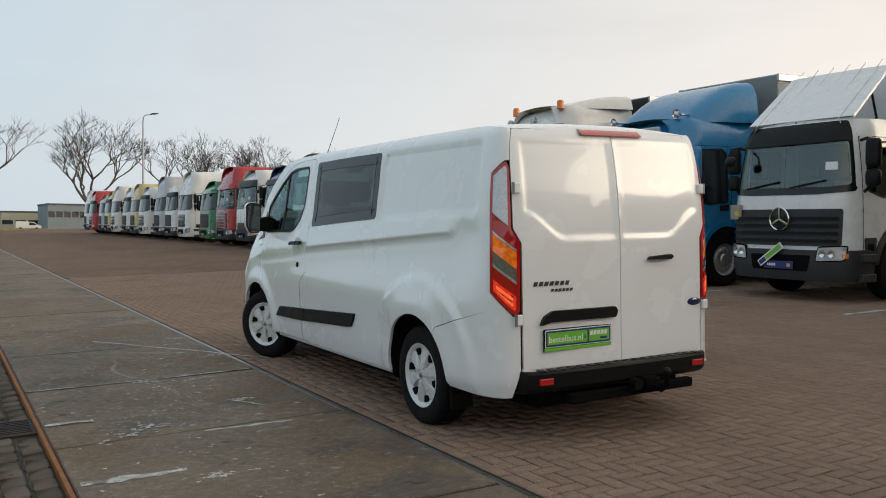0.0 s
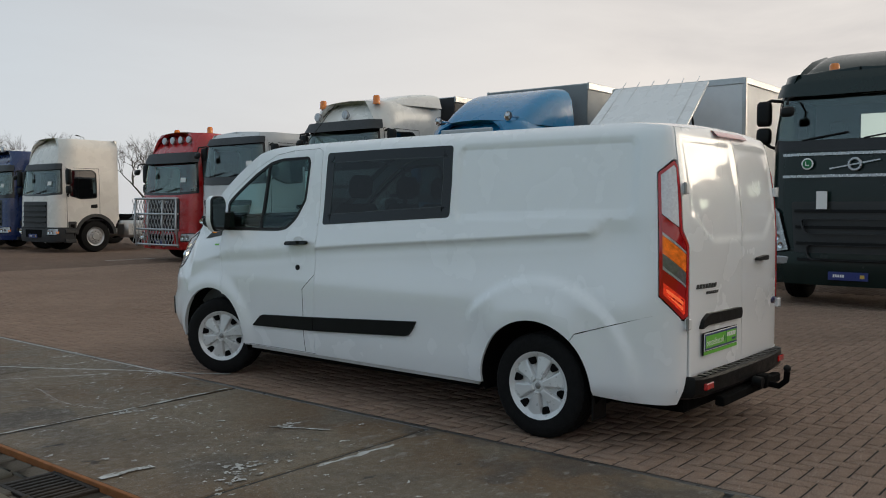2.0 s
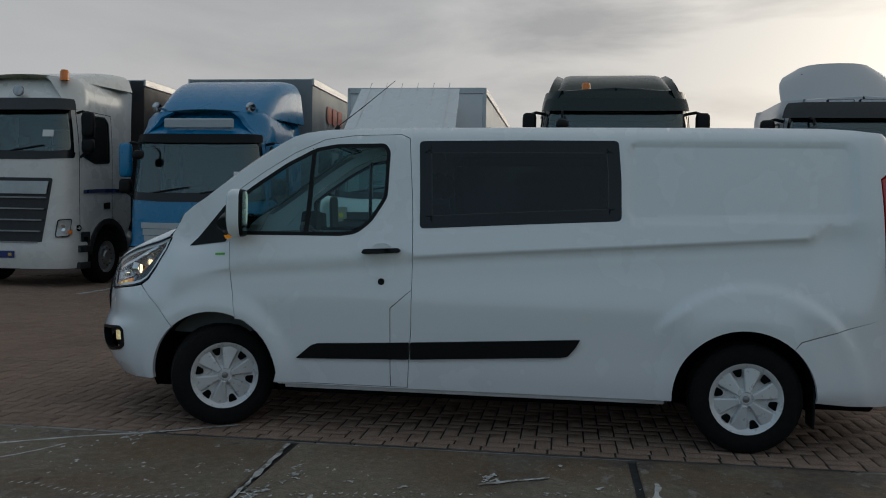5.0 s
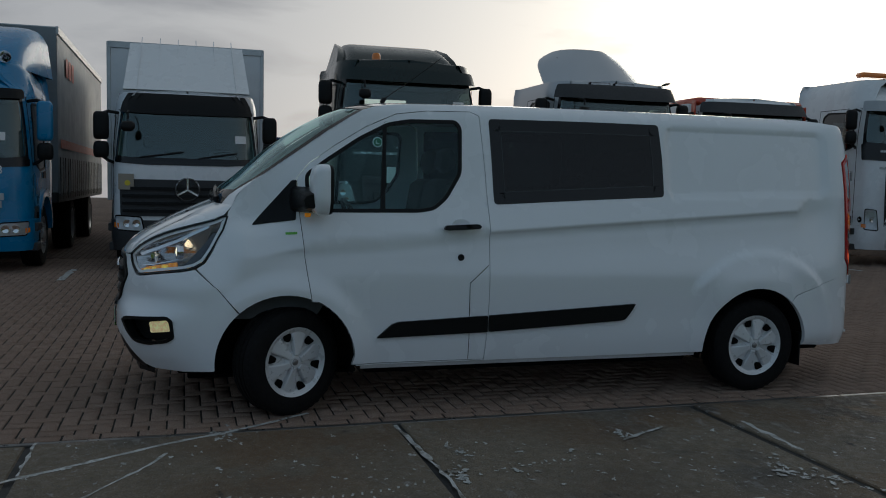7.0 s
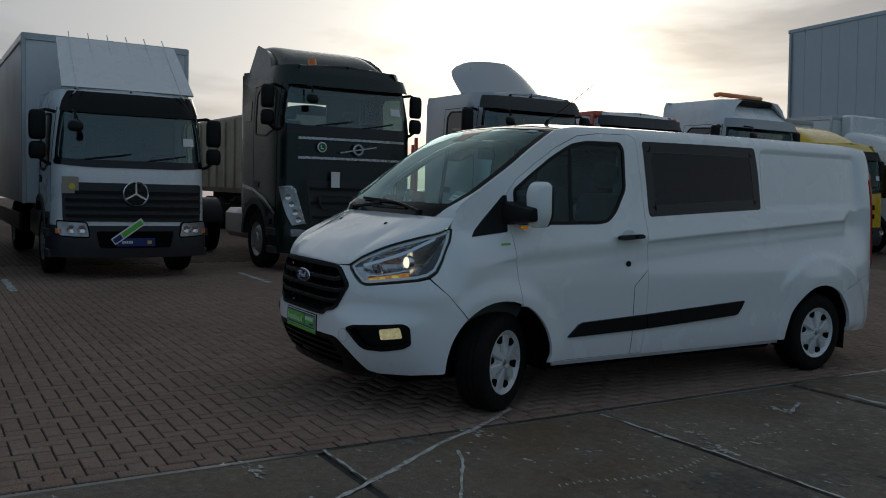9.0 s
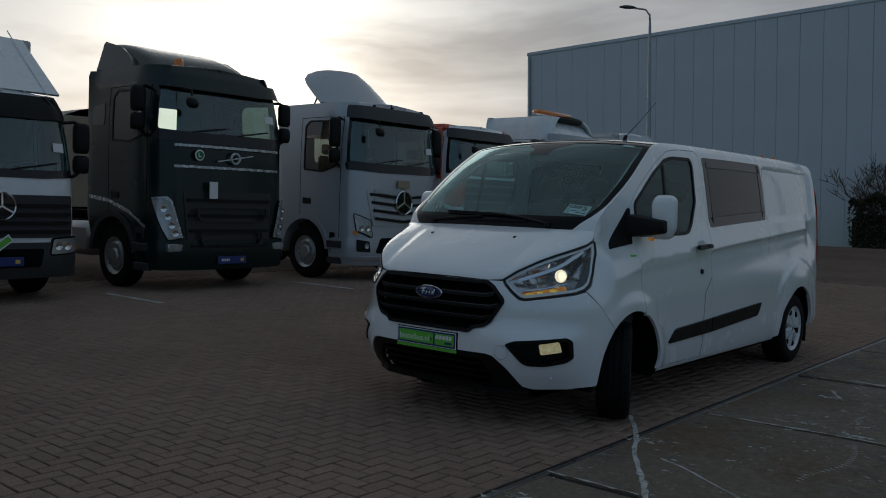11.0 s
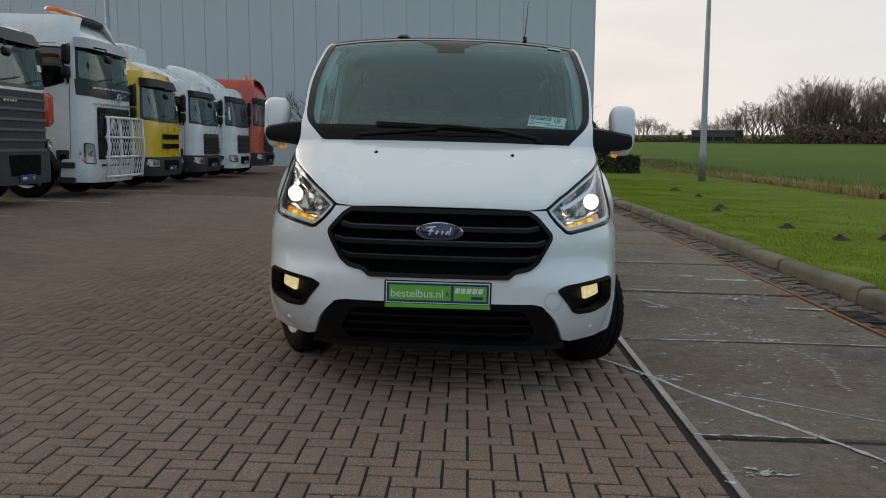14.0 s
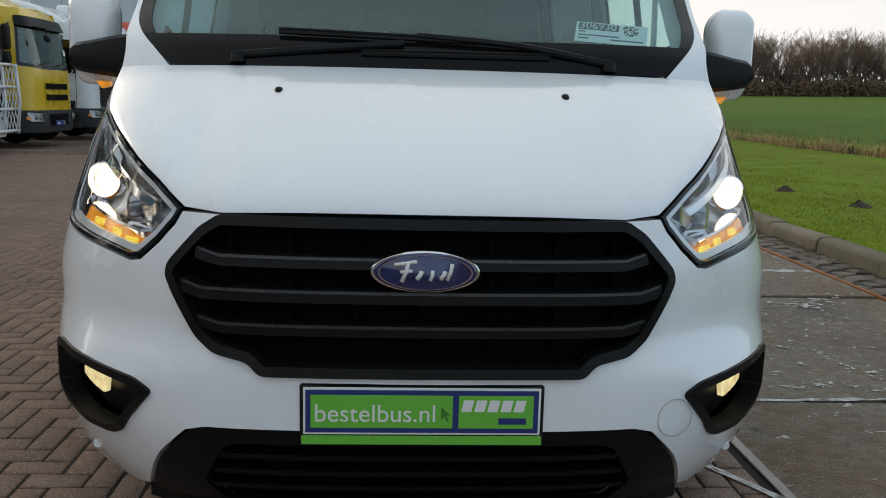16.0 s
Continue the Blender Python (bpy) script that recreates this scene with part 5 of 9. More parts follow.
        ind = [(ua(0.664), 0.890), (ua(0.690), 0.876), (ua(0.77), 0.886), (ua(0.85), 0.899), (uy(9.17), 0.912), (uy(9.185), 0.950), (ua(0.82), 0.930), (ua(0.74), 0.914)]
        skin_part("indicator", VS, flip(rounded(ind, 0.008)), AMBER_ON, h, (), 0.03, -0.022, 0.008, "lit amber indicator")
        bar_m = mat("lamp_light_bar", (0.86, 0.87, 0.88), 0.15, 0.1, 0.03, coat=0.8)
        skin_part("light_bar", VS, flip(grow(lamp, -0.011)), bar_m, h, [flip(grow(lamp, -0.027))], 0.05, -0.007, 0.008, "pale light guide round the lamp")
        # chrome blade over the projector and the shelf under it
        fin = [(ua(0.655), 0.990), (uy(9.23), 1.075), (uy(9.10), 1.128), (uy(8.97), 1.176), (uy(8.97), 1.160), (uy(9.10), 1.106), (uy(9.23), 1.054), (ua(0.672), 0.976)]
        skin_part("lamp_fin", VS, flip(fin), CHROME, h, (), 0.04, -0.012, 0.010)
        shelf = [(ua(0.690), 0.915), (ua(0.77), 0.925), (ua(0.85), 0.945), (uy(9.17), 0.966), (uy(9.17), 0.972), (ua(0.85), 0.952), (ua(0.77), 0.932), (ua(0.690), 0.921)]
        skin_part("lamp_shelf", VS, flip(shelf), CHROME, h, (), 0.04, -0.016, 0.03)
        for y0, y1, zc in ((0.70, 0.745, 0.892), (0.76, 0.79, 0.905), (0.825, 0.86, 0.920)):
            glow = [(ua(y0), zc - 0.008), (ua(y1), zc - 0.006), (ua(y1), zc + 0.010), (ua(y0), zc + 0.008)]
            skin_part("indicator_bulb", VS, flip(rounded(glow, 0.004, 2)), mat("bright_amber_bulb", (1.0, 0.42, 0.04), 0.3, 0, 0.8, 85, emit=0.9, rvar=0), h, (), 0.03, -0.0205, 0.002, "glowing amber spot")
        skin_part("lens", VS, flip(grow(lamp, -0.005)), LENS, h, (), 0.06, 0.0, 0.0, "clear lens")
        # fog lamp in its black bezel
        fog = rounded([(ua(0.592), 0.582), (ua(0.640), 0.606), (ua(0.80), 0.622), (ua(0.885), 0.632), (uy(9.165), 0.610), (uy(9.155), 0.500), (uy(9.20), 0.470), (ua(0.80), 0.447), (ua(0.722), 0.449), (ua(0.690), 0.462)], 0.018)
        b = skin_part("fog_lamp", VS, flip(fog), BLACK, van, [flip(rounded(grow(fog, -0.020), 0.01))], 0.05, 0.008, 0.05, "fog lamp lit in a black bezel")
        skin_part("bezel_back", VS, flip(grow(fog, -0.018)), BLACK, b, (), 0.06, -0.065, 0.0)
        lampf = [(ua(0.784), 0.515), (ua(0.774), 0.580), (ua(0.868), 0.598), (ua(0.880), 0.532)]
        skin_part("lamp", VS, flip(rounded(lampf, 0.012)), FOG_ON, b, (), 0.05, -0.045, 0.012, "lit warm lamp")
        # parking sensors
        for uu, zz in ((uy(9.27), 0.365),):
            sx, sy, sz = VS.at(sgn * uu, zz, 0.001)
            part("parking_sensor", xf(lathe([(0, 0.003), (0.010, 0.003), (0.012, 0.0)], 14, "y"), pose(sx, sy, sz)), WHITE, van, angle=40)
        # tail lamp
        tl = skin_part("tail_light", VS, flip(light), RED_LENS, van, [flip(grow(light, -0.019))], 0.05, 0.010, 0.03, "tall tail lamp in red, clear and amber")
        inner = grow(light, -0.019)
        def band(z0, z1):
            return clip_band([(u, z + 0.75 * (u - ur(0.80))) for u, z in inner], z0, z1)
        def slope(q):
            return flip([(u, z - 0.75 * (u - ur(0.80))) for u, z in q])
        clear_m = mat("clear_ribbed_lens", (0.56, 0.57, 0.60), 0.12, 0.35, 0.4, 60, coat=0.8)
        smoke_m = mat("smoked_lens", (0.26, 0.25, 0.25), 0.12, 0.5, 0.7, 50, coat=0.8)
        skin_part("reverse_lens", VS, slope(band(1.335, 1.80)), clear_m, tl, (), 0.05, 0.006, 0.01, "clear ribbed lens")
        skin_part("stop_lens", VS, slope(band(1.235, 1.330)), RED_LENS, tl, (), 0.05, 0.006, 0.01)
        skin_part("lens_rib", VS, slope(band(1.218, 1.232)), clear_m, tl, (), 0.05, 0.007, 0.01)
        skin_part("indicator_lens", VS, slope(band(1.112, 1.215)), mat("tail_amber_lens", (0.62, 0.11, 0.010), 0.12, 0, 0.9, 34, emit=0.42, coat=0.8, rvar=0), tl, (), 0.05, 0.006, 0.01, "lit amber lens")
        skin_part("clear_lens", VS, slope(band(1.040, 1.109)), smoke_m, tl, (), 0.05, 0.006, 0.01, "smoked clear lens")
        skin_part("lens_rib", VS, slope(band(1.022, 1.037)), clear_m, tl, (), 0.05, 0.007, 0.01)
        skin_part("tail_lens", VS, slope(band(0.70, 1.019)), RED_LENS, tl, (), 0.05, 0.006, 0.01)
        for z0, z1 in ((0.905, 0.925), (0.872, 0.892)):
            skin_part("tail_bulb", VS, slope(clip_band(grow(band(0.84, 0.95), -0.022), z0, z1)), mat("bright_red_bulb", (1.0, 0.10, 0.03), 0.3, 0, 0.8, 70, emit=0.9, rvar=0), tl, (), 0.03, 0.0095, 0.002, "glowing bulb")
        skin_part("tail_element", VS, slope(clip_band(grow(band(0.840, 0.950), -0.004), 0.7, 1.0)), RED_ON, tl, (), 0.05, 0.0075, 0.002, "glowing tail lamp element")
        # rear door
        rd = [(ur(0.003) if sgn > 0 else ur(0.003), 0.485), (ur(0.735), 0.485), (ur(0.738), 1.245), (ur(0.790), 1.335), (ur(0.794), 1.72), (ur(0.788), 1.83), (ur(0.768), 1.90), (ur(0.752), 1.937), (ur(0.40), 1.938), (ur(0.003), 1.938)]
        skd = skin_part("rear_door", VS, flip(rd), WHITE, van, (), 0.020, 0.004, 0.02, "white unglazed rear door")
        for hz2 in (1.575, 0.79):
            ax, ay, az = VS.at(sgn * ur(0.765), hz2, 0.02)
            part("hinge", box(ax - 0.024, ax + 0.024, ay - 0.012, ay + 0.016, az - 0.032, az + 0.032, 0.006), WHITE, van)
            part("hinge", xf(lathe([(0, -0.035), (0.009, -0.035), (0.009, 0.035), (0, 0.035)], 10, "z"), pose(ax + (-sgn) * 0.026, ay - 0.006, az)), STEEL, van)
        # wheel housings and mud flaps
        for cy, r in (F, RR):
            rings = []
            for d_in in (0.012, 0.26):
                ring = [VS.at(sgn * uy(yy), max(zz, 0.2), -d_in) for yy, zz in arc(cy, 0.335, r + 0.006, -12, 192, 26)]
                rings.append(ring)
            back = [(p[0], p[1], p[2]) for p in rings[1]]
            cen = (rings[1][0][0], Y(cy), 0.3)
            v, f = loft(rings, False, False)
            n0 = len(v)
            v.append(cen)
            m = len(rings[1])
            f += [(m + k, m + k + 1, n0) for k in range(m - 1)]
            part("wheel_housing", (v, f), DARK, van, "black wheel housing", smooth=True)
            fx = -sgn * 0.855
            yf = Y(cy) - r + 0.015
            if cy < 6:
                part("mud_flap", box(fx - 0.085, fx + 0.085, yf - 0.012, yf, 0.17, 0.42, 0.005), BLACK, van, "black rubber mud flap")
        van_wheel(van, -sgn * 0.835, Y(8.484), 27, sgn > 0)
        van_wheel(van, -sgn * 0.838, Y(5.14), 0, sgn > 0)
        # sill flange
        part("sill", box(min(-sgn * 0.90, -sgn * 0.915), max(-sgn * 0.90, -sgn * 0.915), Y(5.62), Y(8.03), 0.275, 0.312, 0.004), mat("sill_paint", (0.6, 0.6, 0.6), 0.4, 0, 0.2, 8, dirt=0.5), van)
        # door mirror
        arm = [[(x, Y(8.40) + dy + (1.12 - x) * 0.25, z) for dy, z in ((-0.12, z0), (-0.012, z0), (0.012, z0 + 0.014), (0.018, (z0 + z1) / 2), (0.006, z1 - 0.012), (-0.02, z1), (-0.12, z1))]
               for x, z0, z1 in ((0.84, 1.255, 1.425), (0.93, 1.268, 1.412), (1.00, 1.278, 1.402), (1.06, 1.285, 1.390), (1.108, 1.293, 1.383), (1.122, 1.306, 1.374))]
        mr = part("mirror_arm", xf(loft(arm), Matrix.Diagonal((-sgn, 1, 1, 1))), BLACK, van, "black wedge-shaped door mirror arm", angle=30)
        shell = []
        for d, k in ((0.0, 0.62), (0.008, 0.80), (0.022, 0.93), (0.045, 1.0), (0.08, 1.0), (0.094, 0.985)):
            shell.append([(1.070 + (px2 - 1.070) * k, Y(8.375) - d - 0.10 * (px2 - 0.995), 1.41 + (pz2 - 1.41) * k) for px2, pz2 in rounded([(1.012, 1.250), (1.118, 1.252), (1.154, 1.33), (1.150, 1.528), (1.118, 1.556), (1.018, 1.556), (0.990, 1.50)], 0.028)])
        part("mirror_shell", xf(loft(shell), Matrix.Diagonal((-sgn, 1, 1, 1))), WHITE, mr, "white mirror cap", angle=50)
        rim = [[(x, yy - 0.0, z) for x, yy, z in shell[-1]], [(1.070 + (x - 1.070) * 0.96, yy - 0.020, 1.41 + (z - 1.41) * 0.97) for x, yy, z in shell[-1]]]
        part("mirror_rim", xf(loft(rim), Matrix.Diagonal((-sgn, 1, 1, 1))), BLACK, mr)
        gl = [(1.070 + (x - 1.070) * 0.88, yy - 0.0215, 1.41 + (z - 1.41) * 0.92) for x, yy, z in shell[-1]]
        part("mirror_glass", xf((gl, [tuple(range(len(gl)))]), Matrix.Diagonal((-sgn, 1, 1, 1))), mat("mirror_silvering", (0.8, 0.82, 0.84), 0.03, 1.0, 0.0, rvar=0), mr, "mirror glass")
        part("mirror_indicator", xf(box(1.000, 1.052, Y(8.372), Y(8.405), 1.262, 1.286, 0.006), Matrix.Diagonal((-sgn, 1, 1, 1))), LENS, mr, "clear repeater lens")
        part("mirror_indicator", xf(prism([(1.002, 1.246), (1.028, 1.238), (1.046, 1.262), (1.002, 1.261)], -Y(8.402), -Y(8.366), "y", 0.004), Matrix.Diagonal((-sgn, -1, 1, 1))), AMBER_ON, mr, "lit amber repeater")
        # green sticker on the wing
        st = [(uy(8.505), 1.126), (uy(8.505), 1.140), (uy(8.435), 1.143), (uy(8.435), 1.129)]
        skin_part("sticker", VS, flip(st), TRIM_GREEN, van, (), 0.05, 0.002, 0.001, "small green sticker")

    # -------- front bumper and grille
    half = ([(ua(0.0), 0.979), (ua(0.46), 0.974), (ua(0.552), 0.975), (ua(0.568), 0.947), (ua(0.611), 0.904), (ua(0.664), 0.860), (ua(0.695), 0.854), (ua(0.76), 0.864), (uy(9.25), 0.880), (uy(9.12), 0.897), (uy(9.045), 0.912), (uy(8.91), 0.80)]
            + arch(F[0], F[1], 48, -4, 10) + [(uy(8.93), 0.300), (uy(9.15), 0.285), (ua(0.76), 0.285), (ua(0.70), 0.303), (ua(0.675), 0.335), (ua(0.60), 0.430), (ua(0.52), 0.503), (ua(0.475), 0.514), (ua(0.0), 0.518)])
    bump = half[1:-1][::-1]
    outline = [(-u, z) for u, z in half[1:-1]] + [(u, z) for u, z in bump]
    low_g = [(ua(0.574), 0.866), (ua(0.578), 0.840), (ua(0.498), 0.712), (ua(0.455), 0.680), (ua(0.378), 0.664), (ua(0.350), 0.636)]
    gr, gr_hole = [(ua(0.452), 0.976), (ua(0.498), 0.948)] + low_g, [(ua(0.452), 0.962), (ua(0.490), 0.940)] + low_g
    grille = rounded([(-u, z) for u, z in gr] + gr[::-1], 0.014)
    grille_hole = rounded([(-u, z) for u, z in gr_hole] + gr_hole[::-1], 0.014)
    lo = [(ua(0.470), 0.511), (ua(0.516), 0.498), (ua(0.596), 0.425), (ua(0.668), 0.334), (ua(0.70), 0.297), (ua(0.66), 0.255)]
    intake = rounded([(-u, z) for u, z in lo] + lo[::-1], 0.02)
    fogs = rounded([(ua(0.592), 0.582), (ua(0.640), 0.606), (ua(0.80), 0.622), (ua(0.885), 0.632), (uy(9.165), 0.610), (uy(9.155), 0.500), (uy(9.20), 0.470), (ua(0.80), 0.447), (ua(0.722), 0.449), (ua(0.690), 0.462)], 0.018)
    bp = skin_part("front_bumper", VS, outline, WHITE, van, [grille_hole, fogs, mirrored(fogs)], 0.045, 0, 0.03, "white front bumper")
    gpart = skin_part("grille", VS, grille, BLACK, van, [rounded(grow(grille, -0.022), 0.02)], 0.04, 0.012, 0.05, "black grille with three slats")
    # near-black sheet behind the slats, in place of the shade there
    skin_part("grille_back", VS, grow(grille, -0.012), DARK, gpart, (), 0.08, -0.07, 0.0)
    for z0, z1, a in ((0.868, 0.894, 0.505), (0.795, 0.823, 0.540), (0.722, 0.748, 0.500)):
        sl = [(-ua(a), z0 + 0.012), (-ua(a) + 0.06, z0), (ua(a) - 0.06, z0), (ua(a), z0 + 0.012), (ua(a), z1 + 0.012), (ua(a) - 0.06, z1), (-ua(a) + 0.06, z1), (-ua(a), z1 + 0.012)]
        skin_part("slat", VS, sl, BLACK, gpart, (), 0.05, 0.004, 0.045)
        # lighter strip along each slat's top, its sheen put in as colour
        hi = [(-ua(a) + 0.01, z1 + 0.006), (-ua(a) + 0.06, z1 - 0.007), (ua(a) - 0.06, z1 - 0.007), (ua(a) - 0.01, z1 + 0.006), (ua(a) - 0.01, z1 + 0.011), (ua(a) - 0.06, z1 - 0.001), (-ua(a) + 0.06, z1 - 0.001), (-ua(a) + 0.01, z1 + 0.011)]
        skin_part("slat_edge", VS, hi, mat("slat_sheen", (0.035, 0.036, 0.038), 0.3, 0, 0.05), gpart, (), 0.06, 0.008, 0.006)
    for a in (-0.44, -0.30, -0.15, 0.0, 0.15, 0.30, 0.44):
        u = math.copysign(ua(abs(a)), -a)
        skin_part("grille_rib", VS, [(u - 0.006, 0.68), (u + 0.006, 0.68), (u + 0.006, 0.94), (u - 0.006, 0.94)], DARK, gpart, (), 0.1, -0.045, 0.02)
    # oval badge as a plain shape
    for r0, d, mt in ((1.0, 0.0, CHROME), (0.93, 0.003, mat("badge_blue", (0.012, 0.02, 0.10), 0.15, 0.2, 0.05, coat=1.0))):
        ov = [(0.118 * r0 * math.cos(a), 0.046 * r0 * math.sin(a)) for a in np.linspace(0, 2 * math.pi, 40, endpoint=False)]
        part("badge", xf(prism(ov, 0.0, 0.012, "y", 0.004), pose(0, Y(9.513) + d, 0.868)), mt, gpart, "blue oval badge" if d else "chrome badge rim", angle=50)
    # its mark as a fine inner line and a few leaning strokes
    ring = [[(k * math.cos(a), Y(9.529) + dy, 0.868 + k * 0.375 * math.sin(a)) for a in np.linspace(0, 2 * math.pi, 40, endpoint=False)] for k, dy in ((0.100, 0.0), (0.100, 0.0012), (0.0975, 0.0012), (0.0975, 0.0))]
    part("badge_line", loft(ring, True, False), CHROME, gpart)
    for x0, z0, x1, z1, r in ((0.066, 0.016, 0.018, 0.024, 0.0042), (0.050, -0.020, 0.036, 0.022, 0.0048), (0.054, 0.001, 0.028, 0.004, 0.0036), (0.018, -0.014, 0.008, 0.004, 0.0052), (-0.010, -0.017, -0.015, 0.005, 0.0042), (-0.032, -0.014, -0.042, 0.004, 0.0048), (-0.046, -0.016, -0.056, 0.020, 0.0040)):
        part("badge_stroke", tube([(x0, Y(9.530), 0.868 + z0), ((x0 + x1) / 2 - 0.002, Y(9.5305), 0.868 + (z0 + z1) / 2), (x1, Y(9.530), 0.868 + z1)], r, 8), TRIM_WHITE, gpart, smooth=True)
    lowi = [(ua(0.40), 0.474), (ua(0.44), 0.462), (ua(0.505), 0.360), (ua(0.47), 0.305)]
    mouth = rounded([(-u, z) for u, z in lowi] + lowi[::-1], 0.01)
    ip = skin_part("lower_intake", VS, intake, BLACK, van, [mouth], 0.05, -0.006, 0.03, "black lower air intake")
    # near-black sheet in the mouth, in place of the shade inside
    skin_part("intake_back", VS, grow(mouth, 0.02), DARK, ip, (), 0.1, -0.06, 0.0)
    for z in (0.340, 0.385, 0.430):
        a = 0.50 - (z - 0.33) * 0.45
        skin_part("intake_slat", VS, [(-ua(a), z), (ua(a), z), (ua(a), z + 0.014), (-ua(a), z + 0.014)], BLACK, ip, (), 0.08, -0.012, 0.04)
    part("chin", xf(loft([[(s * a, Y(y), z) for s, a, y in [(-1, 0.66, 9.27), (-1, 0.5, 9.37), (-1, 0.3, 9.40), (1, 0.0, 9.41), (1, 0.3, 9.40), (1, 0.5, 9.37), (1, 0.66, 9.27)]] for z in (0.285, 0.245)], False, False), Matrix()), BLACK, van)
    eye = lathe([(0, 0.002), (0.044, 0.002), (0.046, 0.0)], 24, "y")
    ex, ey, ez = VS.at(ua(0.575), 0.530, 0.001)
    part("towing_cover", xf(lathe([(0.043, 0.0), (0.043, 0.0022), (0.0455, 0.0022), (0.0455, 0.0)], 24, "y"), pose(ex, ey, ez, 0, 0, 16)), mat("paint_seam", (0.45, 0.45, 0.46), 0.4, 0, 0.02), bp)
    dealer_plate(van, Y(9.520), 0.0, 0.560, 1)

    # -------- bonnet, windscreen, roof
    cowl, head = uy(8.815), uy(7.93)
    hood = bonnet_grid(cowl)
    part("bonnet", hood, WHITE, van, "white sloping bonnet", smooth=True)
    part("roof", top_patch(head, ur(0.50), nu=70, ns=30), WHITE, van, "white ribbed roof", smooth=True)
    endrow = [top_point(ur(0.50), s) for s in np.linspace(-1, 1, 31)]
    low = [VS.at(math.copysign(ur(abs(p[0])), -p[0]) if abs(p[0]) > 1e-6 else ur(0.0), 1.925, 0.0) for p in endrow]
    part("roof_rear", loft([endrow, low], False, False), WHITE, van, smooth=True)
    ws = thing_part("windscreen", van)
    def reach(u):
        """How far the screen reaches across, its lower corners rounded."""
        t = min(1.0, max(0.0, (u - cowl - 0.004) / 0.17))
        return 0.982 - 0.16 * (1 - math.sqrt(1 - (1 - t) ** 2))

    def screen_patch(u0, u1, f0, f1, nu, ns, up):
        rows = []
        for i in range(nu + 1):
            u = u0 + (u1 - u0) * i / nu
            rows.append([top_point(u, f0(u) + (f1(u) - f0(u)) * j / ns, up) for j in range(ns + 1)])
        return loft(rows, False, False)

    part("screen_pane", screen_patch(cowl + 0.035, head - 0.05, lambda u: -reach(u) + 0.025, lambda u: reach(u) - 0.025, 18, 24, -0.008), SCREEN, ws, "clear windscreen", smooth=True)
    def screen_strip(u0, u1, s0, s1, nu, ns):
        return top_patch(u0, u1, s0, s1, nu, ns, -0.004, 0.012)
    edge_l, edge_r = (lambda u: -reach(u)), (lambda u: reach(u))
    part("screen_border", join(screen_patch(cowl + 0.004, cowl + 0.055, edge_l, edge_r, 5, 26, -0.004), screen_strip(head - 0.075, head - 0.012, -0.985, 0.985, 3, 24),
                               screen_patch(cowl + 0.055, head - 0.075, edge_l, lambda u: -reach(u) + 0.048, 20, 2, -0.004), screen_patch(cowl + 0.055, head - 0.075, lambda u: reach(u) - 0.048, edge_r, 20, 2, -0.004)), FRIT, ws, "black enamel screen border", smooth=True)
    part("pillar_foot", screen_patch(cowl, cowl + 0.18, lambda u: -1.0, lambda u: -reach(u) - 0.002, 10, 4, -0.003), WHITE, van, smooth=True)
    part("pillar_foot", screen_patch(cowl, cowl + 0.18, lambda u: reach(u) + 0.002, lambda u: 1.0, 10, 4, -0.003), WHITE, van, smooth=True)
    part("scuttle", top_patch(cowl - 0.002, cowl + 0.03, -0.80, 0.80, 3, 20, -0.012, 0.02), DARK, van, "black plastic scuttle")
    shade = lambda u: 0.10 + 0.17 * sm(head - 0.20, head - 0.07, u)
    part("sensor_housing", screen_patch(head - 0.25, head - 0.06, lambda u: -shade(u), shade, 8, 10, -0.0065), FRIT, ws, "black sensor housing", smooth=True)
    for sg in (-1, 1):
        part("pillar_lining", screen_patch(cowl + 0.12, head - 0.06, lambda u: sg * 0.955, lambda u: sg * 0.885, 12, 3, -0.055), mat("pale_lining", (0.42, 0.44, 0.43), 0.85, 0, 0.06, 6), van, "pale pillar lining", smooth=True)
    for arm, blade in (((-0.62, 0.006, 0.02, 0.038), (-0.22, 0.030, 0.47, 0.046)), ((0.60, 0.006, 0.06, 0.020), (0.20, 0.012, -0.42, 0.012))):
        def lay(q, n, up):
            return [top_point(cowl + q[1] + (q[3] - q[1]) * t, q[0] + (q[2] - q[0]) * t, up) for t in np.linspace(0, 1, n)]
        w = part("wiper", join(tube(lay(arm, 7, 0.020), 0.010, 6), xf(lathe([(0, 0.03), (0.018, 0.028), (0.022, 0.0)], 12, "z"), pose(*lay(arm, 2, 0.0)[0]))), BLACK, van, "black wiper", angle=40)
        part("wiper_blade", join(tube(lay(blade, 9, 0.013), 0.007, 5), tube(lay(blade, 9, 0.022), 0.004, 5)), BLACK, w)
    for wx in (-0.366, 0.366):
        wy = Y(9.074)
        wz = min(hood[0], key=lambda q: (q[0] - wx) ** 2 + (q[1] - wy) ** 2)[2]
        part("washer_jet", xf(loft([[(k * 0.011 * math.cos(a), k * 0.017 * math.sin(a) - d, zz) for a in np.linspace(0, 2 * math.pi, 12, endpoint=False)] for zz, k, d in ((-0.004, 1.0, 0.0), (0.006, 0.95, 0.001), (0.012, 0.7, 0.003), (0.014, 0.3, 0.004))]), pose(wx, wy, wz)), BLACK, van, angle=50)
    ax, ay, az = top_point(uy(7.80), -0.62, 0.0)
    part("antenna", join(tube([(ax, ay, az), (ax, ay - 0.02, az + 0.03)], 0.016, 8), tube([(ax, ay - 0.02, az + 0.03), (ax - 0.02, ay - 0.20, az + 0.16), (ax - 0.04, ay - 0.42, az + 0.33)], 0.004, 5, 0.002)), BLACK, van, "thin black roof antenna")
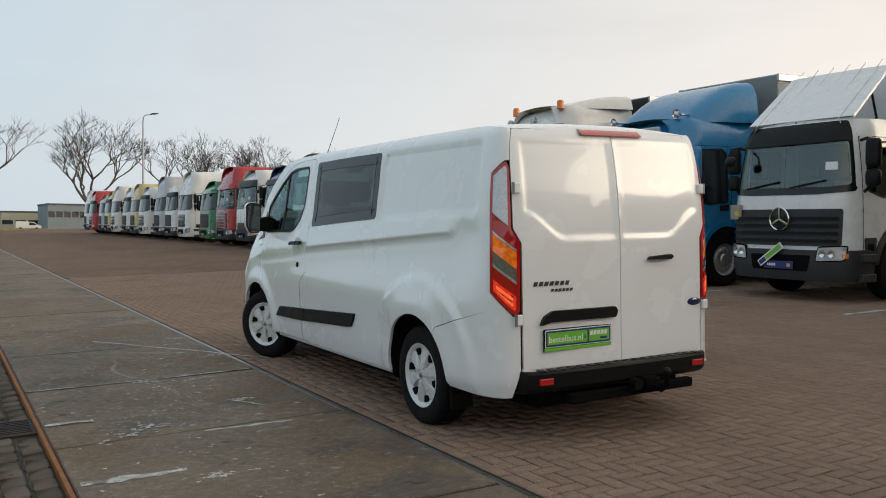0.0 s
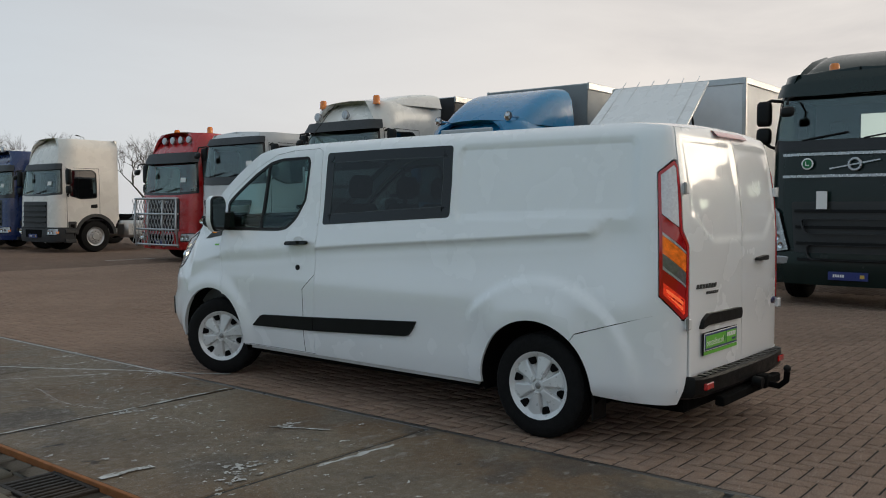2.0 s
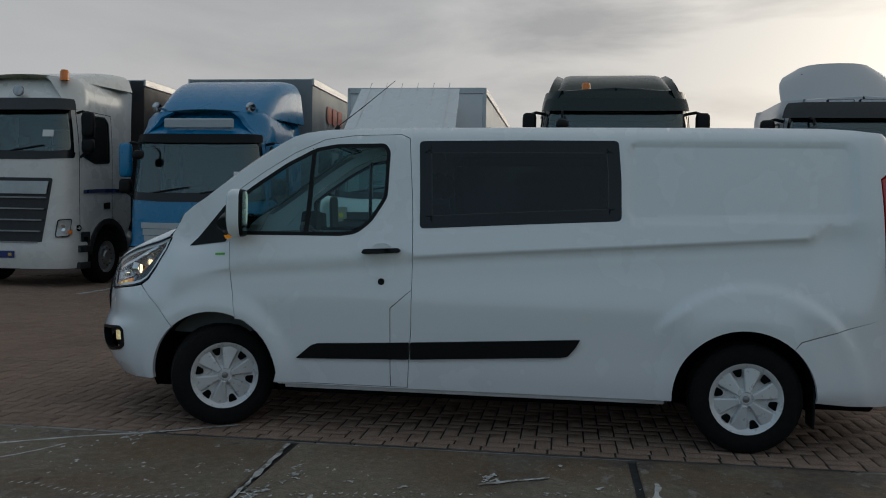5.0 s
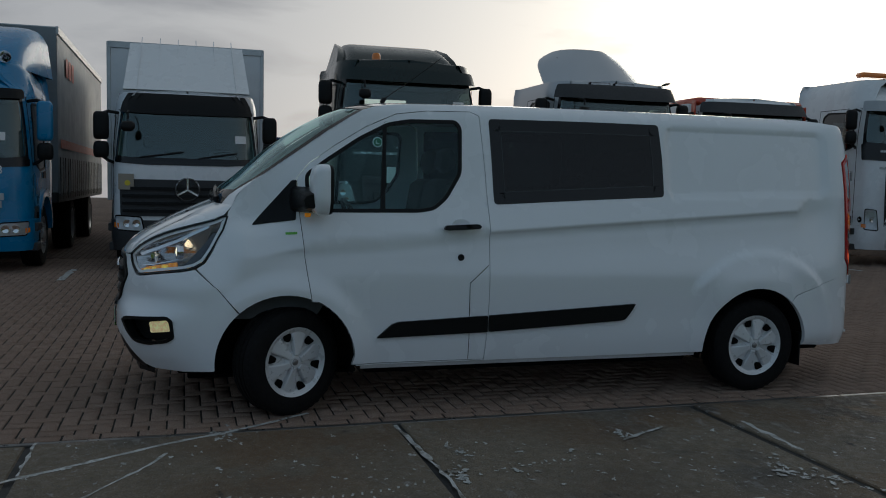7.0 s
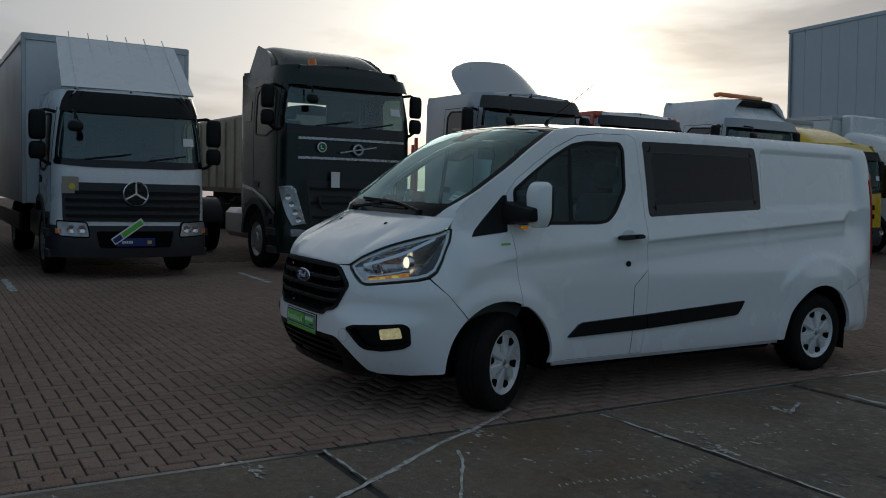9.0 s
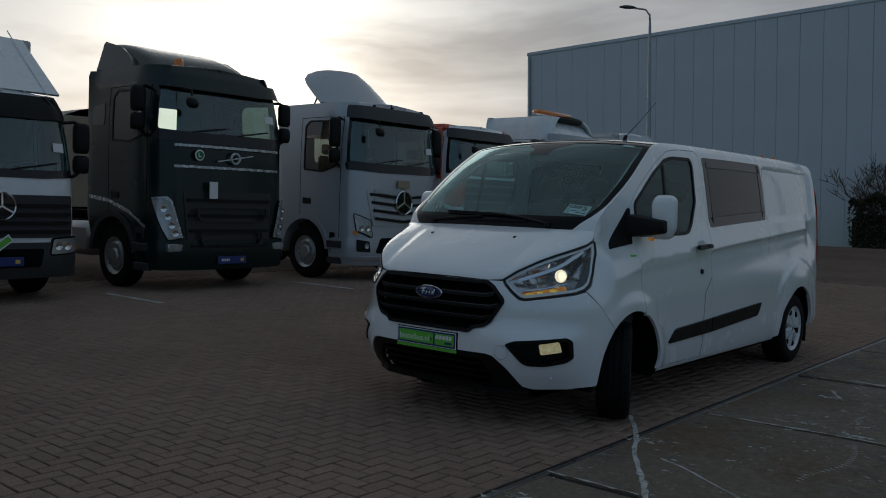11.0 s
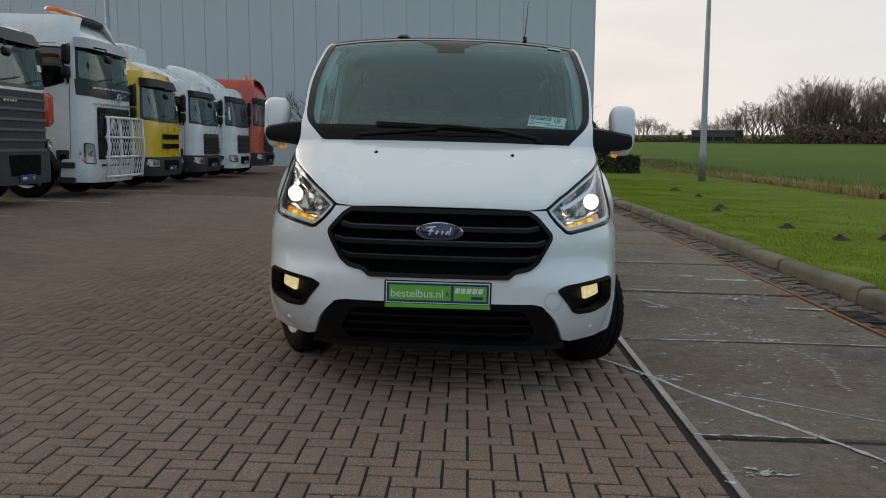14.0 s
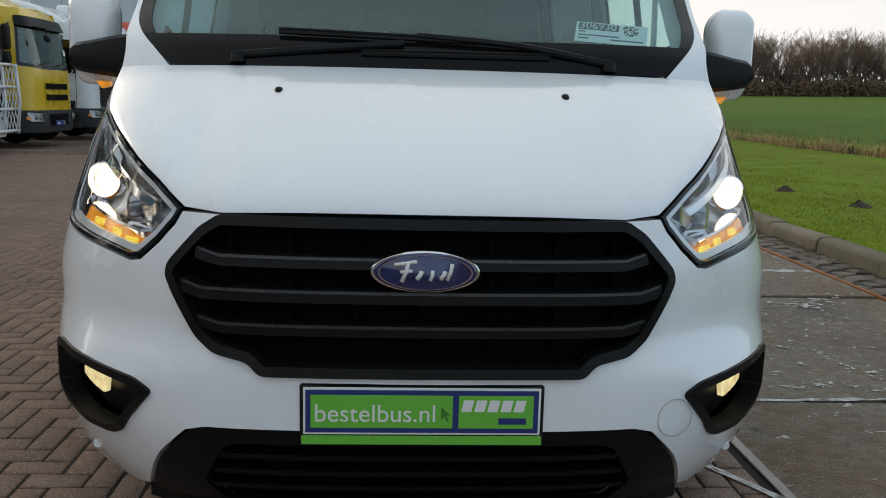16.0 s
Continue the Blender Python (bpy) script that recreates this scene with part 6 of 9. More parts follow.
    part("roof_pod", xf(lathe([(0, 0.02), (0.03, 0.015), (0.045, 0.0)], 14, "z"), pose(*top_point(uy(7.82), 0.42)) @ Matrix.Diagonal((1.0, 1.6, 1, 1))), BLACK, van, smooth=True)
    # stock sheet behind the screen
    sheet = pose(-0.572, Y(8.664), 1.408, 47, 0, 171) @ pose(0, 0, 0, 0, 0, -6)
    sh = part("paper_sheet", xf(box(-0.108, 0.108, 0.0, 0.085, -0.0006, 0.0006), sheet), mat("bright_paper", (0.9, 0.9, 0.9), 0.6, 0, 0.01), van, "white stock sheet standing behind the screen")
    part("number_field", xf(box(-0.100, 0.022, 0.053, 0.081, 0.0006, 0.0012), sheet), GLOSSBLACK, sh)
    lettering("306930", 0.110, (-0.096, 0.0575, 0.0014), sheet, TRIM_WHITE, sh, "stock_number")
    rnd = random.Random(5)
    cells = [box(0.034 + 0.0046 * i, 0.0386 + 0.0046 * i, 0.038 + 0.0046 * j, 0.0426 + 0.0046 * j, 0.0006, 0.0011) for i in range(10) for j in range(9) if rnd.random() < 0.5]
    part("code_patch", xf(join(*cells), sheet), GLOSSBLACK, sh)
    for x0, x1, y0 in ((-0.098, -0.078, 0.042), (-0.098, 0.026, 0.027), (-0.098, -0.066, 0.013), (0.0, 0.098, 0.013)):
        part("text_bar", xf(box(x0, x1, y0, y0 + 0.005, 0.0006, 0.0011), sheet), GREYPLASTIC, sh)
    part("screen_sticker", top_patch(head - 0.115, head - 0.085, -0.86, -0.76, 2, 4, -0.0035), mat("pale_sticker", (0.35, 0.5, 0.5), 0.5, 0, 0.05), ws, smooth=True)

    # -------- rear end
    step = []
    plan = [(-0.765, 4.245), (-0.735, 4.185), (-0.66, 4.152), (-0.4, 4.132), (0.0, 4.125), (0.4, 4.132), (0.66, 4.152), (0.735, 4.185), (0.765, 4.245)]
    rings = [[(x, Y(y) + dy, z) for x, y in plan] for z, dy in ((0.470, 0.07), (0.478, 0.024), (0.474, 0.008), (0.460, 0.0), (0.375, 0.004), (0.352, 0.02), (0.335, 0.07))]
    sp = part("rear_step", loft(rings, False, False), BLACK, van, "black ribbed rear step", angle=30)
    for k in range(18):
        x = -0.64 + 1.28 * k / 17
        part("step_rib", box(x - 0.025, x + 0.025, Y(4.150), Y(4.205), 0.475, 0.482, 0.003), BLACK, sp)
    for sgn in (1, -1):
        part("reflector", box(-sgn * 0.625 - 0.05, -sgn * 0.625 + 0.05, Y(4.138), Y(4.160), 0.395, 0.435, 0.004), RED_LENS, van, "red rear reflector")
        flip = (lambda q: list(q)) if sgn > 0 else mirrored
        corner = [(ur(0.752), 0.482), (ur(0.752), 0.80), (ur(0.79), 0.808), (uy(4.36), 0.842), (uy(4.6), 0.770), (uy(4.845), 0.695)] + arch(RR[0], RR[1], 131.5, 181, 10) + [(uy(4.735), 0.33), (uy(4.55), 0.315), (ur(0.86), 0.312), (ur(0.80), 0.315)]
        skin_part("rear_bumper_corner", VS, flip(corner), WHITE, van, (), 0.045, 0.0, 0.03, "white rear bumper corner")
        sx, sy, sz = VS.at(sgn * ur(0.82), 0.40, 0.001)
        part("parking_sensor", xf(lathe([(0, 0.003), (0.010, 0.003), (0.012, 0.0)], 14, "y"), pose(sx, sy - 0.002, sz)), WHITE, van, angle=40)
    part("lower_rear_panel", box(-0.74, 0.74, Y(4.222), Y(4.245), 0.43, 0.49, 0.004), WHITE, van)
    # third brake lamp over the doors
    rows = []
    for x in np.linspace(-0.25, 0.25, 13):
        p = VS.at(math.copysign(ur(abs(x)), -x), 1.905, 0.004)
        q = VS.at(math.copysign(ur(abs(x)), -x), 1.950, 0.004)
        rows.append([(x, p[1] - 0.0, 1.905), (x, p[1] - 0.022, 1.912), (x, q[1] - 0.018, 1.945), (x, q[1] + 0.02, 1.952)])
    part("brake_light", loft(rows, False, False), RED_LENS, van, "dark red high brake lamp", angle=40)
    # number plate lamp bar, handle, badges
    bar = rounded([(ur(0.63), 0.745), (ur(0.60), 0.80), (ur(0.54), 0.832), (ur(0.06), 0.832), (ur(0.045), 0.80), (ur(0.06), 0.765), (ur(0.55), 0.765)], 0.012)
    skin_part("plate_lamp_bar", VS, bar, BLACK, van, (), 0.05, 0.030, 0.03, "black number plate lamp bar")
    dealer_plate(van, Y(4.205), -0.345, 0.660, -1)
    hb = [(-ur(0.22), 1.115), (-ur(0.24), 1.135), (-ur(0.42), 1.145), (-ur(0.44), 1.13), (-ur(0.42), 1.112)]
    skin_part("door_handle", VS, rounded(hb, 0.01), BLACK, van, (), 0.05, 0.040, 0.03, "black rear door handle")
    ov = [(0.062 * math.cos(a), 0.026 * math.sin(a)) for a in np.linspace(0, 2 * math.pi, 28, endpoint=False)]
    bx, by, bz = VS.at(-ur(0.665), 0.815, 0.004)
    part("badge", xf(prism(ov, 0.0, 0.010, "y", 0.003), pose(bx, by - 0.008, bz)), MATS["badge_blue"], van, "blue oval badge", angle=50)
    for z, n, a0, w, h in ((0.985, 7, 0.668, 0.034, 0.026), (0.948, 6, 0.545, 0.024, 0.017)):
        for k in range(n):
            a1 = a0 - k * (w + 0.004)
            skin_part("letter_bar", VS, [(ur(a1), z), (ur(a1 - w * 0.72), z), (ur(a1 - w), z + h), (ur(a1 - w * 0.28), z + h)], GREYPLASTIC, van, (), 0.05, 0.010, 0.004)
    # tow bar
    tb = part("tow_bar", join(box(-0.46, 0.56, Y(4.12), Y(4.18), 0.265, 0.325, 0.008), box(0.10, 0.22, Y(4.06), Y(4.22), 0.29, 0.375, 0.012), tube([(0.16, Y(4.12), 0.32), (0.16, Y(4.0), 0.31), (0.16, Y(3.955), 0.35), (0.16, Y(3.95), 0.41)], 0.020, 10)), DARK, van, "black tow bar", angle=40)
    ball = lathe([(0.0, 0.025), (0.012, 0.022), (0.022, 0.012), (0.025, 0.0), (0.022, -0.012), (0.014, -0.022)], 16, "z")
    part("tow_ball", xf(ball, pose(0.16, Y(3.95), 0.43)), BLACK, tb, smooth=True)
    part("socket", xf(lathe([(0, -0.03), (0.035, -0.03), (0.035, 0.03), (0, 0.03)], 16, "y"), pose(0.03, Y(4.09), 0.345)), BLACK, tb, angle=40)

    # -------- underbody and cabin
    part("underbody", box(-0.60, 0.60, Y(4.30), Y(9.15), 0.22, 0.42, 0.02), DARK, van, "dark underbody")
    # unseen pieces set wide and low, added to deepen the shade under the van
    part("floor_pan", box(-0.87, 0.87, Y(5.66), Y(8.0), 0.235, 0.42, 0.02), DARK, van)
    part("fuel_tank", box(-0.30, 0.05, Y(5.7), Y(7.4), 0.175, 0.22, 0.02), DARK, van)
    part("engine_tray", box(-0.60, 0.60, Y(8.0), Y(9.08), 0.185, 0.22, 0.01), DARK, van)
    part("exhaust_pipe", tube([(0.35, Y(4.35), 0.26), (0.38, Y(5.6), 0.21), (0.40, Y(7.9), 0.21)], 0.05, 8), DARK, van, smooth=True)
    cab = mat("cabin_lining", (0.20, 0.21, 0.215), 0.85, 0, 0.1, 8)
    part("cabin_floor", join(box(-0.62, 0.62, Y(4.4), Y(8.6), 0.43, 0.50), box(-0.86, 0.86, Y(5.66), Y(8.0), 0.425, 0.495)), cab, van)
    part("headlining", box(-0.72, 0.72, Y(4.45), Y(7.75), 1.925, 1.94), mat("pale_headlining", (0.50, 0.50, 0.48), 0.9, 0, 0.06), van)
    part("bulkhead", box(-0.76, 0.76, Y(5.70), Y(5.73), 0.5, 1.92), cab, van)
    dash = part("dashboard", prism(rounded([(Y(8.85), 1.24), (Y(8.35), 1.27), (Y(8.12), 1.20), (Y(8.10), 0.95), (Y(8.30), 0.6), (Y(8.85), 0.6)], 0.05), -0.84, 0.84, "x"), mat("dashboard_grey", (0.085, 0.09, 0.092), 0.7, 0, 0.1, 8), van, "dark grey dashboard", angle=40)
    part("radio_screen", box(-0.06, 0.16, Y(8.085), Y(8.11), 1.08, 1.22, 0.01), GLOSSBLACK, dash)
    wheel = []
    ring = [(0.185 * math.cos(a), 0.0, 0.185 * math.sin(a)) for a in np.linspace(0, 2 * math.pi, 29)]
    steer = join(tube(ring, 0.015, 8), box(-0.17, 0.17, -0.015, 0.015, -0.025, 0.02, 0.01), box(-0.02, 0.02, -0.015, 0.015, -0.17, 0.0, 0.008), box(-0.06, 0.06, -0.03, 0.02, -0.05, 0.04, 0.02), tube([(0, 0.0, 0), (0, 0.35, 0)], 0.03, 8))
    part("steering_wheel", xf(steer, pose(-0.42, Y(7.98), 1.17, -28)), GREYPLASTIC, van, "dark steering wheel", angle=40)
    def seat(x, y, w):
        s = part("seat", join(box(x - w / 2, x + w / 2, Y(y) - 0.02, Y(y) + 0.50, 0.72, 0.90, 0.06), box(x - w / 2 + 0.03, x + w / 2 - 0.03, Y(y), Y(y) + 0.45, 0.5, 0.72, 0.02)), SEAT, van, "dark cloth seat", angle=40)
        back = xf(box(-w / 2, w / 2, -0.07, 0.07, 0.0, 0.66, 0.06), pose(x, Y(y) + 0.02, 0.84, 10))
        part("seat_back", back, SEAT, s, angle=40)
        part("headrest", xf(box(-0.13, 0.13, -0.05, 0.05, 0.0, 0.19, 0.05), pose(x, Y(y) - 0.115, 1.535, 8)), SEAT, s, angle=40)
    for x, w in ((-0.45, 0.50), (0.12, 0.46), (0.58, 0.46)):
        seat(x, 7.32, w)
    for x in (-0.5, 0.0, 0.5):
        seat(x, 6.05, 0.47)
    return van


def thing_part(name, parent):
    ob = new(name)
    ob.parent = parent
    return ob


def grow(poly, d):
    """A polygon pushed outwards (or inwards) by d."""
    n = len(poly)
    area = sum(poly[k][0] * poly[(k + 1) % n][1] - poly[(k + 1) % n][0] * poly[k][1] for k in range(n))
    s, out = (1 if area > 0 else -1), []
    for k in range(n):
        a, p, b = Vector(poly[k - 1]), Vector(poly[k]), Vector(poly[(k + 1) % n])
        e0, e1 = (p - a).normalized(), (b - p).normalized()
        n0, n1 = Vector((e0.y, -e0.x)) * s, Vector((e1.y, -e1.x)) * s
        m = (n0 + n1)
        m = m.normalized() if m.length > 1e-6 else n0
        c = max(0.45, m.dot(n0))
        q = p + m * (d / c)
        out.append((q.x, q.y))
    return out


def clip_band(poly, z0, z1):
    """The part of a polygon between two heights."""
    def cut(ps, keep, z):
        out = []
        for a, b in zip(ps, ps[1:] + ps[:1]):
            if keep(a[1]):
                out.append(a)
            if keep(a[1]) != keep(b[1]):
                t = (z - a[1]) / (b[1] - a[1])
                out.append((a[0] + (b[0] - a[0]) * t, z))
        return out
    return cut(cut(list(poly), lambda z: z >= z0, z0), lambda z: z <= z1, z1)


build_van()

# ================================================================ trucks
TGLASS = mat("truck_glass", (0.012, 0.020, 0.022), 0.03, 0, 0.1, 3, spec=0.8, rvar=0.01)
TPANE = glass("truck_pane", (0.55, 0.69, 0.66), 0.02, 1.75, (0.86, 1.0, 0.98))
DPANE = glass("truck_door_pane", (0.055, 0.075, 0.072), 0.02, 1.6)
LINING = mat("cab_lining", (0.05, 0.052, 0.055), 0.85, 0, 0.15, 6)
TLAMP = mat("truck_lamp_glass", (0.42, 0.43, 0.45), 0.15, 0.5, 0.35, 18, coat=0.6)
ALU = mat("brushed_aluminium", (0.50, 0.51, 0.52), 0.38, 0.7, 0.12, 9, dirt=0.3, dirt_c=(0.2, 0.18, 0.16))
WOODN = mat("tarpaulin_black", (0.025, 0.024, 0.024), 0.55, 0, 0.3, 3, bump=0.3, bscale=12)


def truck_wheel(parent, x, y, left, r=0.50, w=0.29, dual=False, rim=ALU):
    """A road wheel; the front ones show their nuts."""
    m = pose(x, y, r, 0, 0, 0 if left else 180)
    prof = [(0.29, w / 2 - 0.02), (0.31, w / 2), (0.40, w / 2 + 0.01), (r - 0.03, w / 2 - 0.005), (r - 0.004, w / 2 - 0.04), (r, 0.06), (r - 0.012, 0.05), (r - 0.012, 0.04), (r, 0.03), (r, -0.03), (r - 0.012, -0.04), (r - 0.012, -0.05), (r, -0.06), (r - 0.004, -w / 2 + 0.04), (r - 0.03, -w / 2 + 0.005), (0.40, -w / 2 - 0.01), (0.31, -w / 2), (0.29, -w / 2 + 0.02)]
    wh = part("wheel", xf(lathe(prof, 32, "x"), m), RUBBER, parent, "large black truck tyre", angle=35)
    d = 0.08 if dual else -0.02
    part("rim", xf(lathe([(0.0, -w / 2 + d), (0.10, -w / 2 + d), (0.12, -w / 2 + d + 0.03), (0.20, -w / 2 + d + 0.03), (0.25, -w / 2 + 0.05), (0.285, -w / 2 + 0.005), (0.30, -w / 2 + 0.0)], 28, "x"), m), rim, wh, "worn steel rim", angle=35)
    if not dual:
        global NUT
        if NUT is None:
            NUT = mesh("wheel_nut", lathe([(0.0, -0.02), (0.014, -0.02), (0.014, 0.02)], 6, "x"), STEEL)
        for k in range(10):
            nut = new("wheel_nut", NUT)
            nut.parent = wh
            nut.matrix_local = m @ pose(-w / 2 + d + 0.02, 0, 0, 36 * k) @ pose(0, 0, 0.165)


NUT = None


def build_truck(name, x, y, s, turn=90.0):
    """A forward-control lorry. s is its description; its front stands at x and it looks to -x."""
    near = s.get("near", True)
    label = s["label"]
    tr = thing(name, pose(x, y, 0, 0, 0, turn), label, "truck", "trucks in the row")
    half, depth, h = s.get("half", 1.24), s.get("depth", 2.15), s["h"]
    ws0, ws1 = s.get("ws", (1.75, 2.60))
    col, gcol, bcol = s["col"], s.get("grille", BLACK), s.get("bumper", GREYPLASTIC)
    rake = s.get("rake", 0.13)
    front = lerp_table([(0.3, 0.06), (0.45, 0.0), (0.9, 0.015), (1.5, 0.03), (ws0, 0.05), (ws1, 0.05 + rake), (ws1 + 0.12, 0.10 + rake)] + ([(h - 0.30, 0.30 + rake), (h - 0.08, 0.50 + rake), (h, 0.66 + rake)] if h - ws1 > 0.5 else [(h, 0.24 + rake)]))
    sides = lerp_table([(0.3, 0.03), (0.8, 0.0), (ws0, 0.0), (ws1, 0.035), (ws1 + 0.15, 0.05)] + ([(h - 0.3, 0.08), (h - 0.07, 0.15), (h, 0.24)] if h - ws1 > 0.5 else [(h, 0.10)]))

    def inset(u, z, yy):
        k = sm(-0.75, -0.12, yy)
        kr = sm(-depth + 0.1, -depth, yy)
        return (sides(z) * (1 - k) + front(z) * k) * (1 - kr * 0.6)

    sk = Skin([(0, 0), (0.45, -0.008), (0.80, -0.035), (half - 0.22, -0.08), (half - 0.09, -0.17), (half - 0.025, -0.34), (half, -0.70), (half, -1.4), (half, -depth), (half - 0.05, -depth - 0.06), (0.6, -depth - 0.07), (0, -depth - 0.07)], inset)
    ua, uy = sk.ua, sk.uy
    step = 0.13 if near else 0.22
    sym = lambda q: [(-u, z) for u, z in q] + [(u, z) for u, z in q[::-1]]
    # body shell: from the front's foot up over the doors, cut for the front wheel
    wa = -s.get("axle", 1.38)
    wsx = s.get("wsx", 1.10)
    def scr(m, a):
        q = [(uy(-0.33) - a * 1.0, ws1 - a), (uy(-0.30) - a, ws0 + a + 0.03), (ua(0.6), ws0 + a - 0.02)]
        return [(-u, z) for u, z in q] + [(u, z) for u, z in q[::-1]]
    dw = rounded([(uy(-0.55), ws0 - 0.04), (uy(-0.57), ws1 - 0.06), (uy(-1.30), ws1 - 0.03), (uy(-1.42), ws1 - 0.12), (uy(-1.42), ws0 - 0.10), (uy(-0.90), ws0 - 0.14)], 0.05)
    tail = [(sk.end - 0.01, 1.05), (sk.end - 0.01, h)]
    if near and not s.get("body_close"):
        zb, zt, un = ws0 + 0.06, ws0 + 0.58, sk.ur(0.42)
        tail = [(sk.end - 0.01, 1.05), (sk.end - 0.01, zb), (un, zb), (un, zt), (sk.end - 0.01, zt), (sk.end - 0.01, h)]
    lo = [(ua(0.9), 0.78), (uy(-0.28), 0.78), (uy(-0.32), 0.60), (uy(wa + 0.66), 0.60)] + [(uy(yy), zz) for yy, zz in arc(wa, 0.52, 0.62, 8, 168, 8)] + [(uy(-depth), 1.02)] + tail
    cut = [rounded(scr(0, 0.02), 0.06), grow(dw, -0.012), mirrored(grow(dw, -0.012))] if near else ()
    body = sk.panel([(-u, z) for u, z in lo] + [(u, z) for u, z in lo[::-1]], cut, step, 0, 0.03)
    cabp = part("cab", body, col, tr, s.get("cab_label", ""), angle=35)
    if near:
        # what shows through the glass: dashboard, seats, wheel, lining
        w0 = half - 0.14
        part("cab_floor", box(-w0, w0, -depth + 0.05, -0.25, 0.98, 1.04), LINING, cabp)
        part("cab_headlining", box(-w0, w0, -depth + 0.05, -0.45, ws1 + 0.04, ws1 + 0.08), LINING, cabp)
        part("dashboard", box(-w0 + 0.03, w0 - 0.03, -0.80, -0.28, ws0 - 0.50, ws0 - 0.06, 0.08), LINING, cabp, angle=40)
        for sx in (-0.58, 0.58):
            seat = part("seat", join(box(sx - 0.25, sx + 0.25, -1.45, -0.95, ws0 - 0.65, ws0 - 0.45, 0.06), xf(box(-0.24, 0.24, -0.07, 0.07, 0.0, 0.68, 0.06), pose(sx, -1.42, ws0 - 0.48, 8))), SEAT, cabp, "dark cab seat", angle=40)
            part("headrest", box(sx - 0.13, sx + 0.13, -1.58, -1.48, ws0 + 0.22, ws0 + 0.42, 0.04), SEAT, seat, angle=40)
        wheel_ring = [(0.22 * math.cos(a), 0.0, 0.22 * math.sin(a)) for a in np.linspace(0, 2 * math.pi, 21)]
        part("steering_wheel", xf(join(tube(wheel_ring, 0.017, 6), box(-0.2, 0.2, -0.015, 0.015, -0.03, 0.03, 0.01)), pose(-0.58, -0.82, ws0 + 0.02, -50)), BLACK, cabp, angle=40)
        wz = (ws0 + 0.06, ws0 + 0.58) if not s.get("body_close") else (ws0 + 0.5, ws0 + 0.5)
        part("cab_back_lining", join(box(-w0, w0, -depth + 0.02, -depth + 0.05, 1.0, wz[0]), box(-w0, w0, -depth + 0.02, -depth + 0.05, wz[1], ws1 + 0.04), box(-w0, -0.40, -depth + 0.02, -depth + 0.05, wz[0], wz[1]), box(0.40, w0, -depth + 0.02, -depth + 0.05, wz[0], wz[1])), LINING, cabp)
    rows = [[(t * abs(sk.at(u, h)[0]), sk.at(u, h)[1], h + 0.05 * (1 - t * t) - 0.002) for t in np.linspace(-1, 1, 9)] for u in [0.02, 0.3, 0.7] + list(np.linspace(1.0, sk.end - 0.02, 8))]
    part("cab_roof", loft(rows, False, False), col, cabp, smooth=True)
    # windscreen with black surround
    if near:
        skin_part("screen_surround", sk, rounded(scr(0, -0.03), 0.04), s.get("surround", GLOSSBLACK), tr, [rounded(scr(0, 0.03), 0.06)], step, 0.006, 0.02)
        wsn = skin_part("windscreen", sk, rounded(scr(0, 0.01), 0.06), TPANE, tr, (), step, -0.002, 0.0, "tinted windscreen")
    else:
        skin_part("screen_surround", sk, rounded(scr(0, -0.03), 0.04), s.get("surround", GLOSSBLACK), tr, (), step, 0.006, 0.02)
        wsn = skin_part("windscreen", sk, rounded(scr(0, 0.015), 0.06), TGLASS, tr, (), step, 0.012, 0.01, "dark reflecting windscreen")
    if near:
        skin_part("paper_sheet", sk, [(ua(0.72), ws0 + 0.28), (ua(0.92), ws0 + 0.28), (ua(0.92), ws0 + 0.40), (ua(0.72), ws0 + 0.40)], TRIM_WHITE, wsn, (), 0.2, 0.014, 0.0)
        for a0, a1 in ((-0.75, -0.15), (0.05, 0.70)):
            pts = [sk.at(-math.copysign(ua(abs(a0 + (a1 - a0) * t)), a0 + (a1 - a0) * t), ws0 + 0.03 + 0.10 * (1 - t), 0.03) for t in np.linspace(0, 1, 5)]
            part("wiper", tube(pts, 0.012, 5), BLACK, wsn)
    if s.get("cowl"):
        q = [(uy(-0.36), ws0 + 0.03), (uy(-0.33), ws0 + 0.02 - s["cowl"]), (ua(0.6), ws0 - 0.02 - s["cowl"])]
        skin_part("screen_cowl", sk, rounded([(-u, z) for u, z in q] + [(u, z) for u, z in q[::-1]], 0.03), GLOSSBLACK, tr, (), step, 0.010, 0.02, "black panel under the screen")
    # visor
    if s.get("visor"):
        vm, vz0, vz1, vo = s["visor"]
        q = [(uy(-0.38), vz1), (uy(-0.34), vz0), (ua(0.5), vz0 - 0.02)]
        skin_part("sun_visor", sk, rounded([(-u, z) for u, z in q] + [(u, z) for u, z in q[::-1]], 0.03), vm, tr, (), step, vo, 0.03, s.get("visor_label", ""))
    # grille with slats
    ga, gz0, gz1 = s.get("gr", (0.70, 0.85, 1.50))
    tap = s.get("taper", 0.0)
    gp = skin_part("grille", sk, rounded(sym([(ua(ga), gz1), (ua(ga - tap), gz0)]), 0.05), gcol, tr, (), step, 0.012, 0.03, s.get("grille_label", "dark slatted grille"))
    nsl = s.get("slats", 5)
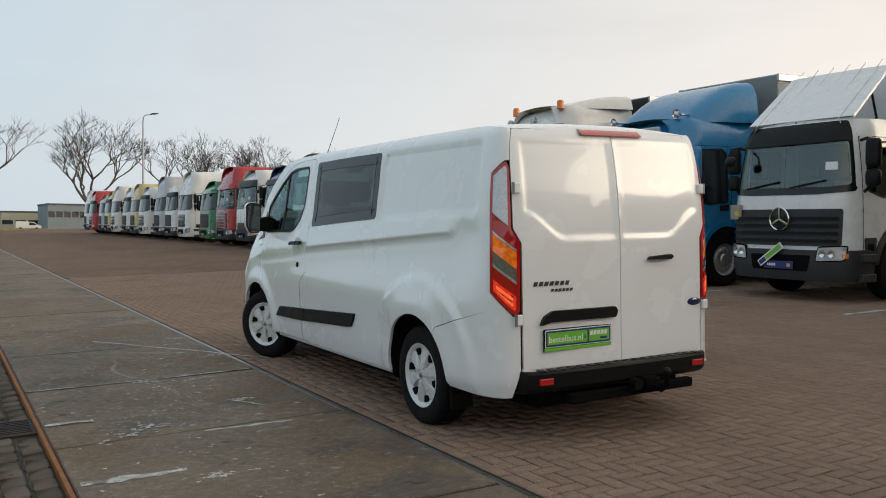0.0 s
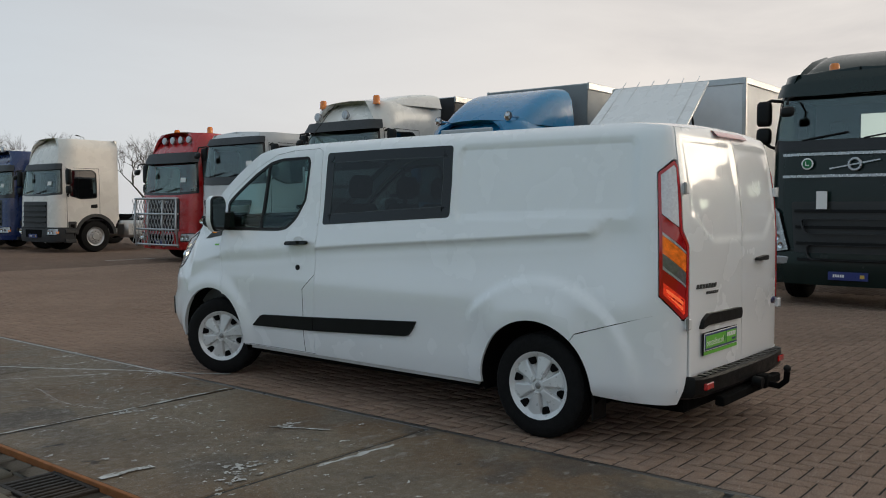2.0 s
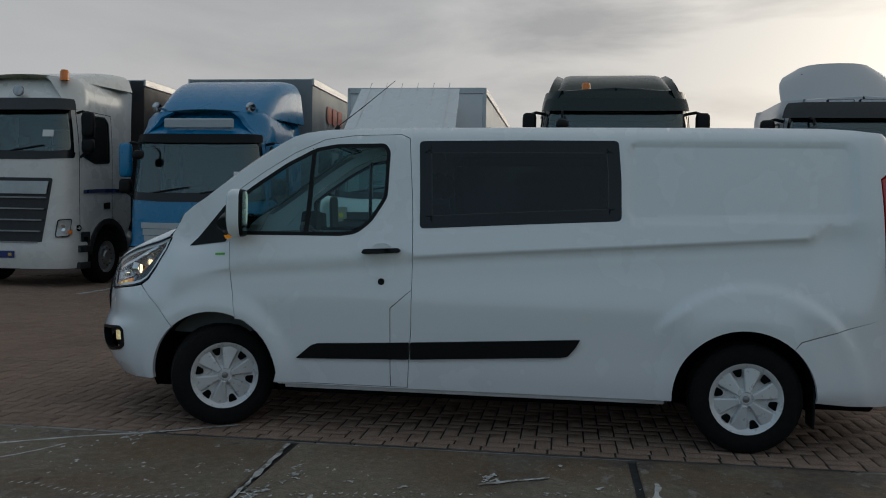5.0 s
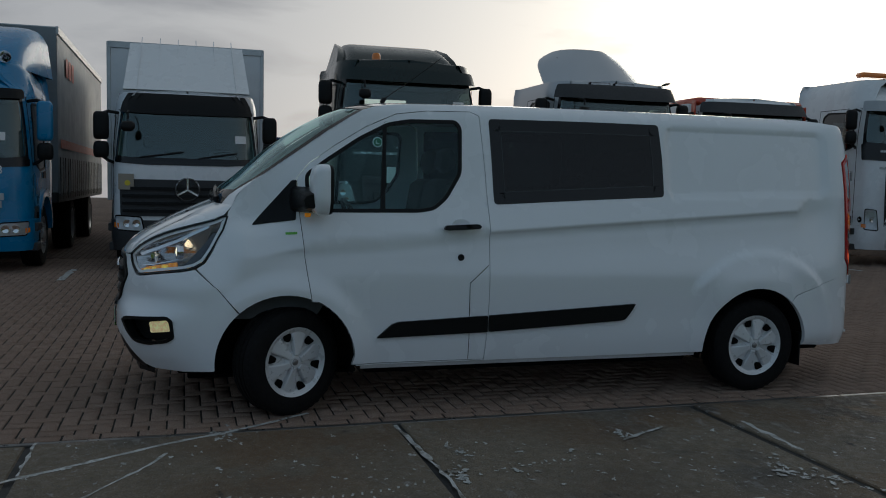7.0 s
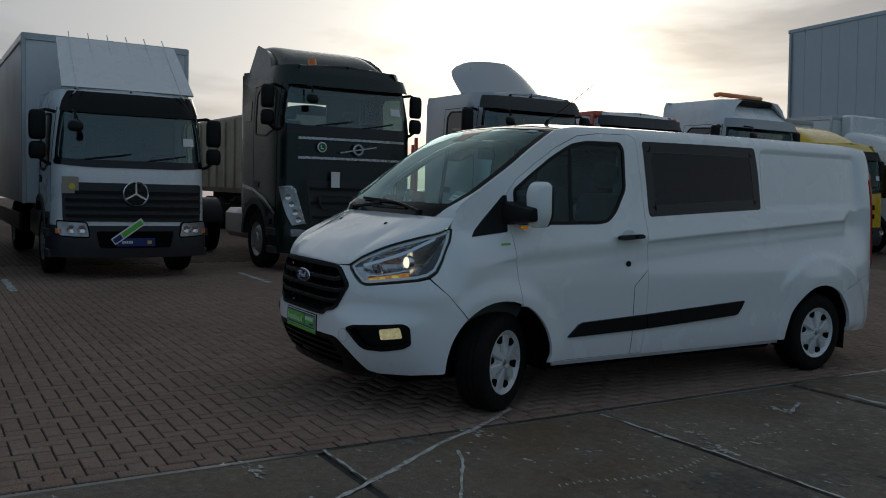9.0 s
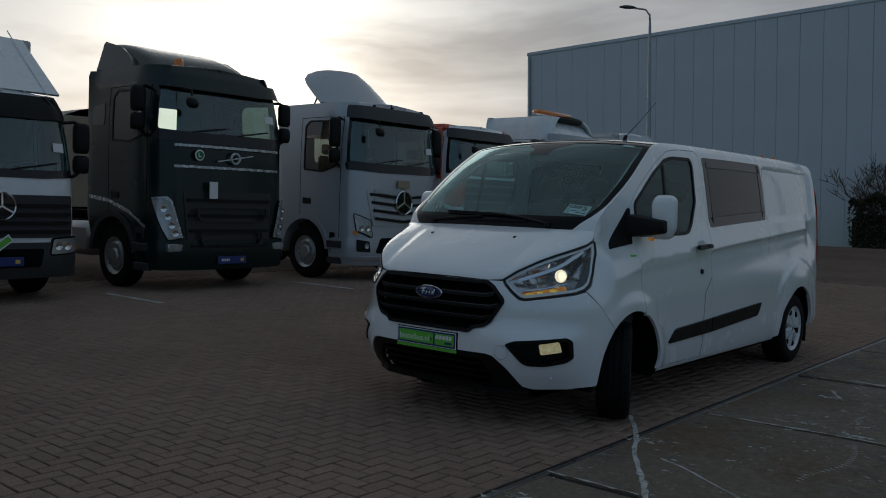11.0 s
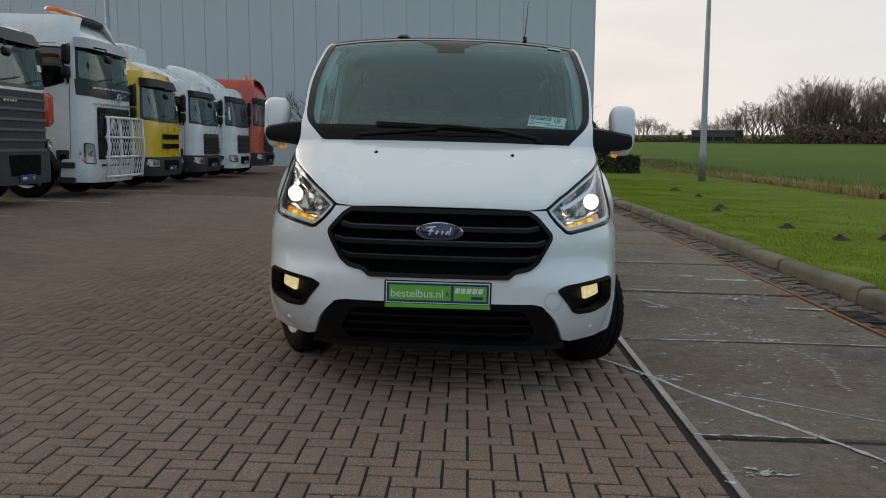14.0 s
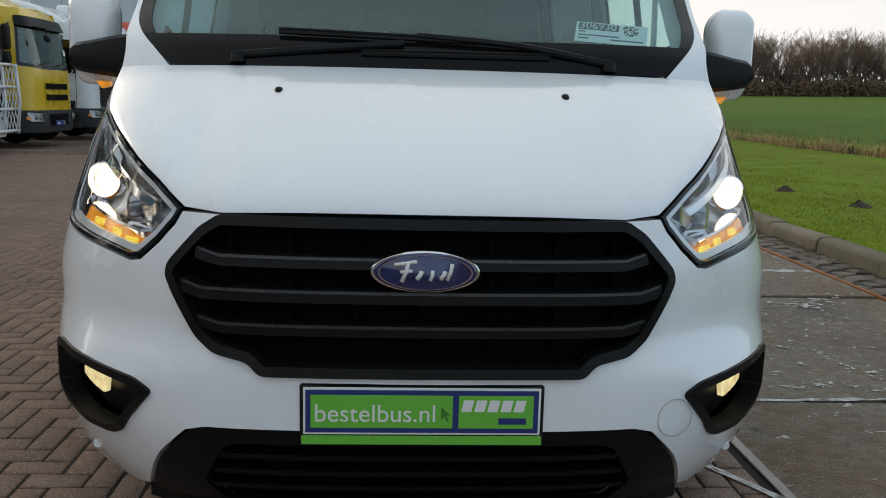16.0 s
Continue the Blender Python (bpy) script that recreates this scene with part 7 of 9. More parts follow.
    for k in range(nsl if near else min(3, nsl)):
        zz = gz0 + 0.06 + (gz1 - gz0 - 0.22) * k / max(1, (nsl if near else min(3, nsl)) - 1)
        aa = ga - tap * (1 - (zz - gz0) / (gz1 - gz0)) - 0.05
        vv = s.get("vee", 0.0)
        q = [(ua(aa), zz), (ua(aa), zz + 0.05)]
        skin_part("slat", sk, [(-ua(aa), zz + vv), (0, zz), (ua(aa), zz + vv), (ua(aa), zz + vv + s.get("slat_h", 0.045)), (0, zz + s.get("slat_h", 0.045)), (-ua(aa), zz + vv + s.get("slat_h", 0.045))], s.get("slatm", BLACK), gp, (), 0.15, 0.045, 0.03)
    if s.get("panel_bar"):
        pz0, pz1 = s["panel_bar"]
        skin_part("name_panel", sk, rounded(sym([(ua(ga - 0.06), pz1), (ua(ga - 0.10), pz0)]), 0.02), ALU, gp, (), 0.2, 0.05, 0.02, "silver name panel")
    # badge on the grille as a plain ring
    if s.get("star"):
        zs = s["star"]
        bx, by, bz = sk.at(0, zs, 0.05)
        part("badge", xf(join(lathe([(0.135, 0.0), (0.145, 0.012), (0.155, 0.0), (0.145, -0.012)], 28, "y"), *[xf(box(-0.012, 0.012, -0.004, 0.008, 0.0, 0.138, 0.003), pose(0, 0, 0, 0, 120 * k, 0)) for k in range(3)]), pose(0, by, bz) @ Matrix.Scale(s.get("star_k", 1.2), 4)), CHROME, gp, "round chrome badge", angle=35)
        part("badge_disc", xf(lathe([(0, 0.0), (0.14, -0.004)], 24, "y"), pose(0, by - 0.006, bz) @ Matrix.Scale(s.get("star_k", 1.2), 4)), GLOSSBLACK, gp)
    if s.get("barname"):
        zn, an = s["barname"]
        for k in range(5):
            a = an - 0.085 * k
            u = math.copysign(ua(abs(a)), a)
            skin_part("letter_bar", sk, [(u, zn), (u - 0.06, zn), (u - 0.06, zn + 0.07), (u, zn + 0.07)], CHROME, gp, (), 0.2, 0.03, 0.01)
    # bumper, lamps, plate
    bz0, bz1 = s.get("bz", (0.34, 0.80))
    q = [(uy(-0.62), bz1), (uy(-0.66), bz0 + 0.10), (uy(-0.40), bz0), (ua(0.5), bz0 - 0.01)]
    bp = skin_part("bumper", sk, rounded([(-u, z) for u, z in q] + [(u, z) for u, z in q[::-1]], 0.05), bcol, tr, (), step, 0.03, 0.12, s.get("bumper_label", ""))
    if s.get("bumper_low"):
        q = [(uy(-0.55), bz0 + 0.13), (uy(-0.52), bz0 - 0.02), (ua(0.5), bz0 - 0.05)]
        skin_part("bumper_lip", sk, [(-u, z) for u, z in q] + [(u, z) for u, z in q[::-1]], s["bumper_low"], bp, (), step, 0.045, 0.08)
    if s.get("intake", True):
        skin_part("bumper_intake", sk, rounded(sym([(ua(0.55), bz1 - 0.08), (ua(0.50), bz0 + 0.14)]), 0.04), DARK, bp, (), 0.2, 0.036, 0.02)
    if s.get("low_mouth"):
        skin_part("lower_mouth", sk, rounded(sym([(ua(0.60), 0.80), (ua(0.72), 0.52)]), 0.05), DARK, bp, (), 0.2, 0.040, 0.03, "black lower intake")
        for sg in (1, -1):
            rec = rounded([(ua(0.86), 0.74), (ua(1.10), 0.78), (ua(1.10), 0.56), (ua(0.84), 0.54)], 0.03)
            fr = skin_part("fog_recess", sk, rec if sg > 0 else mirrored(rec), BLACK, bp, (), 0.2, 0.040, 0.02)
            px, py, pz = sk.at(sg * ua(0.93), 0.66, 0.046)
            part("fog_lamp", xf(lathe([(0.05, 0.0), (0.053, 0.01), (0.043, 0.01), (0.0, -0.008)], 18, "y"), pose(px, py, pz)), TLAMP, fr, angle=35)
        skin_part("chin_bar", sk, [(-uy(-0.55), 0.46), (uy(-0.55), 0.46), (uy(-0.55), 0.40), (-uy(-0.55), 0.40)], ALU, bp, (), 0.2, 0.055, 0.03, "bright chin bar")
        mesh_m = mat("silver_mesh", (0.42, 0.44, 0.46), 0.45, 0.4, 0.5, 140)
        for zz in (1.10, 1.26, 1.42, 1.58):
            skin_part("mesh_band", sk, [(-ua(0.74), zz + 0.06), (0, zz), (ua(0.74), zz + 0.06), (ua(0.74), zz + 0.12), (0, zz + 0.07), (-ua(0.74), zz + 0.12)], mesh_m, gp, (), 0.15, 0.030, 0.015)
    hz0, hz1, ha0, ha1 = s.get("lamp", (0.56, 0.74, 0.80, 1.14))
    for sg in (1, -1):
        flip = (lambda p: list(p)) if sg > 0 else mirrored
        q = rounded([(ua(ha0), hz0), (ua(ha1), hz0 + s.get("lamp_up", 0.02)), (ua(ha1) + s.get("lamp_back", 0.05), hz1 + s.get("lamp_up", 0.02)), (ua(ha0) + 0.04, hz1)], 0.03)
        if s.get("lamp_slim"):
            q = rounded([(ua(0.86), 0.84), (ua(1.06), 0.80), (ua(1.135), 0.98), (uy(-0.30), 1.40), (ua(1.10), 1.42), (ua(1.02), 1.38)], 0.02)
        skin_part("lamp_surround", sk, flip(grow(q, 0.018)), DARK, tr, (), 0.1, 0.036, 0.04)
        hl = skin_part("headlight", sk, flip(q), TLAMP, tr, (), 0.1, 0.042, 0.04, "clear truck headlamp")
        amber = not s.get("lamp_slim")
        if not amber:
            edge = [(ua(0.855), 0.835), (ua(0.885), 0.83), (ua(1.045), 1.385), (ua(1.11), 1.425), (uy(-0.30), 1.405), (uy(-0.30), 1.44), (ua(1.08), 1.455), (ua(1.015), 1.40)]
            skin_part("lamp_edge", sk, flip(edge), mat("bright_trim", (0.48, 0.50, 0.52), 0.25, 0.7, 0.05), hl, (), 0.1, 0.047, 0.01, "bright lamp edge")
            for a, z in ((0.97, 0.90), (1.02, 1.02), (1.07, 1.15), (1.12, 1.27)):
                px, py, pz = sk.at(sg * ua(a), z, 0.046)
                part("lamp_ring", xf(lathe([(0.045, 0.0), (0.05, 0.008), (0.04, 0.008), (0.0, -0.012)], 16, "y"), pose(px, py, pz, 0, 0, sg * 25)), CHROME, hl, angle=35)
        else:
            skin_part("indicator", sk, flip([(ua(ha1) - 0.02, hz0 + 0.04), (ua(ha1) + 0.06, hz0 + 0.05), (ua(ha1) + 0.06, hz0 + 0.12), (ua(ha1) - 0.02, hz0 + 0.11)]), AMBER, hl, (), 0.1, 0.044, 0.01)
        for rr in ((0.0, 0.12) if amber else ()):
            a = ha0 + 0.10 + rr
            px, py, pz = sk.at(sg * ua(a), (hz0 + hz1) / 2 + 0.01, 0.046)
            part("lamp_ring", xf(lathe([(0.055, 0.0), (0.058, 0.008), (0.048, 0.008), (0.0, -0.004)], 16, "y"), pose(px, py, pz)), CHROME, hl, angle=35)
        # side window, door seam, handle, steps
        if near:
            fr = skin_part("door_window", sk, flip(grow(dw, 0.012)), BLACK, tr, [flip(grow(dw, -0.018))], step, 0.008, 0.02, "black-framed door window")
            skin_part("pane", sk, flip(grow(dw, -0.010)), DPANE, fr, (), step, -0.002, 0.0)
        else:
            skin_part("door_window", sk, flip(dw), TGLASS, tr, (), step, 0.010, 0.012, "dark door window")
        seam = [(uy(-0.46), 0.62), (uy(-0.46), ws1 + 0.02), (uy(-1.52), ws1 + 0.02), (uy(-1.52), 1.15), (uy(-1.53), 1.15), (uy(-1.53), ws1 + 0.03), (uy(-0.45), ws1 + 0.03), (uy(-0.45), 0.62)]
        skin_part("door_seam", sk, flip(seam), DARK, tr, (), 0.3, 0.002, 0.004)
        skin_part("door_handle", sk, flip(rounded([(uy(-1.22), 1.40), (uy(-1.44), 1.40), (uy(-1.44), 1.52), (uy(-1.22), 1.50)], 0.02)), BLACK, tr, (), 0.2, 0.012, 0.01)
        if s.get("rearwin"):
            rw = rounded([(uy(-1.66), ws0 + 0.15), (uy(-1.66), ws1 - 0.2), (uy(-depth + 0.12), ws1 - 0.25), (uy(-depth + 0.12), ws0 + 0.15)], 0.05)
            skin_part("rear_window", sk, flip(rw), TGLASS, tr, (), step, 0.008, 0.01)
        # wheel arch trim
        outer = [(uy(yy), zz) for yy, zz in arc(wa, 0.52, 0.70, 5, 175, 12)]
        inner = [(uy(yy), zz) for yy, zz in arc(wa, 0.52, 0.60, 175, 5, 12)]
        skin_part("arch_trim", sk, flip(outer + inner), s.get("arch", GREYPLASTIC), tr, (), 0.2, 0.03, 0.25, angle=40)
        for k, zz in enumerate((0.42, 0.72)):
            sx, sy, sz = sk.at(sg * uy(-0.55), zz)
            part("step", box(sx - 0.06, sx + 0.06, -0.72, -0.36, zz - 0.10, zz + 0.02, 0.01), GREYPLASTIC, tr)
        # dark skirt with steps between bumper and wheel
        yk = wa + 0.66
        skirt = [(uy(-0.50), 0.40), (uy(yk + 0.02), 0.40), (uy(yk), 0.66), (uy(yk - 0.02), 0.98), (uy(-0.48), 0.98)]
        if yk < -0.60:
            skp = skin_part("step_skirt", sk, flip(rounded(skirt, 0.03)), s.get("skirt", GREYPLASTIC), tr, (), 0.2, 0.014, 0.03, "dark step panel under the door")
            for zz in (0.50, 0.78):
                skin_part("step_slot", sk, flip(rounded([(uy(-0.54), zz), (uy(yk + 0.05), zz), (uy(yk + 0.05), zz + 0.11), (uy(-0.54), zz + 0.11)], 0.02)), DARK, skp, (), 0.2, 0.018, 0.006)
        # mirrors in tall housings on brackets
        mx = -sg * (half + 0.15)
        my = s.get("mir_y", -0.44)
        mm = s.get("mirror", BLACK)
        ma = part("mirror_arm", tube([(-sg * (half - 0.10), -0.50, ws1 - 0.03), (-sg * (half + 0.04), my, ws1 - 0.01), (mx, my, ws1 - 0.05)], 0.026, 6), BLACK, tr, "black mirror bracket")
        part("mirror_stay", tube([(-sg * (half - 0.06), -0.52, ws0 - 0.06), (-sg * (half + 0.05), my, ws0 - 0.02), (mx, my, ws0 + 0.06)], 0.026, 6), BLACK, ma)
        zt, zm, zl = ws1 - 0.02, ws0 + 0.30, ws0 + 0.02
        for z0, z1, mat_m in ((zm, zt, mm), (zl, zm - 0.03, BLACK)):
            rings = []
            for dz, k in ((0.0, 0.72), (0.03, 0.94), (0.08, 1.0), (z1 - z0 - 0.08, 1.0), (z1 - z0 - 0.03, 0.92), (z1 - z0, 0.66)):
                rings.append([(mx + 0.115 * k * math.copysign(abs(math.cos(a)) ** 0.6, math.cos(a)), my - 0.005 + 0.085 * k * math.copysign(abs(math.sin(a)) ** 0.75, math.sin(a)) * (1.0 if math.sin(a) > 0 else 0.55), z0 + dz) for a in np.linspace(0, 2 * math.pi, 16, endpoint=False)])
            head = part("mirror_head", loft(rings), mat_m, ma, "large door mirror", smooth=True)
            part("mirror_glass", box(mx - 0.085, mx + 0.085, my - 0.058, my - 0.053, z0 + 0.05, z1 - 0.05), CHROME, head)
        truck_wheel(tr, -sg * (half - 0.17), wa, sg > 0, rim=s.get("rim", ALU))
    if near and s.get("eyemirror", True):
        ex = 0.85
        part("kerb_mirror", join(tube([(ex, -0.10, ws1 - 0.02), (ex, 0.14, ws1 - 0.06), (ex, 0.16, ws1 - 0.16)], 0.018, 6), xf(box(-0.10, 0.10, -0.05, 0.05, -0.10, 0.06, 0.04), pose(ex, 0.16, ws1 - 0.24, 20))), BLACK, tr, "black kerb mirror", angle=50)
    if s.get("plate", True):
        px, py, pz = sk.at(0, s.get("plate_z", 0.52), 0.04)
        pl = part("number_plate", box(-0.27, 0.27, py, py + 0.012, pz - 0.06, pz + 0.06, 0.004), TRIM_BLUE, tr, "blue dealer plate")
        for k in range(5):
            part("letter_bar", box(0.05 + 0.032 * k, 0.074 + 0.032 * k, py + 0.012, py + 0.014, pz - 0.018, pz + 0.022), TRIM_WHITE, pl)
        part("plate_mark", box(-0.22, -0.16, py + 0.012, py + 0.014, pz - 0.025, pz + 0.025), mat("plate_yellow", (0.6, 0.42, 0.08), 0.5), pl)
    # roof gear
    for bx in s.get("beacons", ()):
        b = part("beacon", xf(lathe([(0.0, 0.19), (0.055, 0.185), (0.075, 0.15), (0.078, 0.03), (0.085, 0.0)], 16, "z"), pose(bx, s.get("bea_y", -0.75), s.get("bea_z", h + 0.0))), AMBER, tr, "orange beacon", angle=50)
    for lx in s.get("spots", ()):
        lz = s.get("spot_z", h - 0.1)
        part("spot_lamp", xf(lathe([(0.0, 0.055), (0.085, 0.05), (0.10, 0.035), (0.10, 0.0), (0.06, -0.06), (0.0, -0.08)], 18, "y"), pose(lx, s.get("spot_y", -0.28), lz)), TLAMP, tr, "round spot lamp", angle=40)
    kind = s.get("deflector")
    dm = s.get("dcol", col)
    if kind == "dome":
        # a swept roof fairing behind the cab's brow
        rows = []
        for t in np.linspace(0, 1, 9):
            yy = -0.75 - (depth - 0.65) * t
            zz = h + (s["dh"] - h) * math.sin(t * math.pi / 2) ** 0.8
            w = (0.80 + 0.22 * t) * half
            rows.append([(w * math.copysign(abs(c) ** 0.55, c), yy, h - 0.05 + (zz - h + 0.05) * (1 - abs(c) ** 7) ** 0.6) for c in np.linspace(-1, 1, 21)])
        part("roof_fairing", loft(rows, False, False), dm, tr, "aerodynamic roof fairing", smooth=True)
        back = rows[-1]
        part("fairing_back", (back, [tuple(range(len(back)))]), DARK, tr)
    elif kind == "fins":
        # a low swept dome between two tall side fins
        rows = []
        for t in np.linspace(0, 1, 8):
            yy, top = -0.80 - (depth - 0.70) * t, h + (s["dh"] - 0.01 - h) * math.sin(t * math.pi / 2) ** 0.7
            rows.append([(1.0 * math.copysign(abs(c) ** 0.6, c), yy, h - 0.02 + (top - h) * (1 - abs(c) ** 9)) for c in np.linspace(-1, 1, 21)])
        part("roof_fairing", loft(rows, False, False), dm, tr, "low roof fairing", smooth=True)
        part("fairing_back", (rows[-1], [tuple(range(len(rows[-1])))]), DARK, tr)
        prof = [(-1.02, h - 0.02), (-1.25, h + 0.20), (-1.55, h + 0.36), (-1.85, h + 0.44), (-depth + 0.02, s["dh"] - 0.03), (-depth - 0.02, s["dh"] - 0.06), (-depth - 0.02, h + 0.02)]
        for sg in (1, -1):
            part("side_fin", loft([[(sg * (1.12 - d - 0.30 * (z - h)), y, z - 0.4 * d) for y, z in prof] for d in (0.0, 0.06, 0.14)]), dm, tr, "curved side fin", angle=35)
    elif kind == "plate":
        # a tilted deflector shield standing clear of the roof
        rows = []
        for t in np.linspace(0, 1, 7):
            yy, zz = s["dy0"] - (s["dy1"]) * t, h + 0.04 + (s["dh"] - h) * t
            flat = s.get("dflat", False)
            w = s.get("dw", 1.0) * (1.0 - (0.06 * t if flat else 0.08 * t + 0.22 * t ** 6))
            rows.append([(w * c, yy - (0.06 if flat else 0.40) * abs(c) ** 2.2, zz - (0.0 if flat else 0.10 * abs(c) ** 6 * t)) for c in np.linspace(-1, 1, 13)])
        thick = [[(x, yy - 0.03, zz - 0.02) for x, yy, zz in r] for r in rows]
        part("deflector", join(loft(rows, False, False), loft(thick, False, False), loft([rows[-1], thick[-1]], False, False), loft([[r[0] for r in rows], [r[0] for r in thick]], False, False), loft([[r[-1] for r in rows], [r[-1] for r in thick]], False, False)), dm, tr, s.get("d_label", "curved roof deflector"), angle=50)
        for px in (-0.6, 0.6):
            part("deflector_stay", tube([(px, s["dy0"] - s["dy1"] * 0.85 - 0.1, h + (s["dh"] - h) * 0.8), (px, -depth + 0.2, h + 0.0)], 0.02, 6), BLACK, tr)
    # chassis and what it carries
    L = s.get("length", 6.3)
    for sg in (1, -1):
        part("chassis_rail", box(sg * 0.42 - 0.04, sg * 0.42 + 0.04, -L, -0.6, 0.72, 1.0, 0.01), DARK, tr)
        for yy in s.get("rear_axles", (-5.1,)):
            truck_wheel(tr, sg * (half - 0.20), yy, sg < 0, dual=True, w=0.34)
        part("tank", box(sg * 0.72 - 0.30, sg * 0.72 + 0.30, -3.9, -2.55, 0.42, 0.98, 0.10), s.get("tank", ALU), tr, "fuel tank", angle=40)
    part("engine_bay", box(-0.85, 0.85, -2.0, -0.3, 0.42, 1.0, 0.05), DARK, tr)
    bd = s.get("body")
    if bd:
        kind2, y0, y1, z0, z1, bm_, w = bd
        if kind2 == "box":
            b = part("box_body", box(-w, w, y1, y0, z0, z1, 0.02), bm_, tr, s.get("body_label", "plain box body"))
            for sg in (1, -1):
                for (ya, yb, za, zb) in ((y0 - 0.05, y0 + 0.012, z0, z1), (y1 - 0.012, y1 + 0.05, z0, z1)):
                    part("corner_post", box(sg * w - 0.035, sg * w + 0.035, ya, yb, za, zb, 0.008), ALU, b)
                part("roof_rail", box(sg * w - 0.03, sg * w + 0.03, y1, y0, z1 - 0.10, z1 + 0.012, 0.008), ALU, b)
                part("side_guard", box(sg * (w - 0.06) - 0.02, sg * (w - 0.06) + 0.02, y1 + 1.6, y0 - 1.2, 0.55, 0.85, 0.01), GREYPLASTIC, b)
            part("roof_rail", box(-w, w, y0 - 0.02, y0 + 0.02, z1 - 0.10, z1 + 0.012, 0.008), ALU, b)
        elif kind2 == "curtain":
            ny = int((y0 - y1) / 0.35)
            b = part("trailer_floor", box(-w, w, y1, y0, z0 - 0.18, z0, 0.01), GREYPLASTIC, tr)
            for sg in (1, -1):
                rows = []
                for k in range(ny * 2 + 1):
                    yy = y0 + (y1 - y0) * k / (ny * 2)
                    rows.append([(sg * (w + 0.018 * math.sin(k * math.pi * 0.5) * (1 - zz) ** 2), yy, z0 - 0.02 + (z1 - z0) * zz) for zz in (0, 0.12, 0.25, 0.5, 0.75, 1.0)])
                part("curtain", loft(rows, False, False), bm_, b, s.get("body_label", "sagging tarpaulin curtain"), smooth=True)
                for k in range(ny):
                    yy = y0 + (y1 - y0) * (k + 0.5) / ny
                    if near:
                        part("strap", box(sg * (w + 0.015) - 0.004, sg * (w + 0.015) + 0.004, yy - 0.025, yy + 0.025, z0 - 0.12, z0 + 0.62), BLACK, b)
                part("roof_rail", box(sg * w - 0.03, sg * w + 0.03, y1, y0, z1 - 0.12, z1 + 0.02, 0.01), ALU, b)
                if s.get("stripe"):
                    part("stripe", box(sg * (w + 0.022) - 0.003, sg * (w + 0.022) + 0.003, y1 + 0.3, y0 - 0.2, z0 + 0.78, z0 + 0.94), s["stripe"], b)
                    for k in range(3):
                        part("mark", xf(prism(rounded([(y0 - 1.0 - 0.42 * k, z1 - 0.75), (y0 - 1.34 - 0.42 * k, z1 - 0.75), (y0 - 1.34 - 0.42 * k, z1 - 0.40), (y0 - 1.0 - 0.42 * k, z1 - 0.40)], 0.08), sg * (w + 0.021), sg * (w + 0.026), "x"), Matrix()), s["stripe"], b)
            part("headboard", box(-w, w, y0 - 0.04, y0, z0, z1, 0.01), bm_, b)
            part("trailer_roof", box(-w + 0.02, w - 0.02, y1, y0, z1 - 0.02, z1 + 0.01, 0.005), ALU, b)
    else:
        fw = part("coupling", join(box(-0.45, 0.45, -5.4, -4.6, 1.0, 1.10, 0.03), xf(lathe([(0, 0.06), (0.45, 0.06), (0.48, 0.0)], 24, "z"), pose(0, -5.0, 1.10))), DARK, tr, "greasy fifth wheel coupling", angle=40)
        for sg in (1, -1):
            for yy in s.get("rear_axles", (-5.1,)):
                part("mudguard", loft([[(sg * a, yy + 0.62 * math.cos(t), 0.52 + 0.62 * math.sin(t)) for a in (half - 0.40, half)] for t in np.linspace(0.2, math.pi - 0.2, 9)], False, False), BLACK, tr, smooth=True)
    return tr


P_WHITE = paint("white", (0.74, 0.75, 0.76), 0.28, 0.06)
P_OFF = paint("off_white", (0.70, 0.69, 0.66), dirt=0.08)
P_BLUE = paint("blue", (0.006, 0.18, 0.39))
P_DGREY = mat("paint_dark_grey", (0.006, 0.016, 0.015), 0.24, 0, 0.05, 1.5, spec=0.35, coat=0.12, rvar=0.04)
P_SILVER = mat("paint_silver", (0.43, 0.45, 0.48), 0.32, 0.3, 0.015, 3, coat=0.5, rvar=0.01)
P_RED = paint("red", (0.42, 0.018, 0.020))
P_ORANGE = paint("orange_red", (0.50, 0.06, 0.025))
P_YELLOW = paint("yellow", (0.72, 0.48, 0.01))
P_GREEN = paint("green", (0.01, 0.17, 0.06))
P_NAVY = paint("navy", (0.012, 0.03, 0.12))
P_CREAM = paint("cream", (0.55, 0.45, 0.20))
BOXW = mat("white_box_panel", (0.72, 0.74, 0.76), 0.45, 0, 0.05, 1.2, dirt=0.3, dirt_c=(0.36, 0.36, 0.36))
CURT_B = mat("grey_curtain", (0.24, 0.27, 0.29), 0.5, 0, 0.12, 1.5, bump=0.2, bscale=5, dirt=0.3, dirt_c=(0.14, 0.15, 0.16))
CURT_K = mat("black_curtain", (0.03, 0.03, 0.032), 0.5, 0, 0.2, 1.5, bump=0.3, bscale=5)
STRIPE_R = mat("red_stripe", (0.42, 0.07, 0.04), 0.5, 0, 0.08)

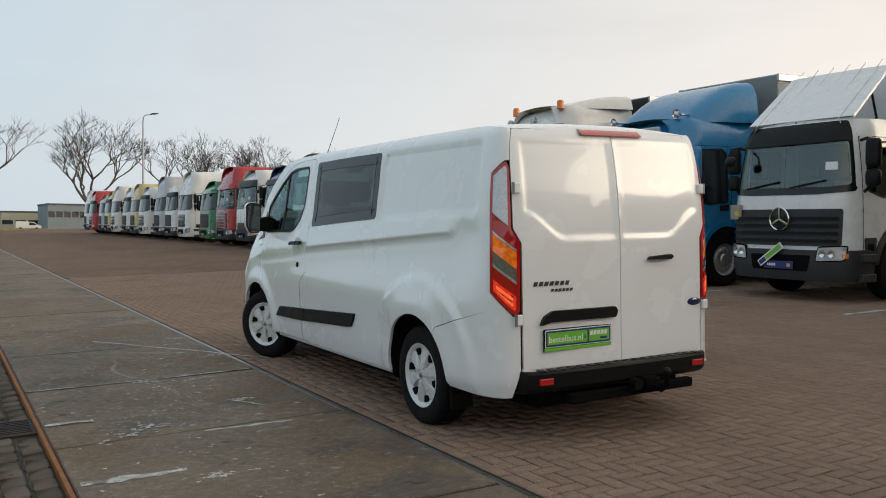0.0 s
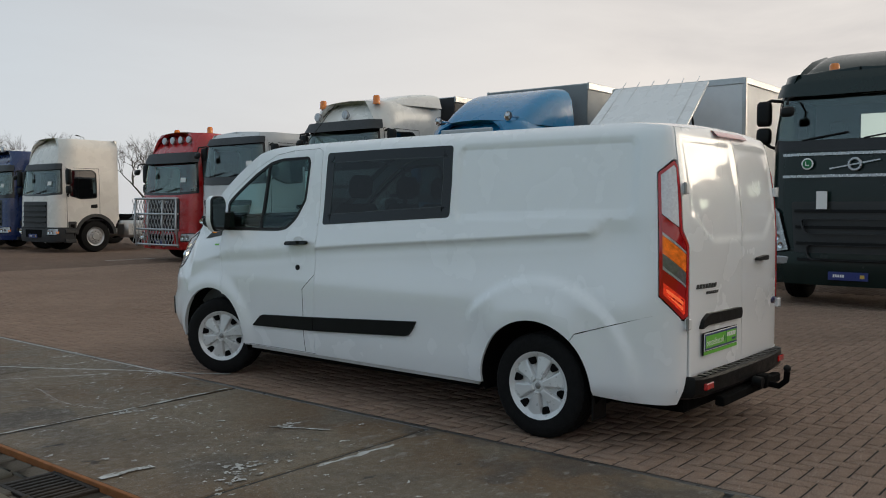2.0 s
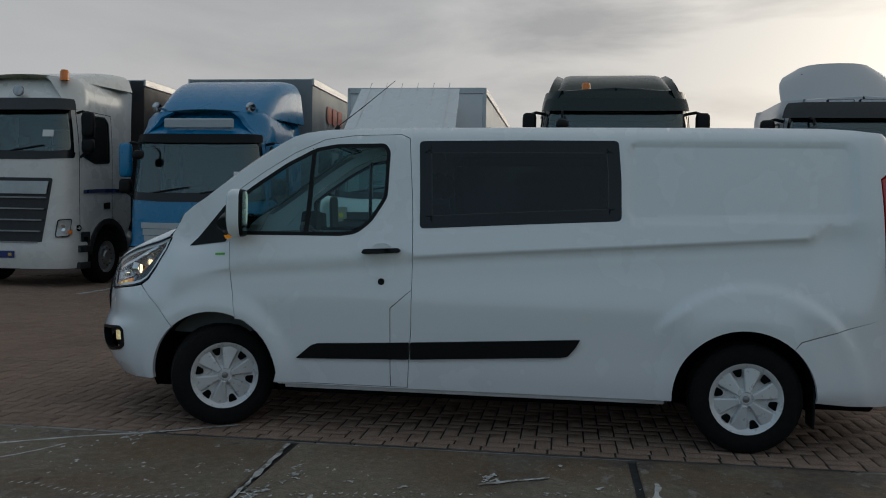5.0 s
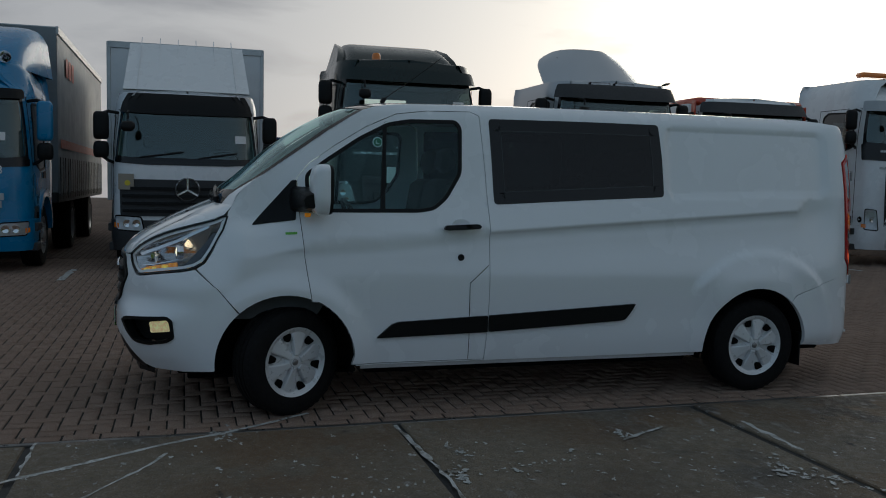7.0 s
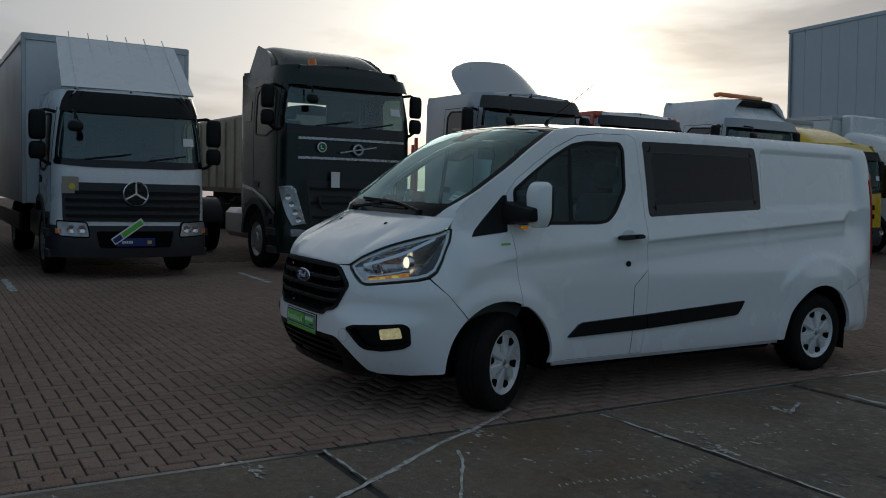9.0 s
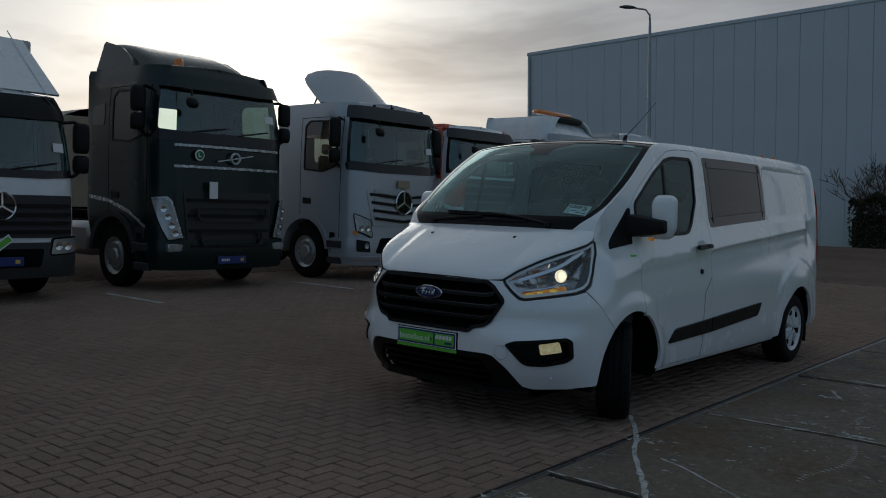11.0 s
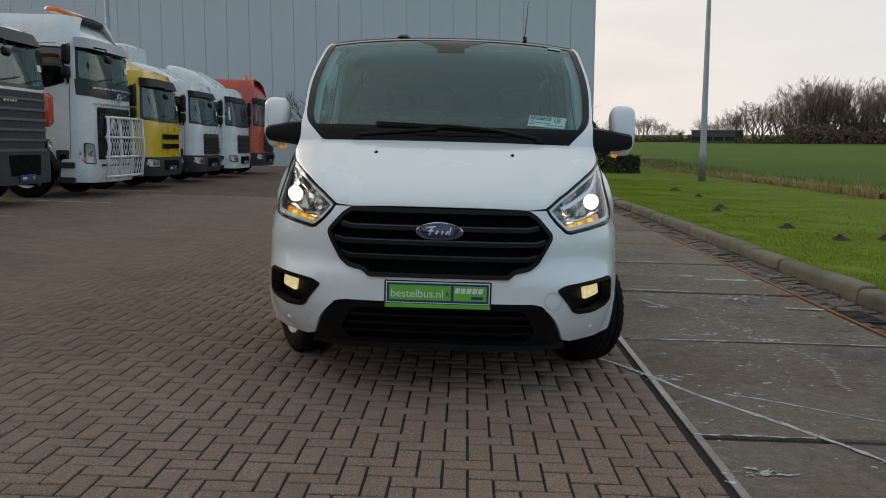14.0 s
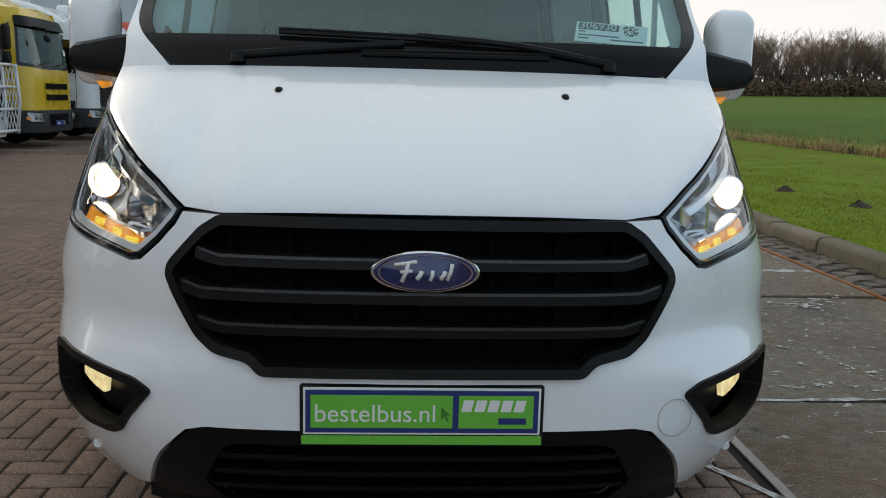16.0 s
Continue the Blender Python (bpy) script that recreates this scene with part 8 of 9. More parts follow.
NEAR_TRUCKS = [
    ("tractor_unit", 11.3, 22.35, dict(label="red tractor unit with silver bull bar and roof lamps", col=P_RED, h=3.38, ws=(1.80, 2.62), bumper=P_RED, grille=GREYPLASTIC, gr=(0.72, 0.80, 1.66), visor=(GREYPLASTIC, 2.60, 2.86, 0.10), beacons=(-0.75, 0.75), bea_y=-1.0, bea_z=3.38, spots=(-0.66, -0.30, 0.06, 0.42), spot_z=3.20, spot_y=-0.42, bull=True, barname=(1.56, 0.22), slats=4)),
    ("tractor_unit", 11.4, 19.80, dict(label="pale grey tractor unit with dark bumper and grille", col=mat("paint_pale_grey", (0.60, 0.61, 0.62), 0.35, 0, 0.04, 2, coat=0.5, dirt=0.2), h=3.26, ws=(2.16, 2.98), visor=(GREYPLASTIC, 3.00, 3.16, 0.05), grille=GREYPLASTIC, gr=(0.96, 1.24, 1.62), taper=0.10, slats=3, slatm=STEEL, slat_h=0.03, star=1.50, depth=1.75, bz=(0.42, 1.22), lamp=(0.98, 1.16, 0.86, 1.14), bumper=GREYPLASTIC, plate_z=1.02, cowl=0.16)),
    ("tractor_unit", 11.4, 16.0, dict(label="dirty white tractor unit with orange beacons and dark tilt trailer", col=P_OFF, h=3.74, half=1.22, ws=(2.36, 3.12), visor=(GREYPLASTIC, 3.12, 3.32, 0.14), beacons=(0.74, -0.91), bea_y=-0.45, bea_z=3.66, cowl=0.10, spots=(0.74, -0.14), spot_z=3.46, spot_y=-0.30, grille=GREYPLASTIC, gr=(0.92, 0.72, 1.92), taper=0.20, slats=6, slatm=STEEL, slat_h=0.025, bumper=P_OFF, panel_bar=(1.64, 1.86), barname=(1.70, 0.26), stripes=P_NAVY, body=("curtain", -2.7, -13.0, 1.2, 4.0, CURT_K, 1.26), length=13.0, rear_axles=(-5.0, -10.2, -11.5), intake=False, lamp=(0.90, 1.18, 0.98, 1.14), deflector="dome", dh=4.02, plate_z=0.58)),
    ("box_lorry", 11.3, 12.48, dict(body_close=True, label="blue lorry with silver grille and greyish curtain-sided trailer", col=P_BLUE, h=3.10, ws=(1.66, 2.57), visor=(BLACK, 2.56, 2.70, 0.05), deflector="dome", dh=3.86, cowl=0.10, grille=P_BLUE, gr=(0.98, 0.80, 1.24), taper=0.12, slats=3, slatm=ALU, slat_h=0.10, star=1.08, bumper=P_BLUE, mirror=P_BLUE, arch=P_BLUE, body=("curtain", -2.75, -11.0, 1.15, 4.0, CURT_B, 1.27), stripe=STRIPE_R, length=11.0, rear_axles=(-5.2, -8.6), number=True, plate_z=0.42)),
    ("box_lorry", 11.42, 9.05, dict(label="white box lorry with dark bumper and tall roof deflector", col=P_WHITE, h=2.76, half=1.12, ws=(1.72, 2.46), visor=(BLACK, 2.44, 2.74, 0.03), cowl=0.06, body_close=True, depth=1.75, deflector="plate", dy0=-0.36, dy1=1.02, dh=3.60, dw=0.95, dflat=True, grille=GREYPLASTIC, gr=(1.0, 0.86, 1.42), taper=0.02, slats=4, star=1.27, bumper=GREYPLASTIC, body=("box", -2.10, -9.0, 1.05, 3.74, BOXW, 1.28), length=9.0, rear_axles=(-6.0,), lamp=(0.64, 0.84, 0.64, 1.0), stray=True, d_label="white ribbed roof deflector", plate_z=0.56)),
    ("tractor_unit", 11.50, 5.48, dict(label="dark grey tractor unit with light grille bars and roof fairing", col=P_DGREY, h=3.46, ws=(2.42, 3.12), cowl=0.12, visor=(P_DGREY, 3.12, 3.32, 0.09), grille=mat("near_black_grille", (0.016, 0.018, 0.019), 0.4, 0, 0.1, 8), gr=(0.84, 0.62, 1.55), taper=0.08, slats=4, bumper=P_DGREY, lamp_slim=True, deflector="fins", dh=4.0, beacons=(0.47,), bea_y=-0.80, bea_z=3.46, rearwin=True, slant_badge=True, lamp=(0.84, 1.34, 0.98, 1.14), lamp_back=0.0, lamp_up=0.03, plate_z=0.48, intake=False)),
    ("tractor_unit", 11.22, 1.76, dict(label="silver tractor unit with raised roof deflector and lamp bars", col=P_SILVER, h=3.28, ws=(2.14, 2.98), cowl=0.12, visor=(GREYPLASTIC, 2.98, 3.22, 0.12), deflector="plate", dy0=-0.85, dy1=0.75, dh=4.0, dw=1.0, dcol=P_SILVER, grille=P_SILVER, gr=(0.92, 1.02, 1.68), taper=0.16, vee=0.06, slats=4, slatm=BLACK, slat_h=0.05, star=1.46, star_k=1.5, low_mouth=True, skirt=P_SILVER, bumper=P_SILVER, bumper_low=P_SILVER, arch=P_SILVER, mirror=BLACK, ledbars=True, plate_z=0.45, lamp=(0.82, 1.12, 0.80, 1.10), lamp_up=0.12)),
    ("tractor_unit", 11.35, -1.20, dict(label="white lorry cab with orange-red corners, dark grille and bumper", col=P_WHITE, h=3.12, ws=(2.12, 2.86), visor=(GREYPLASTIC, 2.86, 3.06, 0.10), grille=GREYPLASTIC, gr=(0.92, 0.92, 2.02), taper=0.06, slats=6, slatm=mat("grey_slat", (0.10, 0.105, 0.11), 0.4, 0, 0.1), bumper=GREYPLASTIC, orange=True, barname=(1.82, -0.20), lamp=(1.02, 1.16, 0.84, 1.14), bz=(0.42, 1.0), depth=1.8, skirt=BLACK)),
    ("tractor_unit", 11.15, -4.72, dict(label="white tractor unit with white bull bar and orange light bar", col=P_WHITE, h=3.66, ws=(2.36, 3.06), cowl=0.30, visor=(mat("pale_visor", (0.35, 0.37, 0.39), 0.35, 0, 0.05), 3.02, 3.22, 0.12), grille=GLOSSBLACK, gr=(0.84, 0.60, 1.86), slats=3, bumper=P_WHITE, bull="white", lightbar=True, lamp=(0.72, 1.10, 0.98, 1.16), lamp_back=0.0, intake=False, plate=False, slant_badge=True)),
    ("box_lorry", 11.2, -8.25, dict(body_close=True, label="bright yellow lorry with roof fairing and black bumper", col=P_YELLOW, h=2.86, ws=(1.70, 2.52), visor=(BLACK, 2.50, 2.70, 0.08), deflector="dome", dh=3.40, grille=P_YELLOW, gr=(0.62, 0.95, 1.40), slats=2, slatm=GLOSSBLACK, slat_h=0.12, bumper=GREYPLASTIC, body=("box", -2.4, -9.0, 1.1, 3.6, BOXW, 1.24), length=9.0)),
    ("box_lorry", 11.2, -11.9, dict(body_close=True, label="white refrigerated lorry with black grille", col=P_WHITE, h=2.85, ws=(1.70, 2.48), visor=(BLACK, 2.46, 2.62, 0.05), deflector="dome", dh=3.40, grille=GREYPLASTIC, gr=(0.74, 0.82, 1.42), bumper=GREYPLASTIC, body=("box", -2.6, -10.0, 1.1, 3.85, BOXW, 1.27), length=10.0, cooler=True)),
    ("box_lorry", 11.2, -15.6, dict(label="white lorry with rounded roof fairing and grey bumper", col=P_WHITE, h=2.9, ws=(1.72, 2.52), visor=(BLACK, 2.50, 2.66, 0.05), deflector="dome", dh=3.62, grille=GREYPLASTIC, gr=(0.74, 0.82, 1.42), bumper=P_WHITE, near=False)),
    ("tractor_unit", 11.2, -19.3, dict(label="orange-red tractor unit beside the grey hall", col=P_ORANGE, h=3.45, ws=(1.80, 2.62), visor=(BLACK, 2.60, 2.80, 0.06), grille=GREYPLASTIC, beacons=(-0.6, 0.6), bea_z=3.45, near=False)),
    ("tractor_unit", 11.3, 29.4, dict(label="cream-white tractor unit with high roof and dark bumper", col=paint("cream_white", (0.74, 0.71, 0.66)), h=3.56, ws=(1.82, 2.62), visor=(GREYPLASTIC, 2.60, 2.78, 0.05), grille=GREYPLASTIC, gr=(0.76, 0.70, 1.60), slats=5, bumper=GREYPLASTIC, rearwin=False, rim=ALU)),
    ("tractor_unit", 11.3, 32.6, dict(label="dark blue tractor unit with a row of roof lamps", col=P_NAVY, h=3.30, ws=(1.80, 2.62), visor=(GREYPLASTIC, 2.62, 2.82, 0.08), spots=(-0.6, -0.3, 0.0, 0.3, 0.6), spot_z=3.34, grille=GREYPLASTIC, gr=(0.86, 0.62, 1.66), slats=6, bumper=P_NAVY, cowl=0.08)),
    ("tractor_unit", 11.3, 36.25, dict(label="white tractor unit with black grille and dark visor", col=P_WHITE, h=3.30, ws=(1.80, 2.62), visor=(GREYPLASTIC, 2.62, 2.90, 0.10), grille=GLOSSBLACK, gr=(0.62, 0.6, 1.10), bumper=GREYPLASTIC, cowl=0.10)),
    ("tractor_unit", 11.3, 39.40, dict(label="red tractor unit with patterned front and roof lamps", col=P_RED, h=3.60, ws=(1.80, 2.64), visor=(P_RED, 2.62, 2.82, 0.08), spots=(-0.5, 0.0, 0.5), spot_z=3.66, grille=GLOSSBLACK, gr=(0.8, 0.8, 1.55), slatm=P_RED, bumper=GREYPLASTIC, cowl=0.10)),
    ("tractor_unit", 11.3, 42.30, dict(label="green low-roofed tractor unit", col=P_GREEN, h=3.05, ws=(1.72, 2.52), visor=(P_GREEN, 2.50, 2.70, 0.08), grille=GREYPLASTIC, bumper=P_GREEN, near=False)),
]
FAR = [(46.8, P_WHITE, 3.70, "white high-roofed tractor unit in the far row"), (50.3, P_WHITE, 3.05, "white low-roofed tractor unit in the far row"), (53.7, P_SILVER, 3.75, "silver high-roofed tractor unit with dark visor"),
       (57.2, P_WHITE, 3.25, "white tractor unit in the far row"), (60.6, P_CREAM, 3.55, "pale yellow tractor unit with white roof"), (64.0, P_WHITE, 3.40, "white tractor unit with grey bumper"),
       (67.4, P_OFF, 3.60, "off-white tractor unit in the far row"), (70.9, P_CREAM, 3.30, "cream tractor unit in the far row"), (74.4, P_SILVER, 3.15, "grey tractor unit in the far row"), (78.0, P_RED, 3.55, "red and yellow tractor unit"), (81.6, P_WHITE, 3.70, "white high-roofed tractor unit at the row's end")]


def truck_extras(tr, s, h):
    """Bull bars, light bars, marks and the like that only some trucks carry."""
    if s.get("bull"):
        m = P_WHITE if s["bull"] == "white" else ALU
        b = thing_part("bull_bar", tr)
        part("bar", join(*[tube([(x, 0.16, 0.40), (x, 0.22, 1.0), (x * 0.97, 0.18, 1.68)], 0.03, 8) for x in (-0.95, -0.33, 0.33, 0.95)], *[tube([(-0.98, 0.17, z), (-0.5, 0.23, z), (0.5, 0.23, z), (0.98, 0.17, z)], 0.028, 8) for z in (0.46, 0.86, 1.26, 1.66)]), m, b, "tubular bar", smooth=True)
        mesh_bars = []
        for k in range(14):
            x = -0.9 + 1.8 * k / 13
            for z in (0.48, 0.88, 1.28):
                mesh_bars += [tube([(x, 0.21, z), (x + 0.16, 0.21, z + 0.36)], 0.008, 4), tube([(x + 0.16, 0.21, z), (x, 0.21, z + 0.36)], 0.008, 4)]
        part("lattice", join(*mesh_bars), m, b, "diamond lattice of thin bars")
    if s.get("lightbar"):
        part("light_bar", box(-0.75, 0.75, -1.15, -0.90, h + 0.10, h + 0.20, 0.04), AMBER, tr, "orange roof light bar", angle=40)
        part("lamp_bar", box(-0.55, 0.55, -0.62, -0.48, h - 0.10, h + 0.02, 0.03), BLACK, tr)
    if s.get("ledbars"):
        for x in (-0.11, 0.36):
            lb = part("lamp_bar", box(x - 0.20, x + 0.20, -0.34, -0.26, 3.19, 3.27, 0.015), BLACK, tr, "short lamp bar")
            part("lens", box(x - 0.18, x + 0.18, -0.262, -0.252, 3.20, 3.26, 0.004), TLAMP, lb)
        part("warning_diamond", xf(prism([(-0.09, 0), (0, -0.13), (0.09, 0), (0, 0.13)], 0.0, 0.01, "y"), pose(-1.06, -0.075, 1.72, 0, 0, 35)), BLACK, tr)
        part("paper_sheet", box(-0.16, 0.16, 0.0, 0.008, 1.74, 1.88), mat("brown_card", (0.35, 0.29, 0.19), 0.8, 0, 0.1), tr)
    if s.get("slant_badge"):
        m = mat("bright_trim", (0.48, 0.50, 0.52), 0.25, 0.7, 0.05)
        for z, a in ((2.24, 0.98), (1.92, 0.98)):
            part("grille_trim", loft([[(x, 0.012 - 0.10 * (abs(x) / 0.98) ** 3, zz) for x in np.linspace(-a, a, 15)] for zz in (z - 0.02, z + 0.02)], False, False), m, tr, "bright trim line")
        part("badge", xf(join(lathe([(0.06, 0.0), (0.07, 0.015), (0.09, 0.015), (0.10, 0.0)], 24, "y"), box(-0.34, 0.34, 0.0, 0.01, -0.01, 0.01)), pose(-0.05, 0.03, 2.08, 0, 10, 0)), m, tr, angle=40)
        part("paper_sheet", box(0.30, 0.45, 0.06, 0.066, 1.44, 1.70), TRIM_WHITE, tr)
        if s.get("col") == P_DGREY:
            part("badge_disc", xf(lathe([(0, 0.006), (0.075, 0.006), (0.085, 0.0)], 24, "y"), pose(0.60, 0.01, 2.10)), TRIM_WHITE, tr)
            part("badge_disc", xf(lathe([(0, 0.008), (0.064, 0.008), (0.066, 0.0)], 24, "y"), pose(0.60, 0.012, 2.10)), mat("badge_green", (0.01, 0.16, 0.05), 0.4), tr)
            part("letter_L", join(box(0.615, 0.63, 0.020, 0.024, 2.07, 2.135), box(0.575, 0.63, 0.020, 0.024, 2.07, 2.085)), TRIM_WHITE, tr)
            for z0, z1, a in ((1.08, 1.30, 0.70), (0.70, 0.92, 0.62)):
                ring = rounded([(-a, z1), (a, z1), (a * 0.9, z0), (-a * 0.9, z0)], 0.08)
                part("grille_frame", loft([[(x * k, d, (z0 + z1) / 2 + (z - (z0 + z1) / 2) * k) for x, z in ring] for k, d in ((1.0, 0.02), (0.985, 0.075), (0.95, 0.075), (0.94, 0.03))], True, False), GREYPLASTIC, tr, angle=30)
            for sg in (1, -1):
                part("lower_lamp", xf(box(0.80, 1.10, -0.12, -0.02, 0.62, 0.74, 0.015), Matrix.Diagonal((-sg, 1, 1, 1))), TLAMP, tr, "low lamp strip", angle=40)
                part("side_trim", loft([[(-sg * 1.252, y, z + dz) for y, z in ((-0.42, 0.95), (-0.9, 1.18), (-1.5, 1.34), (-2.1, 1.40))] for dz in (0, 0.06)], False, False), m, tr)
    if s.get("orange"):
        for sg in (1, -1):
            part("wing_panel", box(min(-sg * 0.86, -sg * 1.20), max(-sg * 0.86, -sg * 1.20), -0.42, -0.02, 1.42, 2.04, 0.07), P_ORANGE, tr, "orange-red corner panel", angle=40)
        part("roof_band", box(-1.17, 1.17, -1.72, -0.44, 3.00, 3.15, 0.05), P_ORANGE, tr, angle=40)
        for sg in (1, -1):
            part("door_frame", box(min(-sg * 1.20, -sg * 1.235), max(-sg * 1.20, -sg * 1.235), -0.55, -0.42, 2.0, 3.06, 0.015), P_ORANGE, tr)
            part("door_frame", box(min(-sg * 1.205, -sg * 1.245), max(-sg * 1.205, -sg * 1.245), -1.52, -1.42, 2.0, 3.06, 0.015), P_ORANGE, tr)
    if s.get("number"):
        cu = bpy.data.curves.new("fleet_number", "FONT")
        cu.body, cu.size, cu.extrude = "48", 0.17, 0.002
        o = new("fleet_number", cu)
        o.parent = tr
        o.matrix_local = pose(0, 0, 0, 90, 0, 180) @ pose(0.72, 1.46, -0.01 + 0.045)
        cu.materials.append(TRIM_WHITE)
        part("roof_sign", box(-0.62, 0.62, -0.36, -0.28, 2.80, 2.97, 0.02), mat("blank_sign", (0.42, 0.46, 0.50), 0.4, 0, 0.05), tr, "blank white roof sign")
        for sg in (1, -1):
            part("air_horn", xf(lathe([(0.09, 0.12), (0.05, 0.05), (0.025, -0.02), (0.02, -0.35), (0.0, -0.36)], 14, "y"), pose(sg * 0.85, -0.62, 3.18)), CHROME, tr, "chrome air horn", smooth=True)
    if s.get("stray"):
        part("stray_plate", xf(box(-0.26, 0.26, 0.0, 0.01, -0.055, 0.055, 0.003), pose(0.12, 0.075, 0.72, 0, 36, 0)), TRIM_WHITE, tr, "loose dealer plate set askew")
        part("stray_field", xf(box(-0.24, 0.10, 0.01, 0.012, -0.035, 0.035), pose(0.12, 0.075, 0.72, 0, 36, 0)), TRIM_GREEN, tr, "green field")
        part("stray_field", xf(box(0.115, 0.245, 0.01, 0.012, -0.035, 0.035), pose(0.12, 0.075, 0.72, 0, 36, 0)), TRIM_BLUE, tr, "blue field")
        for k in range(6):
            part("deflector_rib", tube([(-0.75 + 0.30 * k, -0.35, 2.77), (-0.73 + 0.292 * k, -0.925, 3.25), (-0.71 + 0.284 * k, -1.50, 3.75)], 0.008, 4), P_WHITE, tr)
        part("inspection_plate", box(0.78, 1.0, -0.04, -0.02, 1.26, 1.50, 0.004), mat("brown_plate", (0.30, 0.27, 0.22), 0.6, 0, 0.1), tr)
        part("round_sticker", xf(lathe([(0, 0.004), (0.04, 0.004), (0.042, 0.0)], 16, "y"), pose(0.87, -0.02, 1.36)), mat("sticker_yellow", (0.62, 0.50, 0.03), 0.5), tr)
    if s.get("stripes"):
        for sg in (1, -1):
            part("paint_stripe", loft([[(-sg * (1.242 - 0.03 * sm(1.8, 3.4, z + dz)), y, z + dz) for y, z in ((-0.50, 1.66), (-1.2, 1.70), (-2.1, 1.72))] for dz in (0, 0.07)], False, False), s["stripes"], tr)
    if s.get("cooler"):
        part("cooling_unit", box(-0.85, 0.85, -2.62, -2.25, 2.9, 3.9, 0.06), P_WHITE, tr, "white cooling unit", angle=40)


def build_trucks():
    for name, x, y, s in NEAR_TRUCKS:
        tr = build_truck(name, x, y, s)
        truck_extras(tr, s, s["h"])
    for k, (y, col, h, label) in enumerate(FAR):
        s = dict(label=label, col=col, h=h, ws=(1.76, 2.56), visor=(BLACK if k % 2 else col, 2.54, 2.76, 0.07), grille=GREYPLASTIC if k % 3 else GLOSSBLACK, bumper=col if k % 3 == 0 else GREYPLASTIC, near=False)
        build_truck("tractor_unit", 11.3 + 0.1 * (k % 3), y, s)


build_trucks()

# ================================================================ surroundings
CLAD = mat("grey_cladding", (0.50, 0.565, 0.63), 0.45, 0.05, 0.05, 0.8, dirt=0.25, dirt_c=(0.42, 0.47, 0.52), dscale=0.25)
BARK = mat("grey_brown_bark", (0.11, 0.092, 0.078), 0.9, 0, 0.3, 4, bump=0.5, bscale=40)
TWIG = mat("dark_twigs", (0.075, 0.055, 0.042), 0.95, 0, 0.25, 3, island=0.3)
LEAF = mat("dark_hedge_leaf", (0.036, 0.042, 0.020), 0.75, 0, 0.3, 2, island=0.45)
GALV = mat("galvanised_steel", (0.34, 0.36, 0.37), 0.45, 0.6, 0.12, 6, dirt=0.3, dirt_c=(0.2, 0.2, 0.19))
ROUGHC = mat("rough_concrete", (0.28, 0.26, 0.22), 0.85, 0, 0.2, 5, bump=0.6, bscale=90, dirt=0.6, dirt_c=(0.12, 0.11, 0.08))


def build_hall():
    a, b = Vector((33.7, -35.0, 0)), Vector((-2.9, -32.4, 0))
    d = (b - a)
    ln, yaw = d.length, math.degrees(math.atan2(d.y, d.x))
    z0 = fall(10, -34) - 0.6
    hall = thing("hall", pose(a.x, a.y, z0, 0, 0, yaw), "large windowless hall clad in grey metal panels", "building", yard=False)
    H = 13.05
    part("core", box(0.05, ln - 0.05, 0.06, 28, 0, H - 0.1), CLAD, hall)
    n = int(ln / 1.2)
    w = ln / n
    pan = mesh("panel", box(0.006, w - 0.006, -0.0, 0.06, 0.0, H - 0.22, 0.012), CLAD)
    for k in range(n):
        o = new("panel", pan)
        o.parent = hall
        o.matrix_local = Matrix.Translation((w * k, 0, 0))
    part("coping", box(-0.03, ln + 0.03, -0.05, 0.3, H - 0.22, H, 0.02), CLAD, hall)
    side = mesh("panel", box(ln - 0.02, ln + 0.04, 0.07, 1.26, 0.0, H - 0.22, 0.01), CLAD)
    for k in range(23):
        o = new("panel", side)
        o.parent = hall
        o.matrix_local = Matrix.Translation((0, 1.2 * k, 0))
    part("downpipe", tube([(0.25, -0.08, 0), (0.25, -0.08, H - 0.3)], 0.06, 8), GALV, hall)


def branch(rng, p, d, length, r, depth, limbs, twigs, spread):
    """Forking limbs; the finest go to the crown."""
    pts, q = [p], p.copy()
    steps = 4 if depth > 1 else 3
    for k in range(steps):
        d = (d + Vector((rng.gauss(0, 0.16), rng.gauss(0, 0.16), rng.gauss(0.06, 0.08)))).normalized()
        q = q + d * (length / steps)
        pts.append(q.copy())
    (limbs if depth > 2 else twigs).append((pts, r, r * 0.55))
    if depth == 0:
        return
    for k in range(3 if depth > 1 else 4):
        t = rng.choice((1.0, 1.0, 0.75, 0.5)) if k else 1.0
        base = pts[int(round(t * steps))]
        side = Vector((rng.gauss(0, 1), rng.gauss(0, 1), rng.gauss(0.15, 0.4))).normalized()
        nd = (d + side * spread).normalized()
        branch(rng, base, nd, length * rng.uniform(0.62, 0.85), r * 0.58, depth - 1, limbs, twigs, spread)


FARTWIG = mat("brown_far_twigs", (0.17, 0.122, 0.088), 0.95, 0, 0.25, 3, island=0.3)


